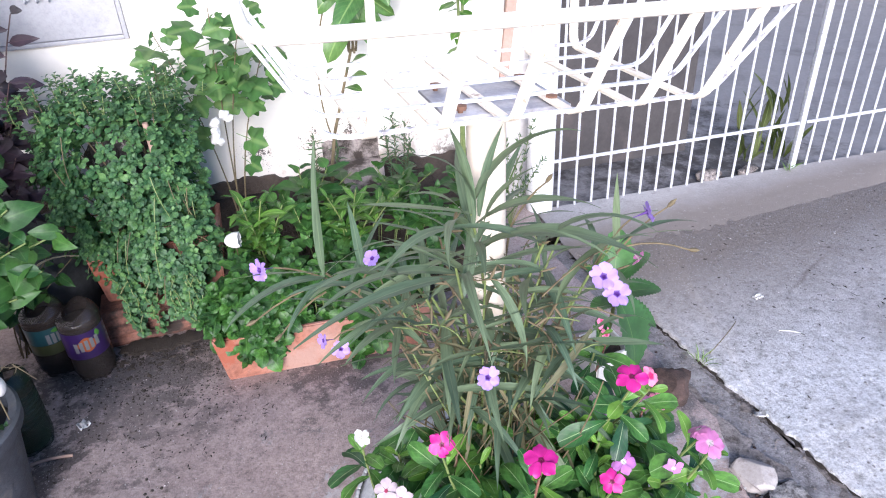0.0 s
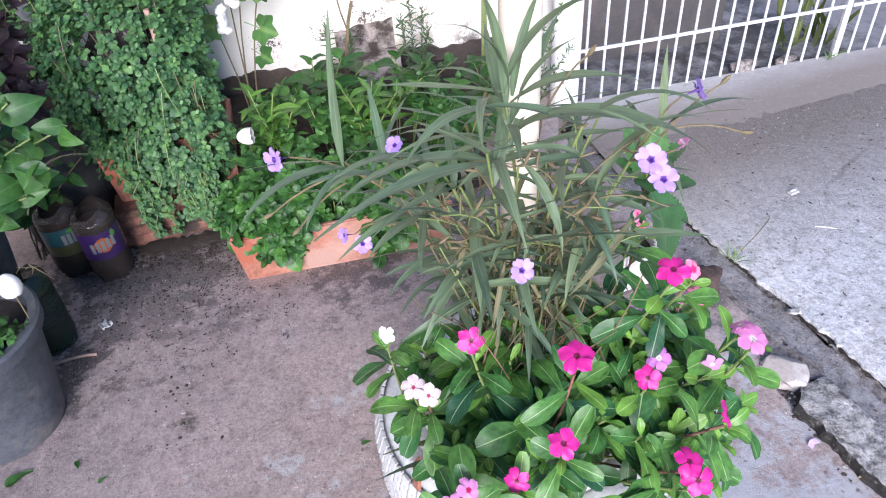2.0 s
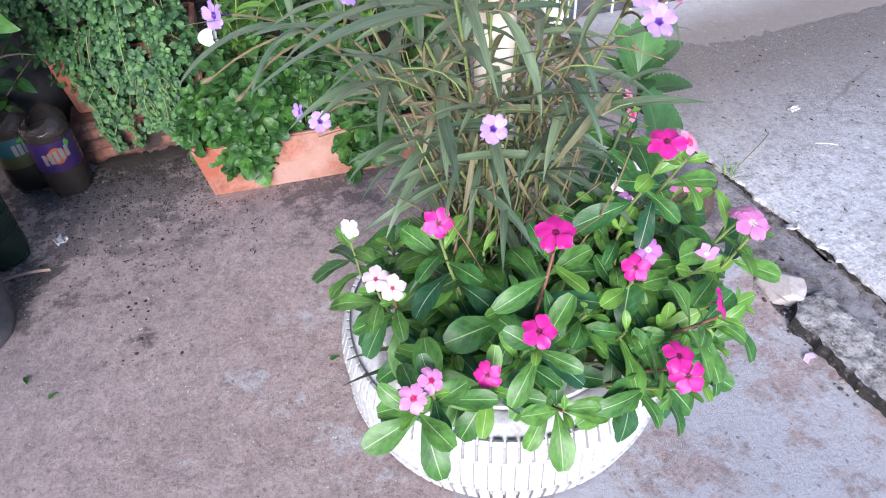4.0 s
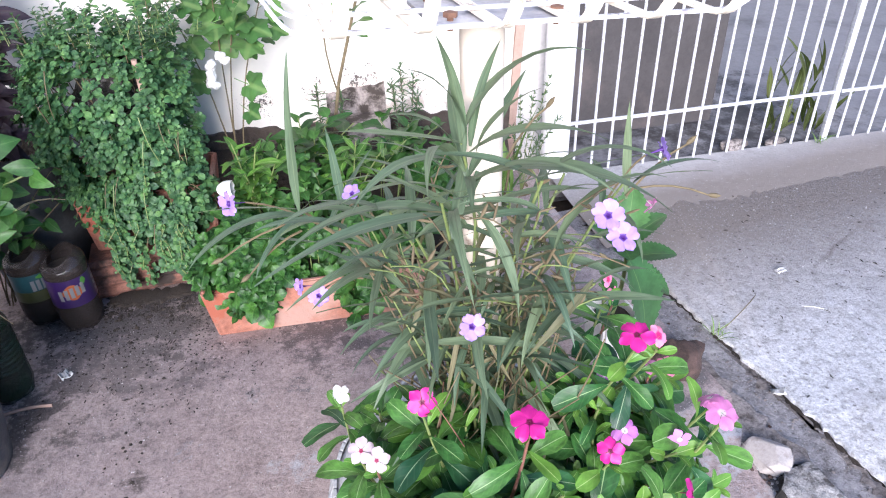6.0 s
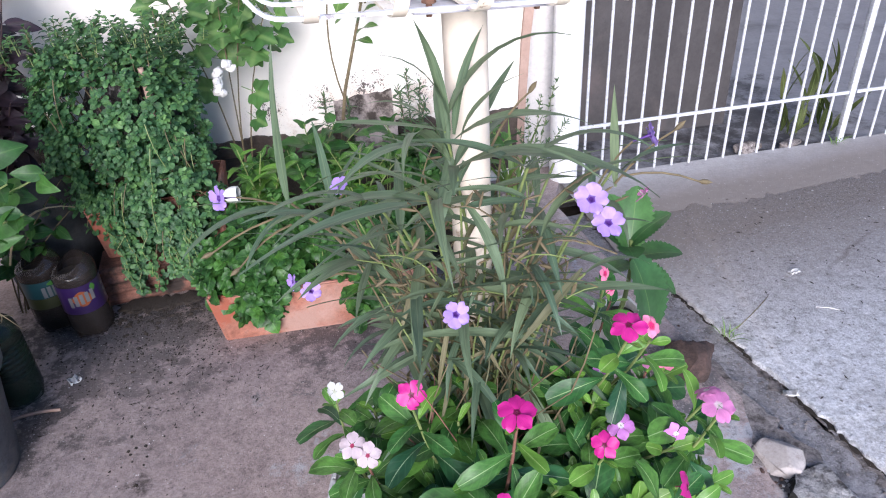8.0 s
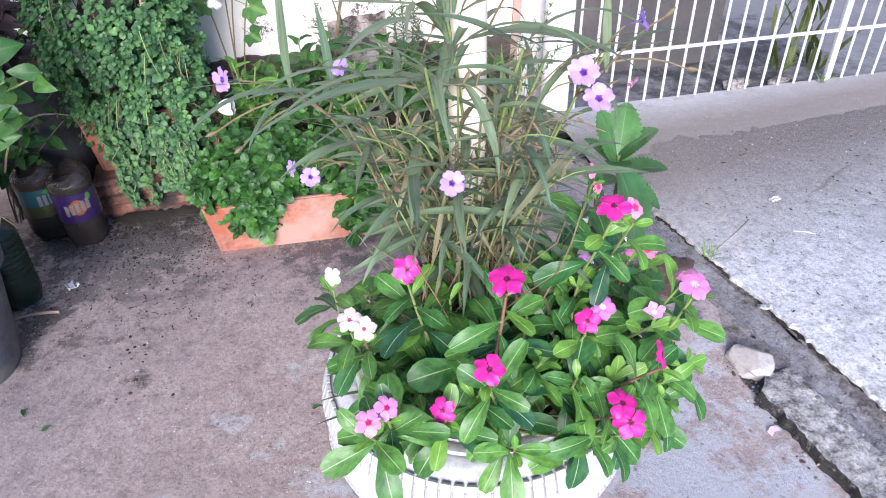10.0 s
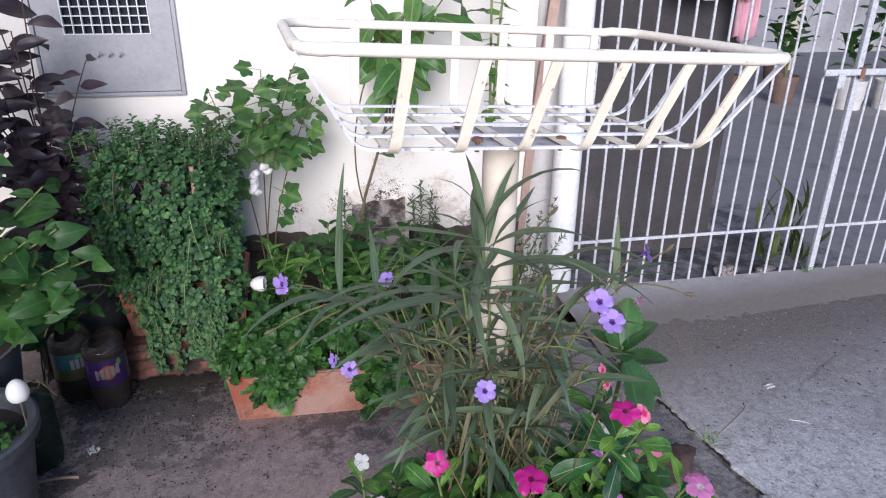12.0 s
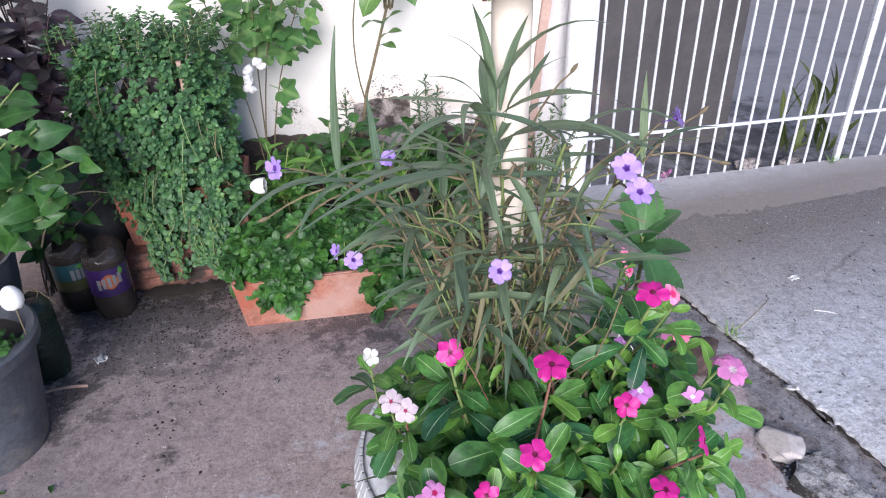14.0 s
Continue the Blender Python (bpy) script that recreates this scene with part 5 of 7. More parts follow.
for k in range(46):
    a = Vector((0.40 + rng.uniform(-0.09, 0.09), 0.88 + rng.uniform(-0.08, 0.08), rng.uniform(0.5, 0.72)))
    b = a + Vector((rng.uniform(-0.09, 0.09), rng.uniform(-0.08, 0.02), rng.uniform(0.0, 0.10)))
    pts = arc_points(a, b, (rng.uniform(-0.01, 0.01), 0, 0.012), 4)
    stem_part(rue, pts, 0.0012, 0.0008, M["stem_brown"] if k % 3 else M["stem_green"], "twig", 4)
    for q in range(rng.choice((1, 2, 3))):
        at = pts[2 + q % 3]
        d = rand_dir(rng, 0.4, 0.5)
        piece("pod", POD if (k + q) % 3 else HUSK, rue, rue.matrix_world.inverted() @ Matrix.Translation(at) @ d.to_track_quat("Z", "Y").to_matrix().to_4x4() @ Matrix.Scale(rng.uniform(0.8, 1.3), 4))


def violet(at, facing, from_cane, size=0.044):
    at = Vector(at)
    f = Vector(facing).normalized()
    back = at - f * size * 0.75
    start = from_cane[-2] if isinstance(from_cane, list) else Vector(from_cane)
    stem_part(rue, arc_points(start, back, (0, 0, 0.012), 5), 0.0018, 0.0012, M["stem_brown"], "flower_stalk", 5)
    flower(rue, at, f, size, "violet", rng.uniform(0, 1.2))


violet((0.352, 0.716, 0.672), (0.1, -0.8, 0.5), (0.38, 0.84, 0.62), 0.030)
violet((0.058, 0.951, 0.716), (-0.62, -0.6, 0.3), left, 0.034)
violet((0.223, 0.916, 0.738), (-0.3, -0.5, 0.7), left, 0.026)
violet((0.500, 0.745, 0.785), (-0.1, -0.8, 0.6), right, 0.034)
violet((0.524, 0.757, 0.748), (0.1, -0.7, 0.7), right, 0.034)
violet((0.598, 0.862, 0.800), (0.8, 0.1, 0.2), right, 0.029)
violet((0.158, 0.936, 0.566), (0.2, -0.8, 0.5), (0.22, 0.98, 0.56), 0.029)
violet((0.132, 0.950, 0.575), (-0.7, -0.4, 0.3), (0.20, 0.98, 0.56), 0.025)
inv = rue.matrix_world.inverted()
for a, b in (((0.15, 0.94, 0.69), (0.049, 0.90, 0.664)), ((0.15, 0.93, 0.68), (0.085, 0.88, 0.65)), ((0.56, 0.86, 0.74), (0.63, 0.87, 0.80)), ((0.57, 0.86, 0.75), (0.66, 0.85, 0.74)), ((0.41, 0.86, 0.80), (0.45, 0.84, 0.87))):
    stem_part(rue, arc_points(a, b, (0, 0, 0.008), 4), 0.0016, 0.0012, M["stem_brown"], "bud_stalk", 5)
    d = (Vector(b) - Vector(a)).normalized()
    m = Matrix.Translation(b) @ d.to_track_quat("Z", "Y").to_matrix().to_4x4()
    part("bud", lathe(bmesh.new(), [(0.0012, 0), (0.003, 0.004), (0.0032, 0.010), (0, 0.017)], 6, inv @ m), M["stem_brown"], rue)
# fallen-back pale withered bloom on the outer twig
flower(rue, (0.612, 0.90, 0.70), (0.5, -0.3, -0.5), 0.026, "pink", 0.3)

# ---- low planters ----
def trough(name, at, rz, length, depth, height, material, label, lip=0.012, taper=0.018):
    t = thing(name, at, label, "planter", "terracotta troughs", rz=rz)
    bm = bmesh.new()
    lo = [(taper, taper), (length - taper, taper), (length - taper, depth - taper), (taper, depth - taper)]
    hi = [(0, 0), (length, 0), (length, depth), (0, depth)]
    th = 0.014
    hi_in = [(th, th), (length - th, th), (length - th, depth - th), (th, depth - th)]
    lo_in = [(taper + th, taper + th), (length - taper - th, taper + th), (length - taper - th, depth - taper - th), (taper + th, depth - taper - th)]
    rings = [[bm.verts.new((x, y, z)) for x, y in pts] for pts, z in ((lo, 0.0), (hi, height), (hi_in, height), (lo_in, 0.02))]
    for a, b in zip(rings, rings[1:]):
        for k in range(4):
            bm.faces.new((a[k], a[(k + 1) % 4], b[(k + 1) % 4], b[k]))
    bm.faces.new(rings[0][::-1])
    bm.faces.new(rings[3])
    bmesh.ops.recalc_face_normals(bm, faces=bm.faces)
    bmesh.ops.bevel(bm, geom=list(bm.edges), offset=0.004, segments=2, affect="EDGES")
    part("body", bm, material, t)
    bm = bmesh.new()
    bmesh.ops.create_grid(bm, x_segments=16, y_segments=6, size=0.5)
    for v in bm.verts:
        v.co = Vector((length / 2 + v.co.x * (length - 2 * th - 0.004), depth / 2 + v.co.y * (depth - 2 * th - 0.004), height - 0.03 + noise.noise(v.co * 11) * 0.012))
    part("soil", bm, M["soil"], t, "dark soil")
    return t


trough("trough_planter", (-0.224, 1.535, 0), 6, 0.58, 0.21, 0.152, M["terracotta"], "terracotta trough planter with mint spilling over its front")
trough("trough_planter", (-0.575, 1.79, 0.125), 8, 0.36, 0.22, 0.17, M["terracotta"], "terracotta trough raised on a hollow brick under a bush")
solid("white_tile", box(bmesh.new(), -0.007, 0.007, -0.05, 0.05, 0, 0.145, 0.002), M["white_pot"], pose(-0.308, 1.838, 0.0, 0, 4, 22), "white glazed tile standing against the hollow brick", "tile")
# hollow bricks that carry the raised trough
def hollow_brick(at, rz, length):
    b = thing("hollow_brick", at, "ridged red hollow clay brick lying on the floor", "brick", "hollow bricks", rz=rz)
    bm = bmesh.new()
    h, d = 0.122, 0.12
    outline = []
    for k in range(17):
        z = h * k / 16
        outline += [(0.0 if (k // 2) % 2 else 0.006, z)]
    front = [(y, z) for y, z in outline]
    back = [(d - y, z) for y, z in reversed(outline)]
    ring = front + back
    a = [bm.verts.new((0, y, z)) for y, z in ring]
    c = [bm.verts.new((length, y, z)) for y, z in ring]
    n = len(ring)
    for k in range(n):
        bm.faces.new((a[k], c[k], c[(k + 1) % n], a[(k + 1) % n]))
    bm.faces.new(a)
    bm.faces.new(c[::-1])
    bmesh.ops.recalc_face_normals(bm, faces=bm.faces)
    part("body", bm, M["brick"], b, smooth=False)
    # dark plates on the ends give the shade of the hollows
    for u in (0.0, length):
        for j in range(2):
            for k in range(2):
                part("cell", box(bmesh.new(), u - 0.0015, u + 0.0015, 0.02 + 0.045 * j, 0.055 + 0.045 * j, 0.02 + 0.045 * k, 0.055 + 0.045 * k), M["soil"], b, "thin dark plate standing in for a shaded hollow")


hollow_brick((-0.572, 1.752, 0), 13, 0.245)
hollow_brick((-0.60, 1.90, 0), 8, 0.30)
# raised bed of soil along the wall, kept by a row of bricks
bm = bmesh.new()
rows = []
for k in range(33):
    u = -1.29 + 0.81 * k / 32
    back = 0.16 * max(0.0, min(1.0, (-1.12 - u) / 0.17))
    rows.append([bm.verts.new((u, v, z + noise.noise(Vector((u * 9, v * 9, 1))) * 0.02 * (q not in (0, 3)))) for q, (v, z) in enumerate(((-0.47 + back, 0.0), (-0.45 + back, 0.14), (-0.2, 0.185), (-0.002, 0.225)))])
for a, b in zip(rows, rows[1:]):
    for q in range(3):
        bm.faces.new((a[q], b[q], b[q + 1], a[q + 1]))
bmesh.ops.recalc_face_normals(bm, faces=bm.faces)
solid("flower_bed", bm, M["soil"], W, "raised bed of dark soil along the wall", "flower bed", kind="structure")
bm = box(bmesh.new(), -0.93, -0.79, -0.1, -0.02, 0.16, 0.30, 0.006)
solid("concrete_block", bm, M["wall_dirty"], W @ Matrix.Translation((0.14, 0, 0)), "grey stained concrete block in the bed", "block")


# ---- massed small foliage ----
def foliage(name, plant, spots, size, prof, wid, material, rng, pairs=3, label="", flat=0.5, serrate=0.0):
    """Many small leaves in crossed pairs at each spot (place, outward way), joined as one part."""
    bm = bmesh.new()
    inv = plant.matrix_world.inverted()
    for at, out in spots:
        out = Vector(out).normalized()
        side = out.orthogonal().normalized()
        a0 = rng.uniform(0, 6.28)
        s = size * rng.uniform(0.65, 1.3)
        for k in range(pairs * 2):
            a = a0 + (k % 2) * math.pi + (k // 2) * (math.pi / 2) + rng.uniform(-0.25, 0.25)
            lev = k // 2
            lift = (1.05, 0.55, 0.12, -0.2)[lev] * flat * 2 + rng.uniform(-0.15, 0.15)
            d = (Matrix.Rotation(a, 3, out) @ side) * math.cos(lift) + out * math.sin(lift)
            ln = s * (0.5, 0.85, 1.1, 1.2)[lev]
            base = Vector(at) - out * s * 0.45 * lev
            m = inv @ leaf_pose((0.97, 0.0), base, base + d * ln, rng.uniform(-0.2, 0.2), out)
            leaf_bm(bm, wid, prof, 0.6, 0.2, 4 if size < 0.03 else 8 if serrate else 6, 1 if size < 0.03 else 2, wave=0.0 if size < 0.03 else 0.14, m=m, seed=k, serrate=serrate)
    ob = part(name, bm, material, plant, label)
    tagged(ob, kind="stuff")
    return ob


def shell(rng, count, centre, radii, keep=lambda p: True, jitter=0.12, face=None, boxy=2.0):
    out = []
    while len(out) < count:
        d = Vector((rng.gauss(0, 1), rng.gauss(0, 1), rng.gauss(0, 1))).normalized()
        if face and d.dot(Vector(face)) < -0.25:
            continue
        lump = 1 + 0.14 * noise.noise(d * 2.3 + Vector(centre) * 5) + 0.08 * noise.noise(d * 6)
        r = lump * (1 - abs(rng.gauss(0, jitter)))
        if boxy > 2:
            d = d / (abs(d.x) ** boxy + abs(d.y) ** boxy + abs(d.z) ** boxy) ** (1 / boxy)
        p = Vector(centre) + Vector((d.x * radii[0], d.y * radii[1], d.z * radii[2])) * r
        if keep(p):
            n = Vector((d.x / radii[0], d.y / radii[1], d.z / radii[2])).normalized()
            out.append((p, n * 0.6 + Vector((rng.uniform(-0.3, 0.3), -0.28 + rng.uniform(-0.25, 0.25), 0.85 + rng.uniform(-0.3, 0.3)))))
    return out


rng = random.Random(31)
oreg = thing("oregano_bush", (-0.40, 1.88, 0.28), "dense small-leaved oregano bush spilling over its trough", "herb")
sprigs = shell(rng, 980, (-0.425, 1.87, 0.50), (0.215, 0.175, 0.255), face=(0.1, -1, 0.2), boxy=2.7, jitter=0.17)
sprigs += shell(rng, 360, (-0.385, 1.83, 0.33), (0.195, 0.13, 0.18), face=(0.1, -1, -0.1), boxy=2.5, jitter=0.18)
sprigs = [(p + Vector((0, -0.022, 0.012)) * max(-1.0, min(1.0, 2.2 * noise.noise(p * 24))), d) for p, d in sprigs if noise.noise(p * 31 + Vector((7, 0, 0))) > -0.13]
for k in range(13):                       # sprays hanging over the brick, each a thin stem with loose rosettes
    x, z0, top_z = rng.uniform(-0.53, -0.26), rng.uniform(0.06, 0.15), 0.26
    n = int((top_z - z0) / 0.03) + 1
    pts = [Vector((x + rng.uniform(-0.012, 0.012), 1.735 + rng.uniform(-0.02, 0.01), z0 + (top_z - z0) * q / n)) for q in range(n + 1)]
    stem_part(oreg, pts, 0.0011, 0.0013, M["stem_green"], sides=4)
    for p in pts:
        sprigs.append((p, Vector((rng.uniform(-0.5, 0.5), -0.9, 0.15))))
spots = []
for at, out in sprigs:                    # a rosette at the tip, a wider one just below it
    d = out.normalized()
    for q in range(2):
        spots.append((at - d * 0.010 * q + Vector((rng.uniform(-0.003, 0.003), 0, 0)), d))
for k in range(95):                       # upright sprigs along the top, standing in loose groups
    gx = (-0.60, -0.53, -0.44, -0.37, -0.29, -0.24)[k % 6] + rng.gauss(0, 0.022)
    foot_at = Vector((gx, rng.uniform(1.74, 1.98), 0.70 + rng.uniform(-0.03, 0.02)))
    h = rng.uniform(0.012, 0.05) * (1.15 if k % 6 in (1, 3) else 0.85)
    lean = Vector((rng.uniform(-0.25, 0.25), rng.uniform(-0.3, 0.1), 1)).normalized()
    stem_part(oreg, [foot_at, foot_at + lean * h], 0.0012, 0.0008, M["stem_green"], sides=4)
    for q in range(max(2, int(h / 0.016))):
        spots.append((foot_at + lean * (h - 0.014 * q), lean))
foliage("leaves", oreg, spots, 0.0198, obovate, 0.36, M["l_oregano"], rng, 3, "grey-green small leaves", flat=0.34)
for k in range(70):
    a = Vector((-0.41 + rng.uniform(-0.1, 0.1), 1.9 + rng.uniform(-0.05, 0.05), 0.28))
    b = spots[rng.randrange(len(spots))][0]
    stem_part(oreg, arc_points(a, b, ((b.x - a.x) * 0.2, (b.y - a.y) * 0.2, 0.03), 4), 0.002, 0.0012, M["stem_brown"], sides=4)
for k in range(46):                       # long pale stems trailing down the front
    p, d = sprigs[rng.randrange(len(sprigs))]
    if p.y > 1.80 or p.z < 0.2:
        continue
    q = p + Vector((rng.uniform(-0.03, 0.03), -0.008, -rng.uniform(0.06, 0.14)))
    stem_part(oreg, arc_points(p, q, (0, -0.012, 0), 4), 0.0012, 0.001, M["stem_brown"] if k % 3 == 0 else M["stem_green"], sides=4)
# near-black lump, puts the shade between the sprigs into colour
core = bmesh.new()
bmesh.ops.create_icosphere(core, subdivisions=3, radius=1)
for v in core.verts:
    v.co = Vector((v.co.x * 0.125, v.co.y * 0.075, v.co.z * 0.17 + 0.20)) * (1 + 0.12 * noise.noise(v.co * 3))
part("woody_core", core, M["moss_shade"], oreg, "dark lump standing in for the shade inside the bush")
solid("plant_stake", lathe(bmesh.new(), [(0, 0.0), (0.007, 0.0), (0.007, 0.09), (0.0085, 0.095), (0.007, 0.1), (0.007, 0.13), (0, 0.13)], 10), M["wood"], pose(-0.315, 1.785, 0.53), "short pale stake standing in the bush", "stake")

mint = thing("mint_plant", (0.02, 1.64, 0.13), "bright green mint filling and hanging over the trough", "herb")
sp = shell(rng, 52, (-0.10, 1.64, 0.205), (0.15, 0.12, 0.12), face=(0, -1, 0.4))
sp += shell(rng, 40, (0.13, 1.66, 0.20), (0.22, 0.10, 0.10), face=(0, -1, 0.5))
sp += shell(rng, 15, (-0.10, 1.54, 0.15), (0.07, 0.03, 0.075), face=(0, -1, 0.2))
sp += shell(rng, 10, (-0.185, 1.575, 0.20), (0.06, 0.05, 0.06), face=(-0.2, -1, 0.3))
sp += shell(rng, 14, (0.19, 1.565, 0.135), (0.09, 0.03, 0.07), face=(0, -1, 0))
foliage("leaves", mint, sp, 0.042, oval, 0.38, M["l_mint"], rng, 4, "rounded crinkled leaves", flat=0.36, serrate=0.07)
for k in range(40):
    b = sp[rng.randrange(len(sp))][0]
    a = Vector((b.x * 0.8 + 0.0, 1.64, 0.13))
    stem_part(mint, arc_points(a, b, (0, -0.01, 0.02), 4), 0.0018, 0.0012, M["stem_green"], sides=4)
bed = thing("leafy_herbs", (0.2, 1.92, 0.15), "low leafy herbs crowding the bed behind the trough", "herb")
sp = shell(rng, 60, (0.28, 1.90, 0.24), (0.26, 0.16, 0.13), face=(0, -1, 0.6))
sp += shell(rng, 46, (-0.05, 1.86, 0.255), (0.16, 0.12, 0.13), face=(0, -1, 0.6))
foliage("leaves", bed, sp, 0.050, ovate, 0.33, M["l_herb"], rng, 3, "pointed oval leaves", flat=0.42)
for k in range(50):
    b = sp[rng.randrange(len(sp))][0]
    stem_part(bed, arc_points((b.x * 0.8 + 0.03, b.y * 0.5 + 0.96, 0.16), b, (0, -0.01, 0.02), 4), 0.002, 0.0012, M["stem_green"], sides=4)


# ---- single plants ----
def leafy(name, base, label, category, stems, kind, size, stem_mat, seed, droop=0.0, per=10, low=0.3, elevation=0.3, group="", r=0.003, front=None):
    """A plant of a few stems with single leaves as parts."""
    p = thing(name, base, label, category, group)
    g = random.Random(seed)
    for top_at in stems:
        b = Vector(base) + Vector((g.uniform(-0.015, 0.015), g.uniform(-0.015, 0.015), 0))
        t = Vector(top_at)
        d = t - b
        pts = arc_points(b, t, (-d.x * 0.2, -d.y * 0.2, 0.0), 7)
        stem_part(p, pts, r, r * 0.5, stem_mat)
        for k in range(per):
            q = 1 - (1 - low) * k / per
            f = q * (len(pts) - 1)
            i = min(int(f), len(pts) - 2)
            pos = pts[i].lerp(pts[i + 1], f - i)
            a = k * 2.4 + g.uniform(-0.4, 0.4) + t.x * 20
            dv = rand_dir(g, elevation - droop * (1 - q), 0.3, a)
            ln = size * g.uniform(0.7, 1.15) * (0.65 if k < 2 else 1)
            sun_face = None if front is None else (math.cos(front) + g.uniform(-0.35, 0.35), math.sin(front), 0.75 + g.uniform(-0.3, 0.3))
            put_leaf("leaf", g.choice(K[kind]), p, pos, pos + dv * ln, g.uniform(-0.3, 0.3), 1.0, sun_face)
    return p


leafy("bright_herb", (-0.10, 1.80, 0.16), "bright green herb with pointed leaves", "herb", [(-0.13, 1.77, 0.44), (-0.07, 1.76, 0.43), (-0.02, 1.78, 0.40), (-0.10, 1.72, 0.38)], "bright", 0.075, M["stem_green"], 3, per=11)
leafy("bright_herb", (0.16, 1.84, 0.16), "bright green herb with pointed leaves", "herb", [(0.10, 1.80, 0.40), (0.18, 1.79, 0.42), (0.25, 1.80, 0.39), (0.31, 1.82, 0.40)], "bright", 0.08, M["stem_green"], 13, per=10)
leafy("pepper_plant", (0.03, 2.00, 0.17), "leafy green plant with broad pointed leaves", "plant", [(0.02, 1.94, 0.43), (0.10, 1.95, 0.42), (0.17, 1.93, 0.41), (0.06, 1.90, 0.38)], "broad", 0.095, M["stem_green"], 4, per=10, group="leafy plants in the bed", droop=0.5)
leafy("pepper_plant", (0.30, 1.98, 0.17), "leafy green plant with broad pointed leaves", "plant", [(0.24, 1.93, 0.42), (0.32, 1.92, 0.40), (0.40, 1.92, 0.39), (0.28, 1.86, 0.36)], "broad", 0.085, M["stem_green"], 5, per=10, group="leafy plants in the bed", droop=0.5)
leafy("pepper_plant", (0.50, 2.02, 0.17), "leafy green plant with broad pointed leaves", "plant", [(0.47, 1.96, 0.36), (0.55, 1.98, 0.36), (0.60, 2.0, 0.32)], "broad", 0.075, M["stem_green"], 6, per=9, group="leafy plants in the bed", droop=0.5)
cot = leafy("cotton_plant", (-0.19, 2.06, 0.18), "cotton plant with lobed leaves and open white bolls", "shrub", [(-0.31, 2.02, 0.82), (-0.15, 2.00, 0.88), (-0.07, 2.01, 0.87), (-0.01, 2.02, 0.80)], "lobed", 0.105, M["stem_brown"], 7, per=13, low=0.66, elevation=-0.05, droop=0.7, r=0.0028, front=-1.57)
for b, t in (((-0.19, 2.03, 0.60), (-0.25, 1.98, 0.63)), ((-0.12, 2.03, 0.60), (-0.05, 1.98, 0.62)), ((-0.15, 2.03, 0.52), (-0.06, 1.97, 0.50)), ((-0.17, 2.03, 0.66), (-0.10, 1.97, 0.70)), ((-0.19, 2.04, 0.50), (-0.27, 1.98, 0.54)), ((-0.15, 2.04, 0.44), (-0.09, 1.98, 0.42))):
    put_leaf("leaf", K["lobed"][len(cot.children) % 3], cot, b, t, 0.2, 1.0, (0.1, -1, 0.6))
for p in ((-0.188, 1.95, 0.585), (-0.180, 1.945, 0.563), (-0.186, 1.942, 0.54), (-0.155, 1.955, 0.595)):
    bm = bmesh.new()
    g = random.Random(int(p[0] * 1000))
    for k in range(4):
        r = bmesh.ops.create_icosphere(bm, subdivisions=2, radius=0.0115)
        o = Vector((g.uniform(-0.009, 0.009), g.uniform(-0.008, 0.008), g.uniform(-0.014, 0.014)))
        for v in r["verts"]:
            v.co = v.co * (1 + 0.35 * noise.noise(v.co * 120 + o * 90)) + o
    part("cotton_boll", bm, M["cotton"], cot, "fluffy white boll", cot.matrix_world.inverted() @ Matrix.Translation(p))
sap = leafy("avocado_sapling", (0.205, 2.13, 0.70), "young avocado tree with long drooping leaves", "sapling", [(0.20, 2.12, 1.00), (0.36, 2.10, 1.26), (0.27, 2.06, 0.92), (0.43, 2.08, 1.14), (0.16, 2.08, 1.08)], "sapling", 0.165, M["stem_brown"], 8, per=8, low=0.45, elevation=-0.55, droop=0.5, r=0.0035, front=-1.57)
stem_part(sap, [(0.09, 2.14, 0.16), (0.10, 2.14, 0.32), (0.125, 2.14, 0.45), (0.165, 2.135, 0.58), (0.205, 2.13, 0.71)], 0.0062, 0.004, M["stem_brown"], "trunk", 8)
stem_part(sap, arc_points((0.12, 2.14, 0.42), (0.15, 2.11, 0.86), (-0.035, 0, 0), 7), 0.003, 0.0022, M["stem_brown"], "trunk", 6)
for b, t in (((0.168, 2.135, 0.59), (0.225, 2.07, 0.60)), ((0.175, 2.135, 0.61), (0.245, 2.08, 0.645)), ((0.19, 2.13, 0.66), (0.13, 2.06, 0.665)), ((0.18, 2.13, 0.64), (0.25, 2.09, 0.70))):
    put_leaf("leaf", K["sapling"][1], sap, b, t, 0.2)
leafy("okra_plant", (0.53, 2.20, 0.17), "tall thin green stalk with small rounded leaves", "plant", [(0.58, 2.18, 1.36), (0.52, 2.19, 1.30)], "round", 0.068, M["stem_green"], 9, per=24, low=0.42, elevation=0.1, droop=0.6, r=0.006)
leafy("purple_shrub", (-0.76, 1.93, 0.38), "dark maroon-leaved shrub against the wall", "shrub", [(-0.69, 1.86, 1.16), (-0.80, 1.88, 1.14), (-0.565, 1.85, 0.925), (-0.73, 1.84, 1.00), (-0.70, 1.82, 0.88), (-0.84, 1.84, 1.0), (-0.80, 1.78, 0.86), (-0.66, 1.82, 0.80), (-0.76, 1.77, 0.72), (-0.68, 1.78, 0.66), (-0.92, 1.86, 1.12), (-0.95, 1.84, 0.97), (-0.90, 1.80, 0.86)], "purple", 0.118, M["stem_maroon"], 10, per=8, low=0.5, elevation=0.1, droop=0.6, r=0.0032, front=-1.2)
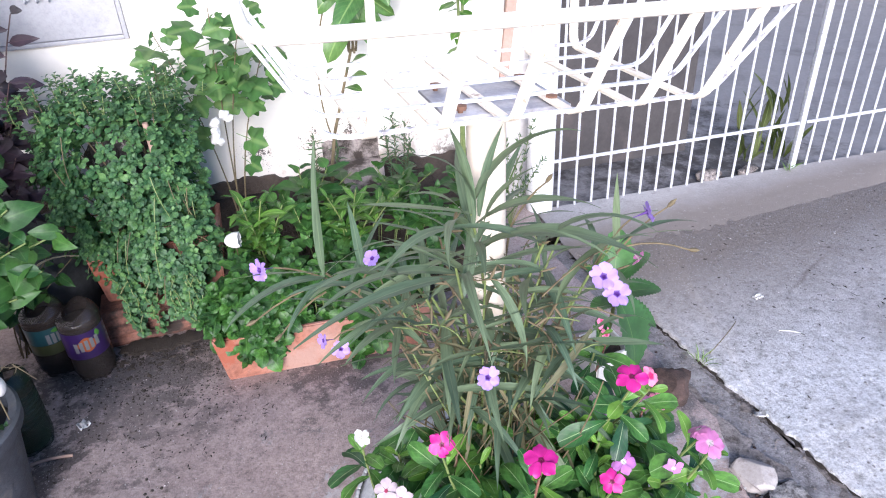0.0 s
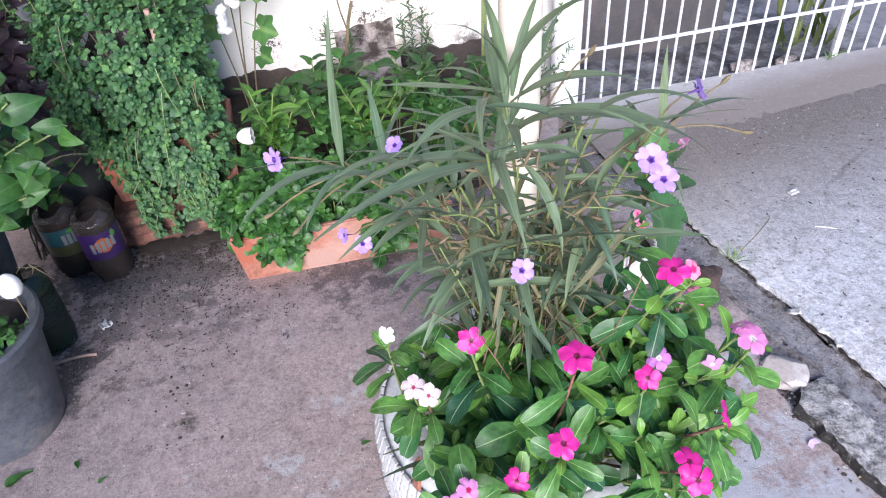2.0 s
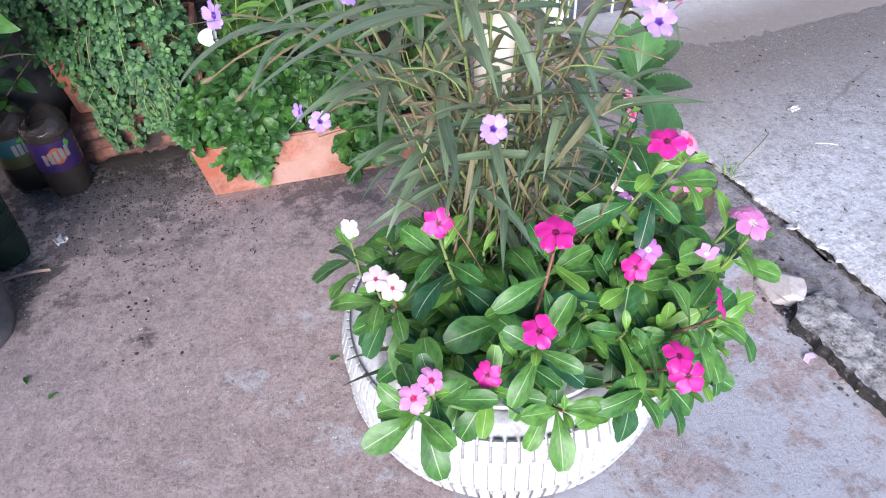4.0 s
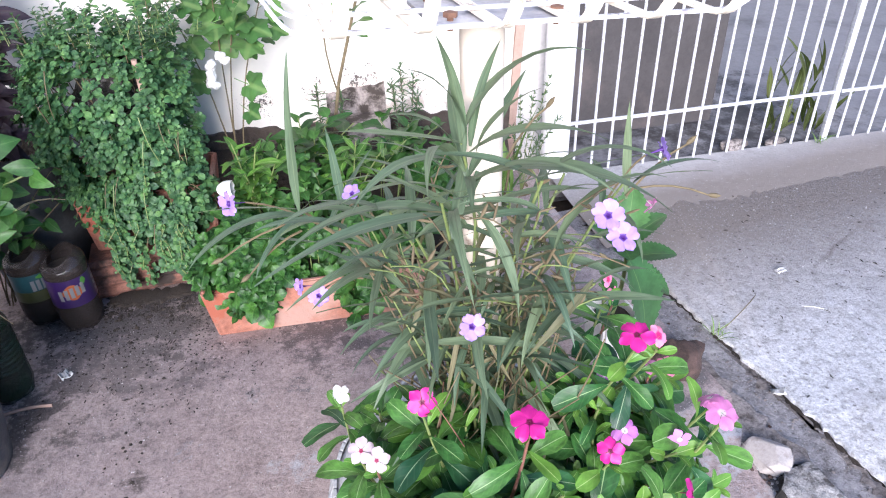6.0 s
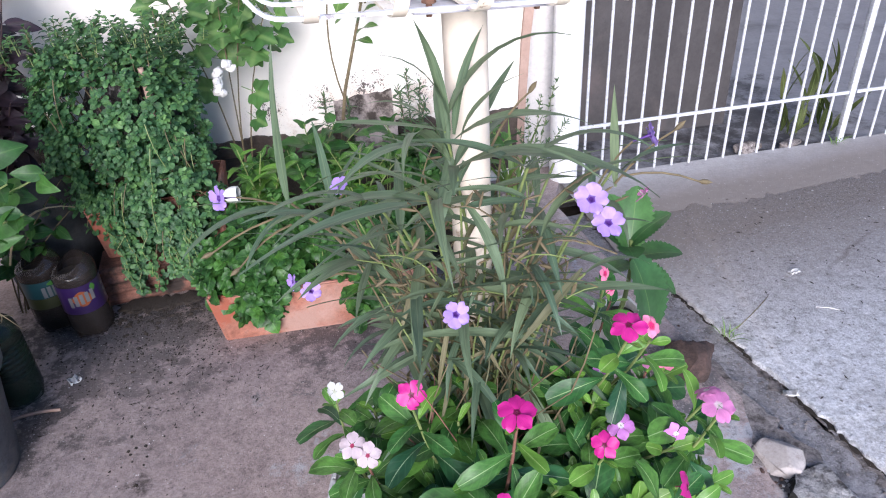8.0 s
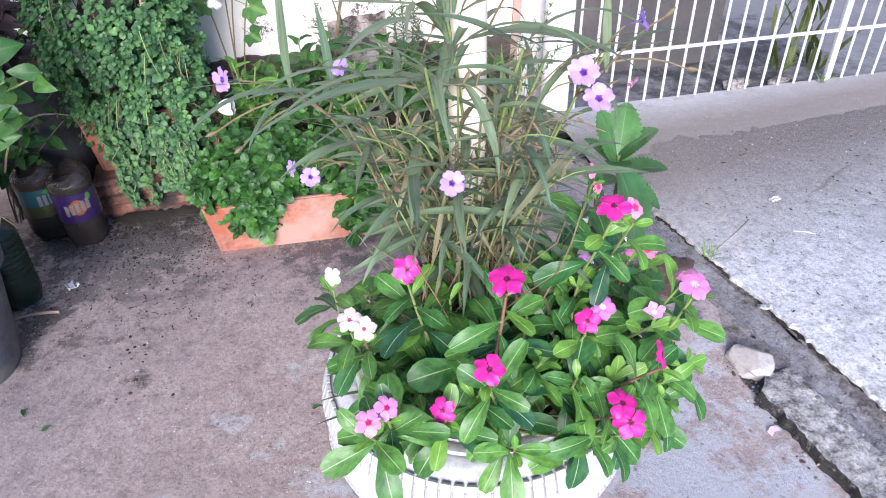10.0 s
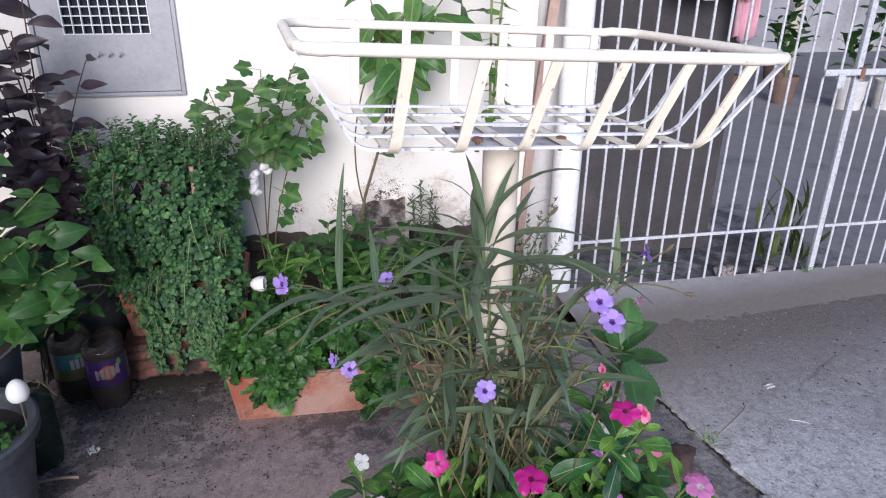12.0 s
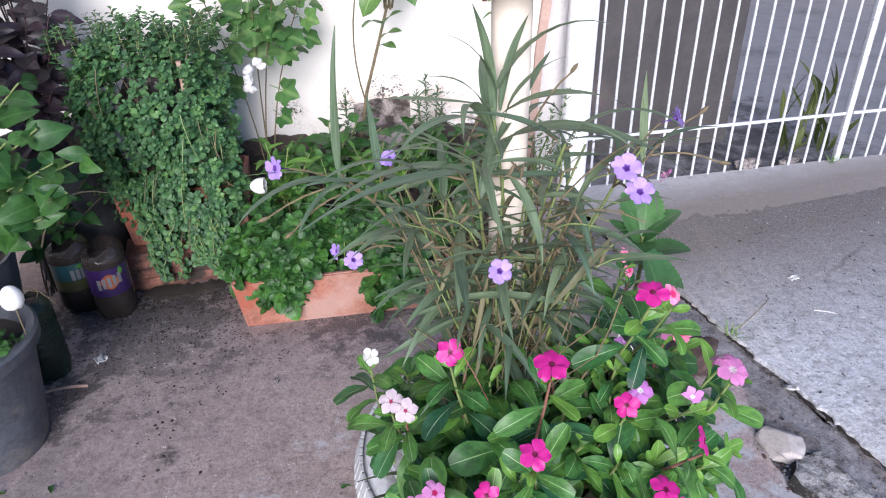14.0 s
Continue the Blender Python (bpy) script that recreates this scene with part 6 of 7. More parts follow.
leafy("purple_shrub", (-0.74, 1.86, 0.36), "low dark maroon-leaved shoots crowding beside the bush", "shrub", [(-0.70, 1.80, 0.62), (-0.62, 1.80, 0.70), (-0.64, 1.78, 0.60), (-0.78, 1.76, 0.62), (-0.82, 1.74, 0.72), (-0.60, 1.80, 0.78), (-0.72, 1.76, 0.54), (-0.66, 1.77, 0.52), (-0.74, 1.78, 0.78)], "purple", 0.1, M["stem_maroon"], 17, per=8, low=0.35, elevation=0.0, droop=0.6, r=0.0028, front=-1.2)
tall = thing("tall_pot", (-0.76, 1.93, 0), "tall black plastic pot in the dark corner", "pot")
part("body", lathe(bmesh.new(), [(0, 0), (0.13, 0), (0.16, 0.42), (0.152, 0.42), (0.12, 0.02), (0, 0.02)], 28), M["rubber"], tall)
part("soil", lathe(bmesh.new(), [(0.15, 0.38), (0, 0.39)], 20), M["soil"], tall)
rose = thing("rosemary", (0.33, 2.24, 0.17), "thin rosemary sprigs with needle leaves", "herb")
g = random.Random(12)
sp = []
for t in ((0.31, 2.22, 0.47), (0.35, 2.23, 0.43), (0.28, 2.22, 0.42), (0.36, 2.20, 0.38), (0.05, 2.2, 0.42), (0.12, 2.2, 0.40)):
    pts = arc_points((t[0] * 0.4 + 0.19, 2.24, 0.17) if t[0] > 0.2 else (t[0], 2.22, 0.17), t, (0, 0, 0.01), 10)
    stem_part(rose, pts, 0.0015, 0.001, M["stem_brown"], sides=4)
    sp += [(q, Vector((g.uniform(-0.2, 0.2), -0.2, 1))) for q in pts[3:] for _ in range(2)]
foliage("needles", rose, sp, 0.026, lance, 0.12, M["l_needle"], g, 3, flat=0.9)
fern = thing("spindly_weed", (0.70, 2.22, 0.0), "spindly pale green weed beside the drain pipe", "weed")
sp = []
for t in ((0.77, 2.18, 0.42), (0.72, 2.16, 0.38), (0.68, 2.18, 0.36), (0.80, 2.14, 0.30), (0.65, 2.14, 0.28), (0.74, 2.12, 0.25)):
    pts = arc_points((0.70, 2.22, 0.0), t, (0, 0, 0.03), 12)
    stem_part(fern, pts, 0.0016, 0.0008, M["stem_green"], sides=4)
    sp += [(q, Vector((g.uniform(-0.6, 0.6), -0.3, 0.6))) for q in pts[4:] for _ in range(2)]
foliage("leaves", fern, sp, 0.024, lance, 0.13, M["l_needle"], g, 2, flat=0.8)


def grass_clump(name, base, label, count, size, seed, up=1.0, group="", spread=0.9):
    p = thing(name, base, label, "grass", group)
    g = random.Random(seed)
    for k in range(count):
        d = rand_dir(g, up, 0.3)
        b = Vector(base) + Vector((g.uniform(-0.02, 0.02), g.uniform(-0.02, 0.02), 0))
        put_leaf("blade", g.choice(K["grass"]), p, b, b + d * size * g.uniform(0.6, 1.1), g.uniform(-0.4, 0.4))
    return p


grass_clump("grass_tuft", (0.62, 2.12, 0.0), "tall arching grass tuft by the drain pipe", 16, 0.32, 2)
grass_clump("grass_tuft", (1.063, 1.43, -0.02), "small grass tuft growing in the slab joint", 14, 0.06, 3, 0.8)
grass_clump("grass_tuft", (*at_wall(1.06, -0.03, -0.035),), "weeds at the foot of the gate post", 14, 0.06, 4, 0.5)
yp = thing("yard_shrub", (*at_wall(1.06, 0.16, -0.056),), "yellow-green strap-leaved shrub behind the gate", "shrub")
g = random.Random(14)
for k in range(34):
    b = at_wall(1.06 + g.uniform(-0.12, 0.12), 0.16 + g.uniform(-0.05, 0.05), g.choice((-0.05, -0.05, 0.06, 0.15)))
    t = b + Vector((g.uniform(-0.12, 0.12), g.uniform(-0.05, 0.05), g.uniform(0.07, 0.2)))
    put_leaf("leaf", g.choice(K["yard"]), yp, b, t, g.uniform(-0.6, 0.6))

# ---- fleshy plant in its white pot ----
pot = thing("white_pot", (0.765, 1.385, 0.0), "white square plastic pot with soil marks", "pot")
bm = bmesh.new()
rings = [[bm.verts.new((sx * r, sy * r, z)) for sx, sy in ((-1, -1), (1, -1), (1, 1), (-1, 1))] for r, z in ((0.042, 0), (0.05, 0.13), (0.044, 0.13), (0.038, 0.02))]
for a, b in zip(rings, rings[1:]):
    for k in range(4):
        bm.faces.new((a[k], a[(k + 1) % 4], b[(k + 1) % 4], b[k]))
bm.faces.new(rings[0][::-1])
bm.faces.new(rings[3])
bmesh.ops.recalc_face_normals(bm, faces=bm.faces)
bmesh.ops.bevel(bm, geom=list(bm.edges), offset=0.006, segments=2, affect="EDGES")
part("body", bm, M["white_pot"], pot, m=Matrix.Rotation(radians(15), 4, "Z"))
part("soil", lathe(bmesh.new(), [(0.045, 0.11), (0.03, 0.114), (0, 0.116)], 14), M["soil"], pot)
fl = thing("air_plant", (0.765, 1.385, 0.125), "fleshy scalloped-leaved succulent in the white pot", "succulent")
stem_part(fl, arc_points((0.765, 1.385, 0.12), (0.77, 1.37, 0.33), (0.01, 0, 0), 5), 0.006, 0.004, M["stem_green"])
for b, t, k in (((0.77, 1.37, 0.31), (0.735, 1.44, 0.41), 0), ((0.77, 1.37, 0.32), (0.855, 1.38, 0.385), 1), ((0.77, 1.36, 0.29), (0.880, 1.35, 0.30), 1), ((0.77, 1.36, 0.27), (0.865, 1.32, 0.215), 1),
                ((0.745, 1.28, 0.345), (0.785, 1.235, 0.165), 1), ((0.77, 1.36, 0.30), (0.69, 1.38, 0.37), 0), ((0.77, 1.37, 0.31), (0.80, 1.45, 0.42), 0), ((0.77, 1.36, 0.28), (0.70, 1.31, 0.29), 0), ((0.76, 1.36, 0.32), (0.745, 1.27, 0.35), 0)):
    put_leaf("leaf", K["fleshy"][k], fl, b, t)

# ---- bucket, bottles and eggshells ----
pail = thing("black_bucket", (-0.695, 1.17, 0), "scuffed black plastic bucket used as a flower pot", "bucket")
part("body", lathe(bmesh.new(), [(0, 0), (0.112, 0), (0.12, 0.006), (0.158, 0.262), (0.152, 0.262), (0.112, 0.012), (0, 0.012)], 40), M["bucket"], pail)
part("rim", lathe(bmesh.new(), [(0.157, 0.248), (0.170, 0.250), (0.172, 0.275), (0.166, 0.280), (0.150, 0.278), (0.150, 0.262)], 40), M["bucket"], pail)
part("soil", lathe(bmesh.new(), [(0.148, 0.235), (0.08, 0.245), (0, 0.245)], 24), M["soil"], pail, "dark soil")
leafy("leafy_shrub", (-0.85, 1.45, 0.26), "big-leaved green shrub overhanging the bottles", "shrub", [(-0.52, 1.44, 0.62), (-0.44, 1.46, 0.55), (-0.48, 1.40, 0.49), (-0.58, 1.42, 0.60), (-0.54, 1.38, 0.44), (-0.64, 1.45, 0.78), (-0.56, 1.50, 0.70), (-0.62, 1.36, 0.54), (-0.68, 1.50, 0.86), (-0.50, 1.42, 0.55), (-0.60, 1.38, 0.48), (-0.80, 1.62, 1.04), (-0.78, 1.58, 0.94), (-0.72, 1.55, 0.90), (-0.74, 1.46, 0.72), (-0.78, 1.50, 0.62), (-0.72, 1.43, 0.60), (-0.70, 1.40, 0.66)], "big", 0.095, M["stem_green"], 15, per=9, low=0.66, elevation=-0.05, droop=0.9, r=0.004, front=-1.1)
low = thing("small_seedling", (-0.60, 1.14, 0.24), "small bright seedling inside the black bucket", "seedling")
g = random.Random(16)
foliage("leaves", low, shell(g, 26, (-0.59, 1.14, 0.285), (0.06, 0.06, 0.035)), 0.026, ovate, 0.35, M["l_mint"], g, 3)


def egg(at, size, label, cut=12, lean=0.0):
    """An eggshell on a stick, broken off at one end; cut is where the break runs, of fourteen rings."""
    def ring(k, q):
        a = math.pi * k / 14
        return 0.39 * q * math.sin(a) * (1 - 0.12 * math.cos(a)), 0.5 - 0.5 * q * math.cos(a)
    prof = [(0, 0)] + [ring(k, 1.0) for k in range(1, cut)] + [ring(k, 0.95) for k in range(cut - 1, 0, -1)] + [(0, 0.025)]
    s = thing("eggshell", at, label, "eggshell", "eggshells on sticks")
    bm = lathe(bmesh.new(), prof, 24)
    lip = max(v.co.z for v in bm.verts)
    for v in bm.verts:                        # a ragged break
        if v.co.z > lip - 0.06:
            v.co.z += 0.07 * noise.noise(Vector((v.co.x * 9, v.co.y * 9, cut)))
    part("shell", bm, M["egg"], s, m=Matrix.Translation((0, 0, size * 0.5)) @ Matrix.Rotation(lean, 4, "Y") @ Matrix.Rotation(radians(180), 4, "Y") @ Matrix.Translation((0, 0, -size * 0.5)) @ Matrix.Scale(size, 4))
    part("stick", lathe(bmesh.new(), [(0, -0.09), (0.0013, -0.09), (0.0013, 0.012), (0, 0.012)], 6), M["stem_brown"], s)


egg((-0.538, 1.188, 0.340), 0.054, "whole white eggshell stuck on a stick in the bucket")
egg((-0.151, 1.725, 0.310), 0.056, "broken white eggshell lying open on a stick in the trough", 10, -1.6)


def bottle(at, rz, tint, label, bands, tall=0.27, tilt=0.0):
    b = thing("plastic_bottle", at, label, "bottle", "old soda bottles", rz=rz)
    b.scale = (1.04, 1.04, 1.0)
    prof = [(0, 0.012), (0.022, 0.004), (0.036, 0.0), (0.046, 0.006), (0.0525, 0.03), (0.053, 0.075), (0.0515, 0.08), (0.0515, 0.17), (0.053, 0.175), (0.0535, 0.187), (0.0525, 0.198), (0.050, 0.208), (0.046, 0.217), (0.040, 0.226), (0.034, 0.232), (0.0335, 0.2325), (0.039, 0.2245), (0.045, 0.2155), (0.049, 0.2065), (0.0512, 0.197)]
    cut = math.radians(205)
    bm = lathe(bmesh.new(), prof, 36, None, lambda a, z: 1 + (0.06 * math.cos(a * 5) if z < 0.03 else 0.004 * math.sin(a * 3) + (0.05 * noise.noise(Vector((math.cos(a) * 1.6 + rz, math.sin(a) * 1.6, z * 22))) if z > 0.176 else 0)))
    for v in bm.verts:                        # hacked off on a slant, the cut edge buckled
        if v.co.z > 0.19:
            v.co.z -= (v.co.z - 0.19) * (0.42 + 0.42 * math.cos(math.atan2(v.co.y, v.co.x) - cut)) + 0.004 * noise.noise(v.co * 40)
    part("body", bm, tint, b)
    part("soil", lathe(bmesh.new(), [(0, 0.01), (0.04, 0.008), (0.049, 0.03), (0.0495, 0.176), (0.03, 0.183), (0, 0.18)], 24), M["soil"], b, "dark soil filling the bottle")
    for z0, z1, mat in bands:
        part("label", lathe(bmesh.new(), [(0.0516, z0), (0.0524, z0), (0.0524, z1), (0.0516, z1)], 32), mat, b, "printed label band")
    return b


def plastic(name, colour, rough=0.2):
    m, nt, p = nodes_of(name)
    pos = nt.nodes.new("ShaderNodeTexCoord").outputs["Object"]
    col = ramp(nt, noise_tex(nt, pos, 14), [(0.35, colour), (0.7, tuple(c * 1.5 for c in colour))])
    nt.links.new(col, p.inputs["Base Color"])
    p.inputs["Roughness"].default_value = rough
    p.inputs["Coat Weight"].default_value = 0.4
    bump(nt, p, noise_tex(nt, pos, 40), 0.15, 0.002)
    return m


def clear_plastic(name, tint):
    """Thin clear plastic gone dull: mostly see-through, with a dirty film in patches and sharp gloss."""
    m, nt, p = nodes_of(name)
    pos = nt.nodes.new("ShaderNodeTexCoord").outputs["Object"]
    film = noise_tex(nt, pos, 18, 7, 0.7)
    nt.links.new(ramp(nt, film, [(0.35, tint), (0.7, tuple(c * 2.2 for c in tint))]), p.inputs["Base Color"])
    nt.links.new(ramp(nt, film, [(0.35, (0.38,) * 3), (0.72, (0.85,) * 3)]), p.inputs["Alpha"])
    p.inputs["Roughness"].default_value = 0.2
    bump(nt, p, noise_tex(nt, pos, 34), 0.35, 0.004)
    return m


# tints and prints darkened: the shade under the leaves is in their colour
M["bottle_dark"] = clear_plastic("dirty_clear_plastic", (0.022, 0.018, 0.017))
M["bottle_green"] = clear_plastic("green_plastic", (0.012, 0.024, 0.015))
M["purple_label"] = plastic("shaded_purple_print", (0.019, 0.007, 0.05), 0.4)
M["yellow_label"] = plastic("shaded_yellow_print", (0.036, 0.04, 0.015), 0.4)
M["blue_label"] = plastic("shaded_blue_print", (0.012, 0.042, 0.05), 0.4)
M["ink_white"] = plastic("shaded_white_print", (0.115, 0.115, 0.12), 0.4)
M["ink_orange"] = plastic("shaded_orange_print", (0.2, 0.05, 0.012), 0.4)
M["ink_green"] = plastic("shaded_leaf_green_print", (0.045, 0.14, 0.02), 0.4)


def wrap_patch(parent, a0, a1, z0, z1, material, r=0.0528, slant=0.0, ends=0.0):
    """A printed shape on the label, following the bottle's curve."""
    bm = bmesh.new()
    n = 10
    cols = []
    for k in range(n + 1):
        t = k / n
        a = a0 + (a1 - a0) * t
        h = (z1 - z0) / 2 * (1 if not ends else max(0.05, math.sin(math.pi * (0.06 + 0.88 * t))) ** ends)
        zc = (z0 + z1) / 2 + slant * (t - 0.5)
        cols.append([bm.verts.new((q * math.sin(a), -q * math.cos(a), z)) for q, z in ((r - 0.001, zc - h), (r, zc - h), (r, zc + h), (r - 0.001, zc + h))])
    for a, b in zip(cols, cols[1:]):
        for k in range(3):
            bm.faces.new((a[k], b[k], b[k + 1], a[k + 1]))
    part("print", bm, material, parent)


b1 = bottle((-0.585, 1.665, 0), 32, M["bottle_dark"], "dark two-litre soda bottle with a purple label", [(0.083, 0.165, M["purple_label"])])
wrap_patch(b1, -0.55, 0.35, 0.105, 0.15, M["ink_orange"], 0.0527, 0.0, 1.0)
for k in range(5):
    wrap_patch(b1, -0.72 + 0.25 * k, -0.55 + 0.25 * k, 0.106 + 0.003 * k, 0.136 + 0.003 * k, M["ink_white"], 0.0532)
wrap_patch(b1, 0.36, 0.62, 0.142, 0.162, M["ink_green"], 0.0531, 0.0, 1.0)
for z in (0.100, 0.118, 0.136):
    wrap_patch(b1, 1.05, 1.22, z, z + 0.009, M["ink_white"], 0.0529)
b2 = bottle((-0.69, 1.70, 0), 40, M["bottle_dark"], "dark soda bottle with a faded blue and yellow label", [(0.083, 0.115, M["yellow_label"]), (0.116, 0.165, M["blue_label"])])
for k in range(4):
    wrap_patch(b2, -0.4 + 0.24 * k, -0.23 + 0.24 * k, 0.118, 0.148, M["ink_white"], 0.0532)
wrap_patch(b2, -0.1, 0.4, 0.150, 0.162, M["ink_green"], 0.0531, 0.0, 1.0)
b3 = bottle((-0.665, 1.405, 0), 0, M["bottle_green"], "dirty green plastic bottle beside the bucket", [], 0.25)
for k in range(7):
    part("ridge", lathe(bmesh.new(), [(0.0515, 0.084 + 0.013 * k), (0.0532, 0.087 + 0.013 * k), (0.0532, 0.089 + 0.013 * k), (0.0515, 0.092 + 0.013 * k)], 28), M["bottle_green"], b3)
dry = thing("dry_twigs", (-0.65, 1.40, 0.24), "tangle of dry straw-coloured twigs over the bottle", "twigs")
g = random.Random(18)
for k in range(9):
    a = Vector((-0.65 + g.uniform(-0.04, 0.04), 1.40 + g.uniform(-0.04, 0.04), 0.22))
    b = a + Vector((g.uniform(-0.05, 0.09), g.uniform(-0.08, 0.02), g.uniform(-0.02, 0.07)))
    stem_part(dry, arc_points(a, b, (g.uniform(-0.02, 0.02), 0, g.uniform(-0.01, 0.03)), 5), 0.0013, 0.0008, M["dry"], "twig", 4)
bigpot = thing("dark_pot", (-0.87, 1.46, 0), "large dark plastic pot half hidden behind the bottles", "pot")
part("body", lathe(bmesh.new(), [(0, 0), (0.13, 0), (0.17, 0.30), (0.162, 0.30), (0.12, 0.02), (0, 0.02)], 28), M["bucket"], bigpot)
part("soil", lathe(bmesh.new(), [(0.158, 0.27), (0, 0.28)], 20), M["soil"], bigpot)


leafy("shade_creeper", (-0.80, 1.74, 0.02), "straggling dark-leaved creeper behind the bottles", "plant", [(-0.64, 1.72, 0.33), (-0.70, 1.70, 0.40), (-0.58, 1.76, 0.40), (-0.66, 1.74, 0.50), (-0.76, 1.68, 0.34), (-0.60, 1.78, 0.30)], "big", 0.055, M["stem_brown"], 41, per=9, low=0.4, elevation=-0.2, droop=0.6, r=0.0022, front=-1.4)
solid("twig", sweep(bmesh.new(), arc_points((-0.73, 1.66, 0.22), (-0.55, 1.72, 0.34), (0.0, -0.03, 0.07), 8), [0.0028] * 6 + [0.002, 0.0016, 0.001], 5), M["dry"], None, "thin bare twig arching over the bottles", "twig")


# ---- stones, kerb pieces and litter on the floor ----
def lump(name, at, size, material, label, category, seed, rz=0.0, sub=3, rough=0.35, flat=1.0, group=""):
    bm = bmesh.new()
    bmesh.ops.create_icosphere(bm, subdivisions=sub, radius=1)
    o = Vector((seed * 3.1, seed, 0))
    for v in bm.verts:
        d = v.co.copy()
        k = 1 + rough * noise.noise(d * 1.3 + o) + rough * 0.4 * noise.noise(d * 4 + o)
        c = Vector((round(d.x * 2.2) / 2.2, round(d.y * 2.2) / 2.2, round(d.z * 2.2) / 2.2)) * 0.35 + d * 0.65
        v.co = Vector((c.x * size[0], c.y * size[1], c.z * size[2])) * k
    for v in bm.verts:
        v.co.z = max(v.co.z, -size[2] * 0.75)
    return solid(name, bm, material, Matrix.Translation((at[0], at[1], at[2] + size[2] * 0.7)) @ Matrix.Rotation(rz, 4, "Z"), label, category, group)


bm = bmesh.new()
q = random.Random(8)
for k in range(11):
    a = 2 * math.pi * k / 11 + q.uniform(-0.2, 0.2)
    r = q.uniform(0.85, 1.12)
    bm.verts.new((0.041 * r * math.cos(a), 0.056 * r * math.sin(a), -0.012))
    bm.verts.new((0.037 * r * math.cos(a + 0.2), 0.050 * r * math.sin(a + 0.2), q.uniform(0.004, 0.02)))
bm.verts.new((0.008, 0.0, 0.027))
bmesh.ops.convex_hull(bm, input=bm.verts)
for v in [v for v in bm.verts if not v.link_faces]:
    bm.verts.remove(v)
bmesh.ops.bevel(bm, geom=list(bm.edges), offset=0.0018, segments=1, affect="EDGES")
solid("stone", bm, M["rock"], pose(0.998, 1.026, 0.012, 0, 0, 25), "pale broken stone beside the gutter", "stone", smooth=False)
lump("stone", (0.905, 1.30, 0.0), (0.058, 0.052, 0.05), M["red_rock"], "dark reddish stone at the foot of the planter", "stone", 2, 0.2)
kerb = thing("kerb", (0, 0, 0), "broken concrete kerb piece with a ragged dark edge", "kerb")
top_bm, edge_bm = bmesh.new(), bmesh.new()
tops, edges = [], []
for k in range(260):
    s = 0.03 - 1.63 * k / 259
    bite = noise.noise(Vector((s * 16, 0, 2))) * 0.012 + noise.noise(Vector((s * 55, 0, 2))) * 0.008
    end = min(1.0, (0.03 - s) / 0.05 + 0.25)
    row = []
    for j in range(18):
        f = j / 17
        off = -0.094 - (0.118 + bite) * f * (0.6 + 0.4 * end)
        h = 0.027 * min(1, f * 5 + 0.1) * (0.55 + 0.45 * end) + noise.noise(Vector((s * 22, off * 22, 1))) * 0.005 + noise.noise(Vector((s * 60, off * 60, 1))) * 0.004 + noise.noise(Vector((s * 140, off * 140, 1))) * 0.003
        row.append((*joint(s, off), h if j else -0.012))
    tops.append([top_bm.verts.new(p) for p in row])
    z = row[-1][2]
    off = -0.094 - (0.118 + bite) * (0.6 + 0.4 * end)
    edges.append([edge_bm.verts.new((*joint(s, off - d - noise.noise(Vector((s * 60, d * 90, 7))) * 0.008 * (d > 0)), zz)) for d, zz in ((-0.001, z), (0.002, z * 0.6), (0.004, 0.011), (0.009, 0.001))])
for bm, rows in ((top_bm, tops), (edge_bm, edges)):
    for p, q in zip(rows, rows[1:]):
        for j in range(len(p) - 1):
            bm.faces.new((p[j], q[j], q[j + 1], p[j + 1]))
    bmesh.ops.recalc_face_normals(bm, faces=bm.faces)
part("top", top_bm, M["rubble"], kerb)
part("broken_edge", edge_bm, M["moss_shade"], kerb, "crumbling black broken edge")
# black strip: dirt in the joint plus the slab edge's shadow as colour
solid("joint_dirt", drained(sheet([joint(-2.0, -0.006), joint(-2.0, 0.006), joint(1.1, 0.006), joint(1.1, -0.006)], -0.0055, 0.02, seed=17, edge=0.013, rough=0.003, step=0.008)), M["soil"], None, "black strip for the dirt and the edge shadow in the slab joint", "dirt", kind="structure")
solid("joint_fringe", drained(sheet([joint(-1.6, -0.034), joint(-1.6, 0.002), joint(0.5, 0.002), joint(0.5, -0.016), joint(0.1, -0.022)], -0.0068, 0.02, seed=19, edge=0.024, rough=0.003, step=0.010)), M["gritty"], None, "grey grit washed along the slab joint", "dirt", kind="structure")
solid("soil_strip", drained(sheet([joint(0.02, -0.1), joint(0.08, -0.22), joint(0.4, -0.30), joint(0.7, -0.22), joint(0.75, -0.11)], 0.006, 0.02, seed=23, edge=0.02, rough=0.006, step=0.02)), M["gritty"], None, "strip of brown earth and grit beside the gutter", "earth", kind="structure")
lump("gate_stone", (*at_wall(0.71, 0.03, -0.045),), (0.055, 0.03, 0.026), M["gritty"], "pinkish flat stone at the foot of the gate", "stone", 6, 0.1)
lump("gate_stone", (*at_wall(0.90, 0.03, -0.045),), (0.05, 0.025, 0.014), M["gritty"], "pale stone at the foot of the gate", "stone", 7, 0.4)
g = random.Random(44)


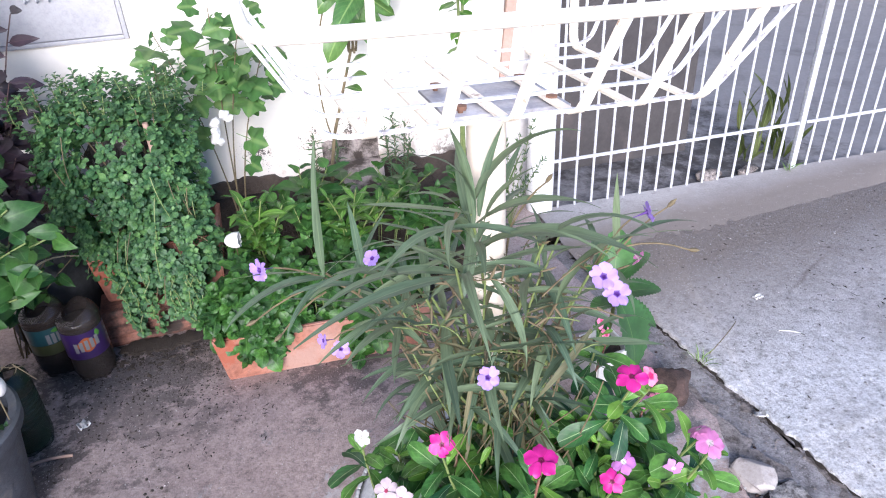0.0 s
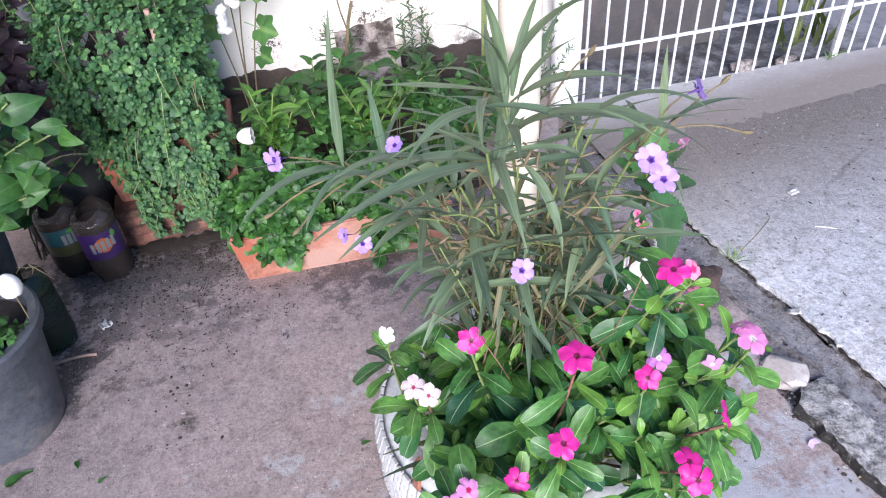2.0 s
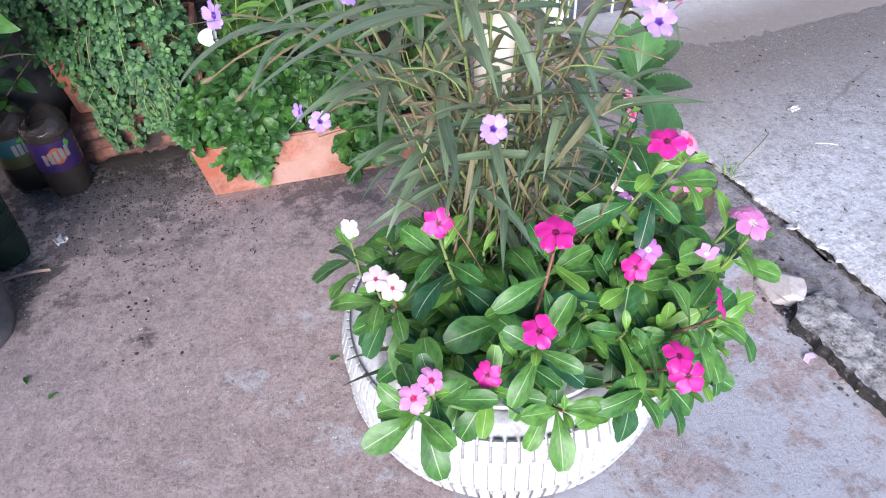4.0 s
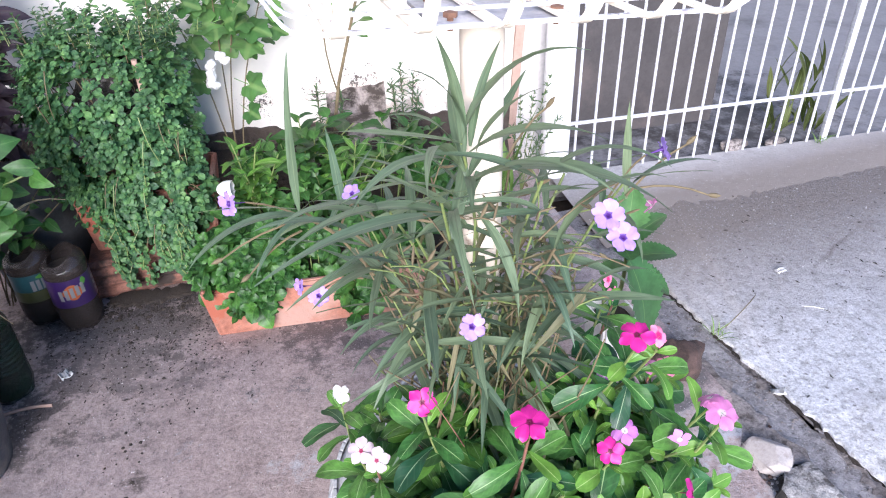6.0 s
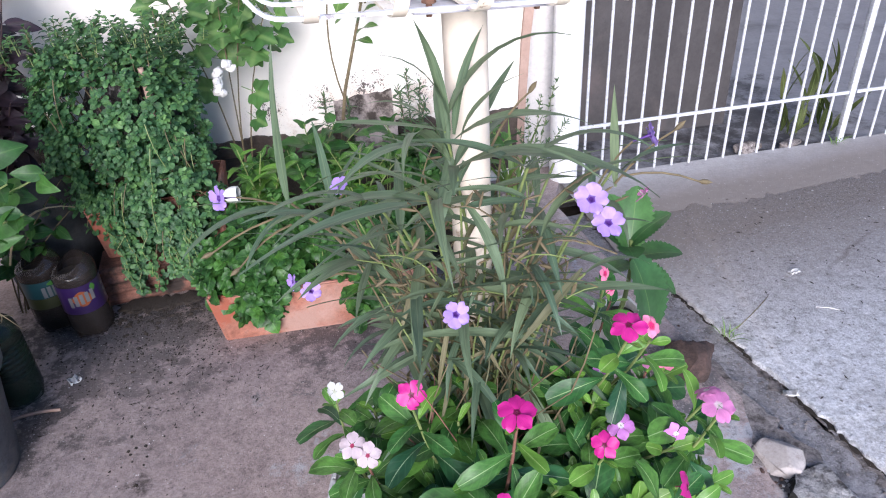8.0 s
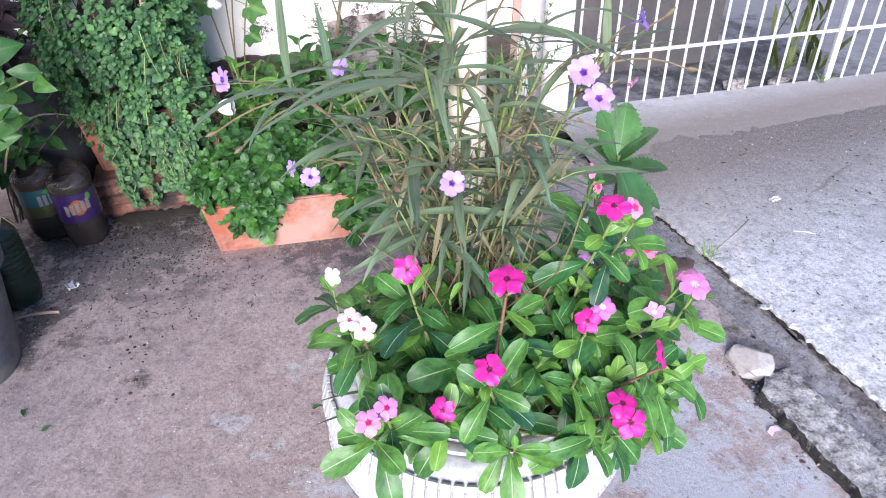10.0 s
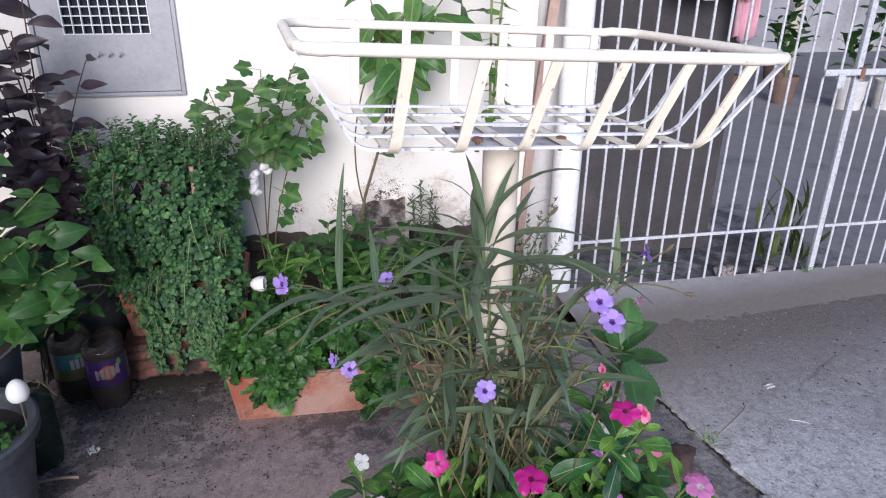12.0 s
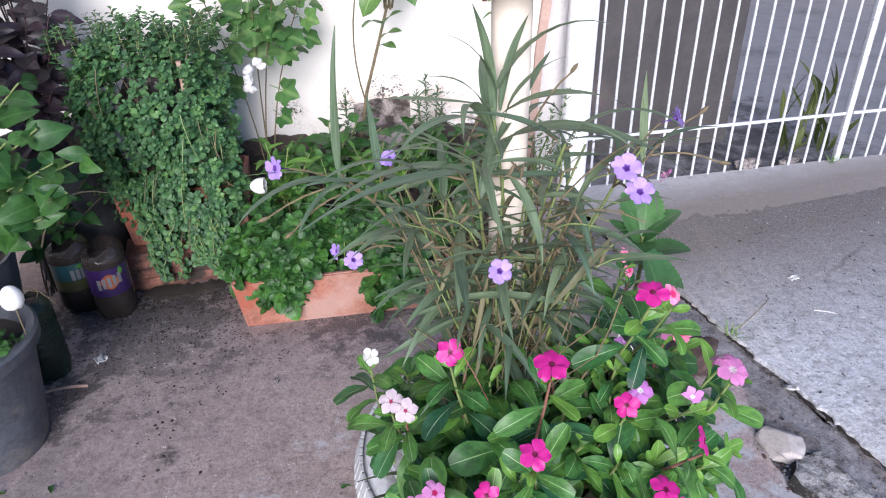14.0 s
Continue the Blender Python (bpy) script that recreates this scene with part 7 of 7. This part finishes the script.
def scatter(name, count, area, size, material, label, kind_height=0.0, seed=1):
    """Crumbs too many to count, joined."""
    bm = bmesh.new()
    q = random.Random(seed)
    for k in range(count):
        x, y, z = area(q)
        s = size * q.uniform(0.35, 1.4)
        pts = [Vector((math.cos(a) * s * q.uniform(0.6, 1.2), math.sin(a) * s * q.uniform(0.6, 1.2), 0)) for a in (0, 1.3, 2.5, 3.8, 5.1)]
        top_v = bm.verts.new((x, y, z + s * q.uniform(0.3, 0.7)))
        ring = [bm.verts.new((x + p.x, y + p.y, z - 0.001)) for p in pts]
        for i in range(5):
            bm.faces.new((ring[i], ring[(i + 1) % 5], top_v))
    return tagged(solid(name, bm, material, None, label, "crumbs"), kind="stuff")


def near_planter(q):
    return q.gauss(-0.36, 0.17), 1.70 - abs(q.gauss(0.0, 0.15)), 0.003


def over_floor(q):
    return q.uniform(-0.6, 0.9), q.uniform(0.35, 1.6), 0.003


def by_gutter(q):
    s, o = q.uniform(-0.2, 0.55), q.gauss(-0.17, 0.035)
    p = joint(s, o)
    return p[0], p[1], 0.004 + fall(*p)


def on_slab(q):
    x, y = q.uniform(1.15, 3.0), q.uniform(0.7, 2.2)
    return x, y, 0.0085 + fall(x, y)


def trail(q):
    t = q.random()
    return -0.36 + 0.04 * t + q.gauss(0, 0.035), 1.42 - 0.40 * t + q.gauss(0, 0.02), 0.0025


solid("spilled_soil", sheet([(-0.555, 1.752), (-0.30, 1.806), (-0.285, 1.772), (-0.34, 1.735), (-0.42, 1.712), (-0.50, 1.705), (-0.545, 1.728)], 0.006, 0.006, seed=31, edge=0.016, rough=0.006, step=0.008), M["soil"], None, "dark spilled soil along the brick's foot", "soil", kind="structure")


def by_brick(q):
    t = q.random()
    return -0.56 + 0.30 * t + q.gauss(0, 0.012), 1.735 + 0.055 * t - abs(q.gauss(0, 0.065)), 0.003


scatter("soil_clods", 230, by_brick, 0.0075, M["soil"], "clods of dark soil at the brick's foot", seed=33)
scatter("soil_crumbs", 40, trail, 0.0055, M["soil"], "trail of dark soil crumbs on the floor", seed=9)
scatter("soil_crumbs", 1000, near_planter, 0.0036, M["soil"], "dark soil crumbs spilled on the floor", seed=1)
scatter("soil_crumbs", 700, over_floor, 0.0017, M["soil"], "tiny dark crumbs on the concrete floor", seed=12)
scatter("grit", 2200, over_floor, 0.0021, M["rubble"], "fine grit on the concrete floor", seed=2)
scatter("gravel", 320, by_gutter, 0.005, M["red_rock"], "brown gravel and crumbs beside the gutter", seed=3)
scatter("grit", 420, on_slab, 0.003, M["rubble"], "fine grit on the rough slab", seed=4)
scatter("gravel", 220, by_gutter, 0.0045, M["rubble"], "pale crumbs of concrete beside the gutter", seed=5)


def slivers(name, count, area, size, material, label, seed):
    """Fine bits of twig and leaf, joined."""
    bm = bmesh.new()
    q = random.Random(seed)
    for k in range(count):
        x, y, z = area(q)
        a, ln = q.uniform(0, 6.28), size * q.uniform(0.4, 1.6)
        d = Vector((math.cos(a), math.sin(a), 0)) * ln
        sweep(bm, [Vector((x, y, z)) - d, Vector((x, y, z)) + Vector((-d.y, d.x, 0)) * q.uniform(-0.3, 0.3), Vector((x, y, z)) + d], [0.0005, size * q.uniform(0.12, 0.42), 0.0005], 4)
    return tagged(solid(name, bm, material, None, label, "debris"), kind="stuff")


def slab_middle(q):
    x, y = q.gauss(1.95, 0.45), q.gauss(1.75, 0.3)
    return x, y, 0.009 + fall(x, y)


def by_bottles(q):
    t = q.random() ** 1.4
    return -0.60 + 0.52 * q.random(), 1.74 - 0.46 * t + q.gauss(0, 0.02), 0.004


def along_gutter(q):
    p = joint(q.uniform(-0.9, 0.8), q.gauss(-0.03, 0.03))
    return p[0], p[1], -0.002 + fall(*p)


slivers("plant_debris", 230, by_bottles, 0.0048, M["soil"], "dark bits of bark and leaf round the bottles", 27)
scatter("gravel", 420, along_gutter, 0.0032, M["gritty"], "grey grit lying in the gutter", seed=6)
slivers("plant_debris", 230, slab_middle, 0.006, M["soil"], "dark bits of twig and leaf on the slab", 21)


def scrap(at, size, label, seed):
    bm = bmesh.new()
    q = random.Random(seed)
    bmesh.ops.create_grid(bm, x_segments=5, y_segments=4, size=0.5)
    for v in bm.verts:
        v.co = Vector((v.co.x * size[0], v.co.y * size[1], 0.006 + 0.7 * size[1] * noise.noise(v.co * 5 + Vector((seed, 0, 0)))))
    ob = solid("paper_scrap", bm, M["paper"], pose(*at, 0, 0, q.uniform(0, 180)), label, "litter")
    ob.modifiers.new("thick", "SOLIDIFY").thickness = 0.0015
    return ob


scrap((1.362, 1.681, 0.006 + fall(1.362, 1.681)), (0.034, 0.018), "small crumpled white scrap on the slab", 1)
scrap((1.108, 1.20, 0.0), (0.03, 0.02), "crumpled white scrap in the slab joint", 2)
scrap((-0.556, 1.445, 0.001), (0.026, 0.024), "crumpled white scrap on the stained floor", 3)
solid("cigarette_butt", lathe(bmesh.new(), [(0, 0), (0.004, 0), (0.004, 0.03), (0, 0.03)], 10), M["dry"], pose(1.011, 0.768, 0.006, 0, 90, 40), "tan cigarette butt by the kerb", "litter")
solid("fallen_petal", sweep(bmesh.new(), [(-0.012, 0, 0.004), (0, 0.004, 0.006), (0.013, 0, 0.004)], 0, flat=(0.011, 0.0008, (0, 1, 0.2))), M["lilac_petal"], pose(0.966, 0.851, 0.002, 0, 0, 30), "fallen lilac petal on the floor", "petal")
solid("straw", sweep(bmesh.new(), [(-0.03, 0, 0.0175), (0, 0.003, 0.0185), (0.03, 0, 0.0175)], 0.0014, 6), M["paper"], pose(1.36, 1.50, fall(1.36, 1.50) - 0.009, 0, 0, -22), "thin white stick lying on the slab", "litter")
solid("twig", sweep(bmesh.new(), arc_points((1.09, 1.44, -0.002), (1.22, 1.55, 0.008), (0.01, 0.0, 0.01), 6), [0.0014] * 6 + [0.0008], 5), M["stem_brown"], None, "thin brown twig lying across the joint", "twig")
solid("twig", sweep(bmesh.new(), arc_points((-0.66, 1.32, 0.006), (-0.55, 1.345, 0.006), (0, 0.006, 0.002), 5), 0.004, 6), M["wood"], None, "dry brown stick lying by the bottle", "twig")
dl = thing("dry_leaf", (*at_wall(1.55, -0.28, -0.035),), "curled brown dead leaf on the cement apron", "leaf")
bm = bmesh.new()
leaf_bm(bm, 0.25, oval, 1.2, 0.5, 6, 2, wave=0.3, m=Matrix.Scale(0.05, 4))
part("blade", bm, M["rust"], dl)


# bits of leaf lying about, a clay shard and two narrow blades at the tyre's rim
SHED = leaf_set("leaf", M["l_broad"], 0.24, ovate, (0.5, 1.0), fold=0.3, n=5, half=2, wave=0.25)
for (x, y), (dx, dy), label in (((-0.64, 1.00), (0.045, 0.03), "fallen green leaf on the concrete floor"), ((-0.51, 1.04), (0.012, -0.022), "scrap of green leaf on the concrete floor"), ((0.08, 0.99), (0.022, 0.004), "scrap of green leaf beside the tyre"), ((-0.45, 0.98), (0.016, 0.012), "scrap of green leaf on the concrete floor")):
    bit = thing("fallen_leaf", (x, y, 0.004), label, "leaf", "fallen bits of leaf")
    put_leaf("blade", SHED[0], bit, (x, y, 0.005), (x + dx, y + dy, 0.006))
shard = bmesh.new()
sweep(shard, [(0.035 * math.cos(a), 0.035 * math.sin(a), 0) for a in (-0.7, -0.35, 0.0, 0.35, 0.7)], 0, flat=(0.03, 0.006, (0, 0, 1)))
solid("pot_shard", shard, M["terracotta"], pose(0.225, 0.772, 0.200, 8, -6, 175), "curved terracotta shard stuck in the tyre's soil", "shard")
for a, b in (((0.30, 0.80, 0.22), (0.143, 0.790, 0.245)), ((0.29, 0.78, 0.21), (0.135, 0.762, 0.222))):
    long_leaf(a, b, 1, 1.3, 0.4)

# ---- yard behind the gate ----
def wall_box(name, dims, material, label, category, bevel=0.0):
    return solid(name, box(bmesh.new(), *dims, bevel), material, W, label, category, kind="structure", smooth=False)


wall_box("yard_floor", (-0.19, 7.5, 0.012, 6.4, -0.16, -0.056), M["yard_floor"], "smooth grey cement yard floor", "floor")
wall_box("yard_wall_back", (-0.3, 7.5, 6.4, 6.55, -0.16, 2.7), M["yard_wall"], "grey back wall of the yard", "wall")
wall_box("yard_wall_side", (-0.42, -0.2, 0.152, 6.4, -0.16, 2.7), M["yard_wall"], "grey side wall of the yard", "wall")
wall_box("yard_wall_end", (7.5, 7.65, 0.02, 6.55, -0.16, 2.7), M["yard_wall"], "grey end wall of the yard", "wall")
# added dark partition, its colour stands for shade inside the yard
wall_box("yard_wall_inner", (-0.2, 0.80, 0.34, 0.46, -0.056, 2.55), M["yard_shade"], "dark partition standing in for the shaded interior behind the gate", "wall")
# out of view, added to dim the yard just behind the gate
wall_box("yard_ceiling", (-0.3, 7.6, 0.12, 3.2, 2.55, 2.68), M["yard_wall"], "unseen slab added over the near yard to hold back sky light", "ceiling")
wall_box("yard_column", (4.55, 4.70, 5.0, 5.15, -0.056, 2.7), M["pole_paint"], "cream square column in the yard", "column", 0.006)


def bucket_thing(u, v, z, r, h, label):
    b = thing("paint_bucket", at_wall(u, v, z), label, "bucket", "white buckets in the yard")
    part("body", lathe(bmesh.new(), [(0, 0), (r * 0.86, 0), (r, h), (r * 0.95, h), (r * 0.84, 0.01), (0, 0.01)], 20), M["white_pot"], b)
    part("rim", lathe(bmesh.new(), [(r, h - 0.012), (r * 1.05, h - 0.012), (r * 1.05, h + 0.003), (r * 0.96, h + 0.003)], 20), M["white_pot"], b)
    part("label_patch", lathe(bmesh.new(), [(r * 0.955, h * 0.3), (r * 0.985, h * 0.7)], 20), M["wall_grey"], b)
    leafy("potted_shrub", at_wall(u, v, h * 0.5 - 0.05), "leafy shrub growing in a bucket at the back of the yard", "shrub", [at_wall(u + dx, v - 0.1, h + 0.5 + dx) for dx in (-0.2, 0.0, 0.2)], "big", 0.22, M["stem_green"], int(u * 10), per=9, low=0.35, group="potted shrubs in the yard", r=0.006)


for u, v, r in ((3.75, 3.0, 0.125), (4.10, 2.95, 0.12), (4.45, 2.9, 0.125)):
    bucket_thing(u, v, -0.056, r, 0.25, "white plastic paint bucket standing in the yard")


def clay_pot(u, v, r, h):
    p = thing("clay_pot", at_wall(u, v, -0.056), "brown clay flower pot in the yard", "pot", "clay pots in the yard")
    part("body", lathe(bmesh.new(), [(0, 0), (r * 0.7, 0), (r, h), (r * 0.9, h), (r * 0.62, 0.01), (0, 0.01)], 18), M["dull_clay"], p)
    leafy("potted_shrub", at_wall(u, v, h * 0.5), "leafy shrub growing in a clay pot in the yard", "shrub", [at_wall(u + dx, v - 0.1, h + 0.45 + dx) for dx in (-0.15, 0.1)], "big", 0.2, M["stem_green"], int(u * 10), per=9, low=0.35, group="potted shrubs in the yard", r=0.006)


for u, v, r, h in ((3.3, 3.3, 0.13, 0.25), (4.0, 4.4, 0.14, 0.28), (2.9, 3.6, 0.12, 0.22)):
    clay_pot(u, v, r, h)
# hanging cloths on a line
solid("washing_line", sweep(bmesh.new(), [at_wall(-0.2, 0.21, 1.5), at_wall(2.0, 0.21, 1.44), at_wall(7.5, 0.21, 1.5)], 0.002, 5), M["dry"], None, "thin washing line across the yard", "line")


def hanging(name, u0, u1, z0, z1, v, material, label, skew=0.0):
    bm = bmesh.new()
    rows = []
    for k in range(9):
        t = k / 8
        rows.append([bm.verts.new((u0 + (u1 - u0) * q / 16 + skew * t, v + 0.012 * math.sin(q * 1.4 + t * 2) * t, z1 + (z0 - z1) * t + 0.012 * math.sin(q * 0.9) * t)) for q in range(17)])
    for a, b in zip(rows, rows[1:]):
        for q in range(16):
            bm.faces.new((a[q], a[q + 1], b[q + 1], b[q]))
    ob = solid(name, bm, material, W, label, "cloth")
    mod = ob.modifiers.new("thick", "SOLIDIFY")
    mod.thickness = 0.003
    return ob


hanging("towel", 0.39, 0.79, 1.045, 1.45, 0.20, M["cloth"], "white towel hanging on the washing line", 0.02)
hanging("pink_garment", 0.69, 0.78, 0.89, 1.44, 0.225, M["pink_cloth"], "pink garment hanging behind the towel")
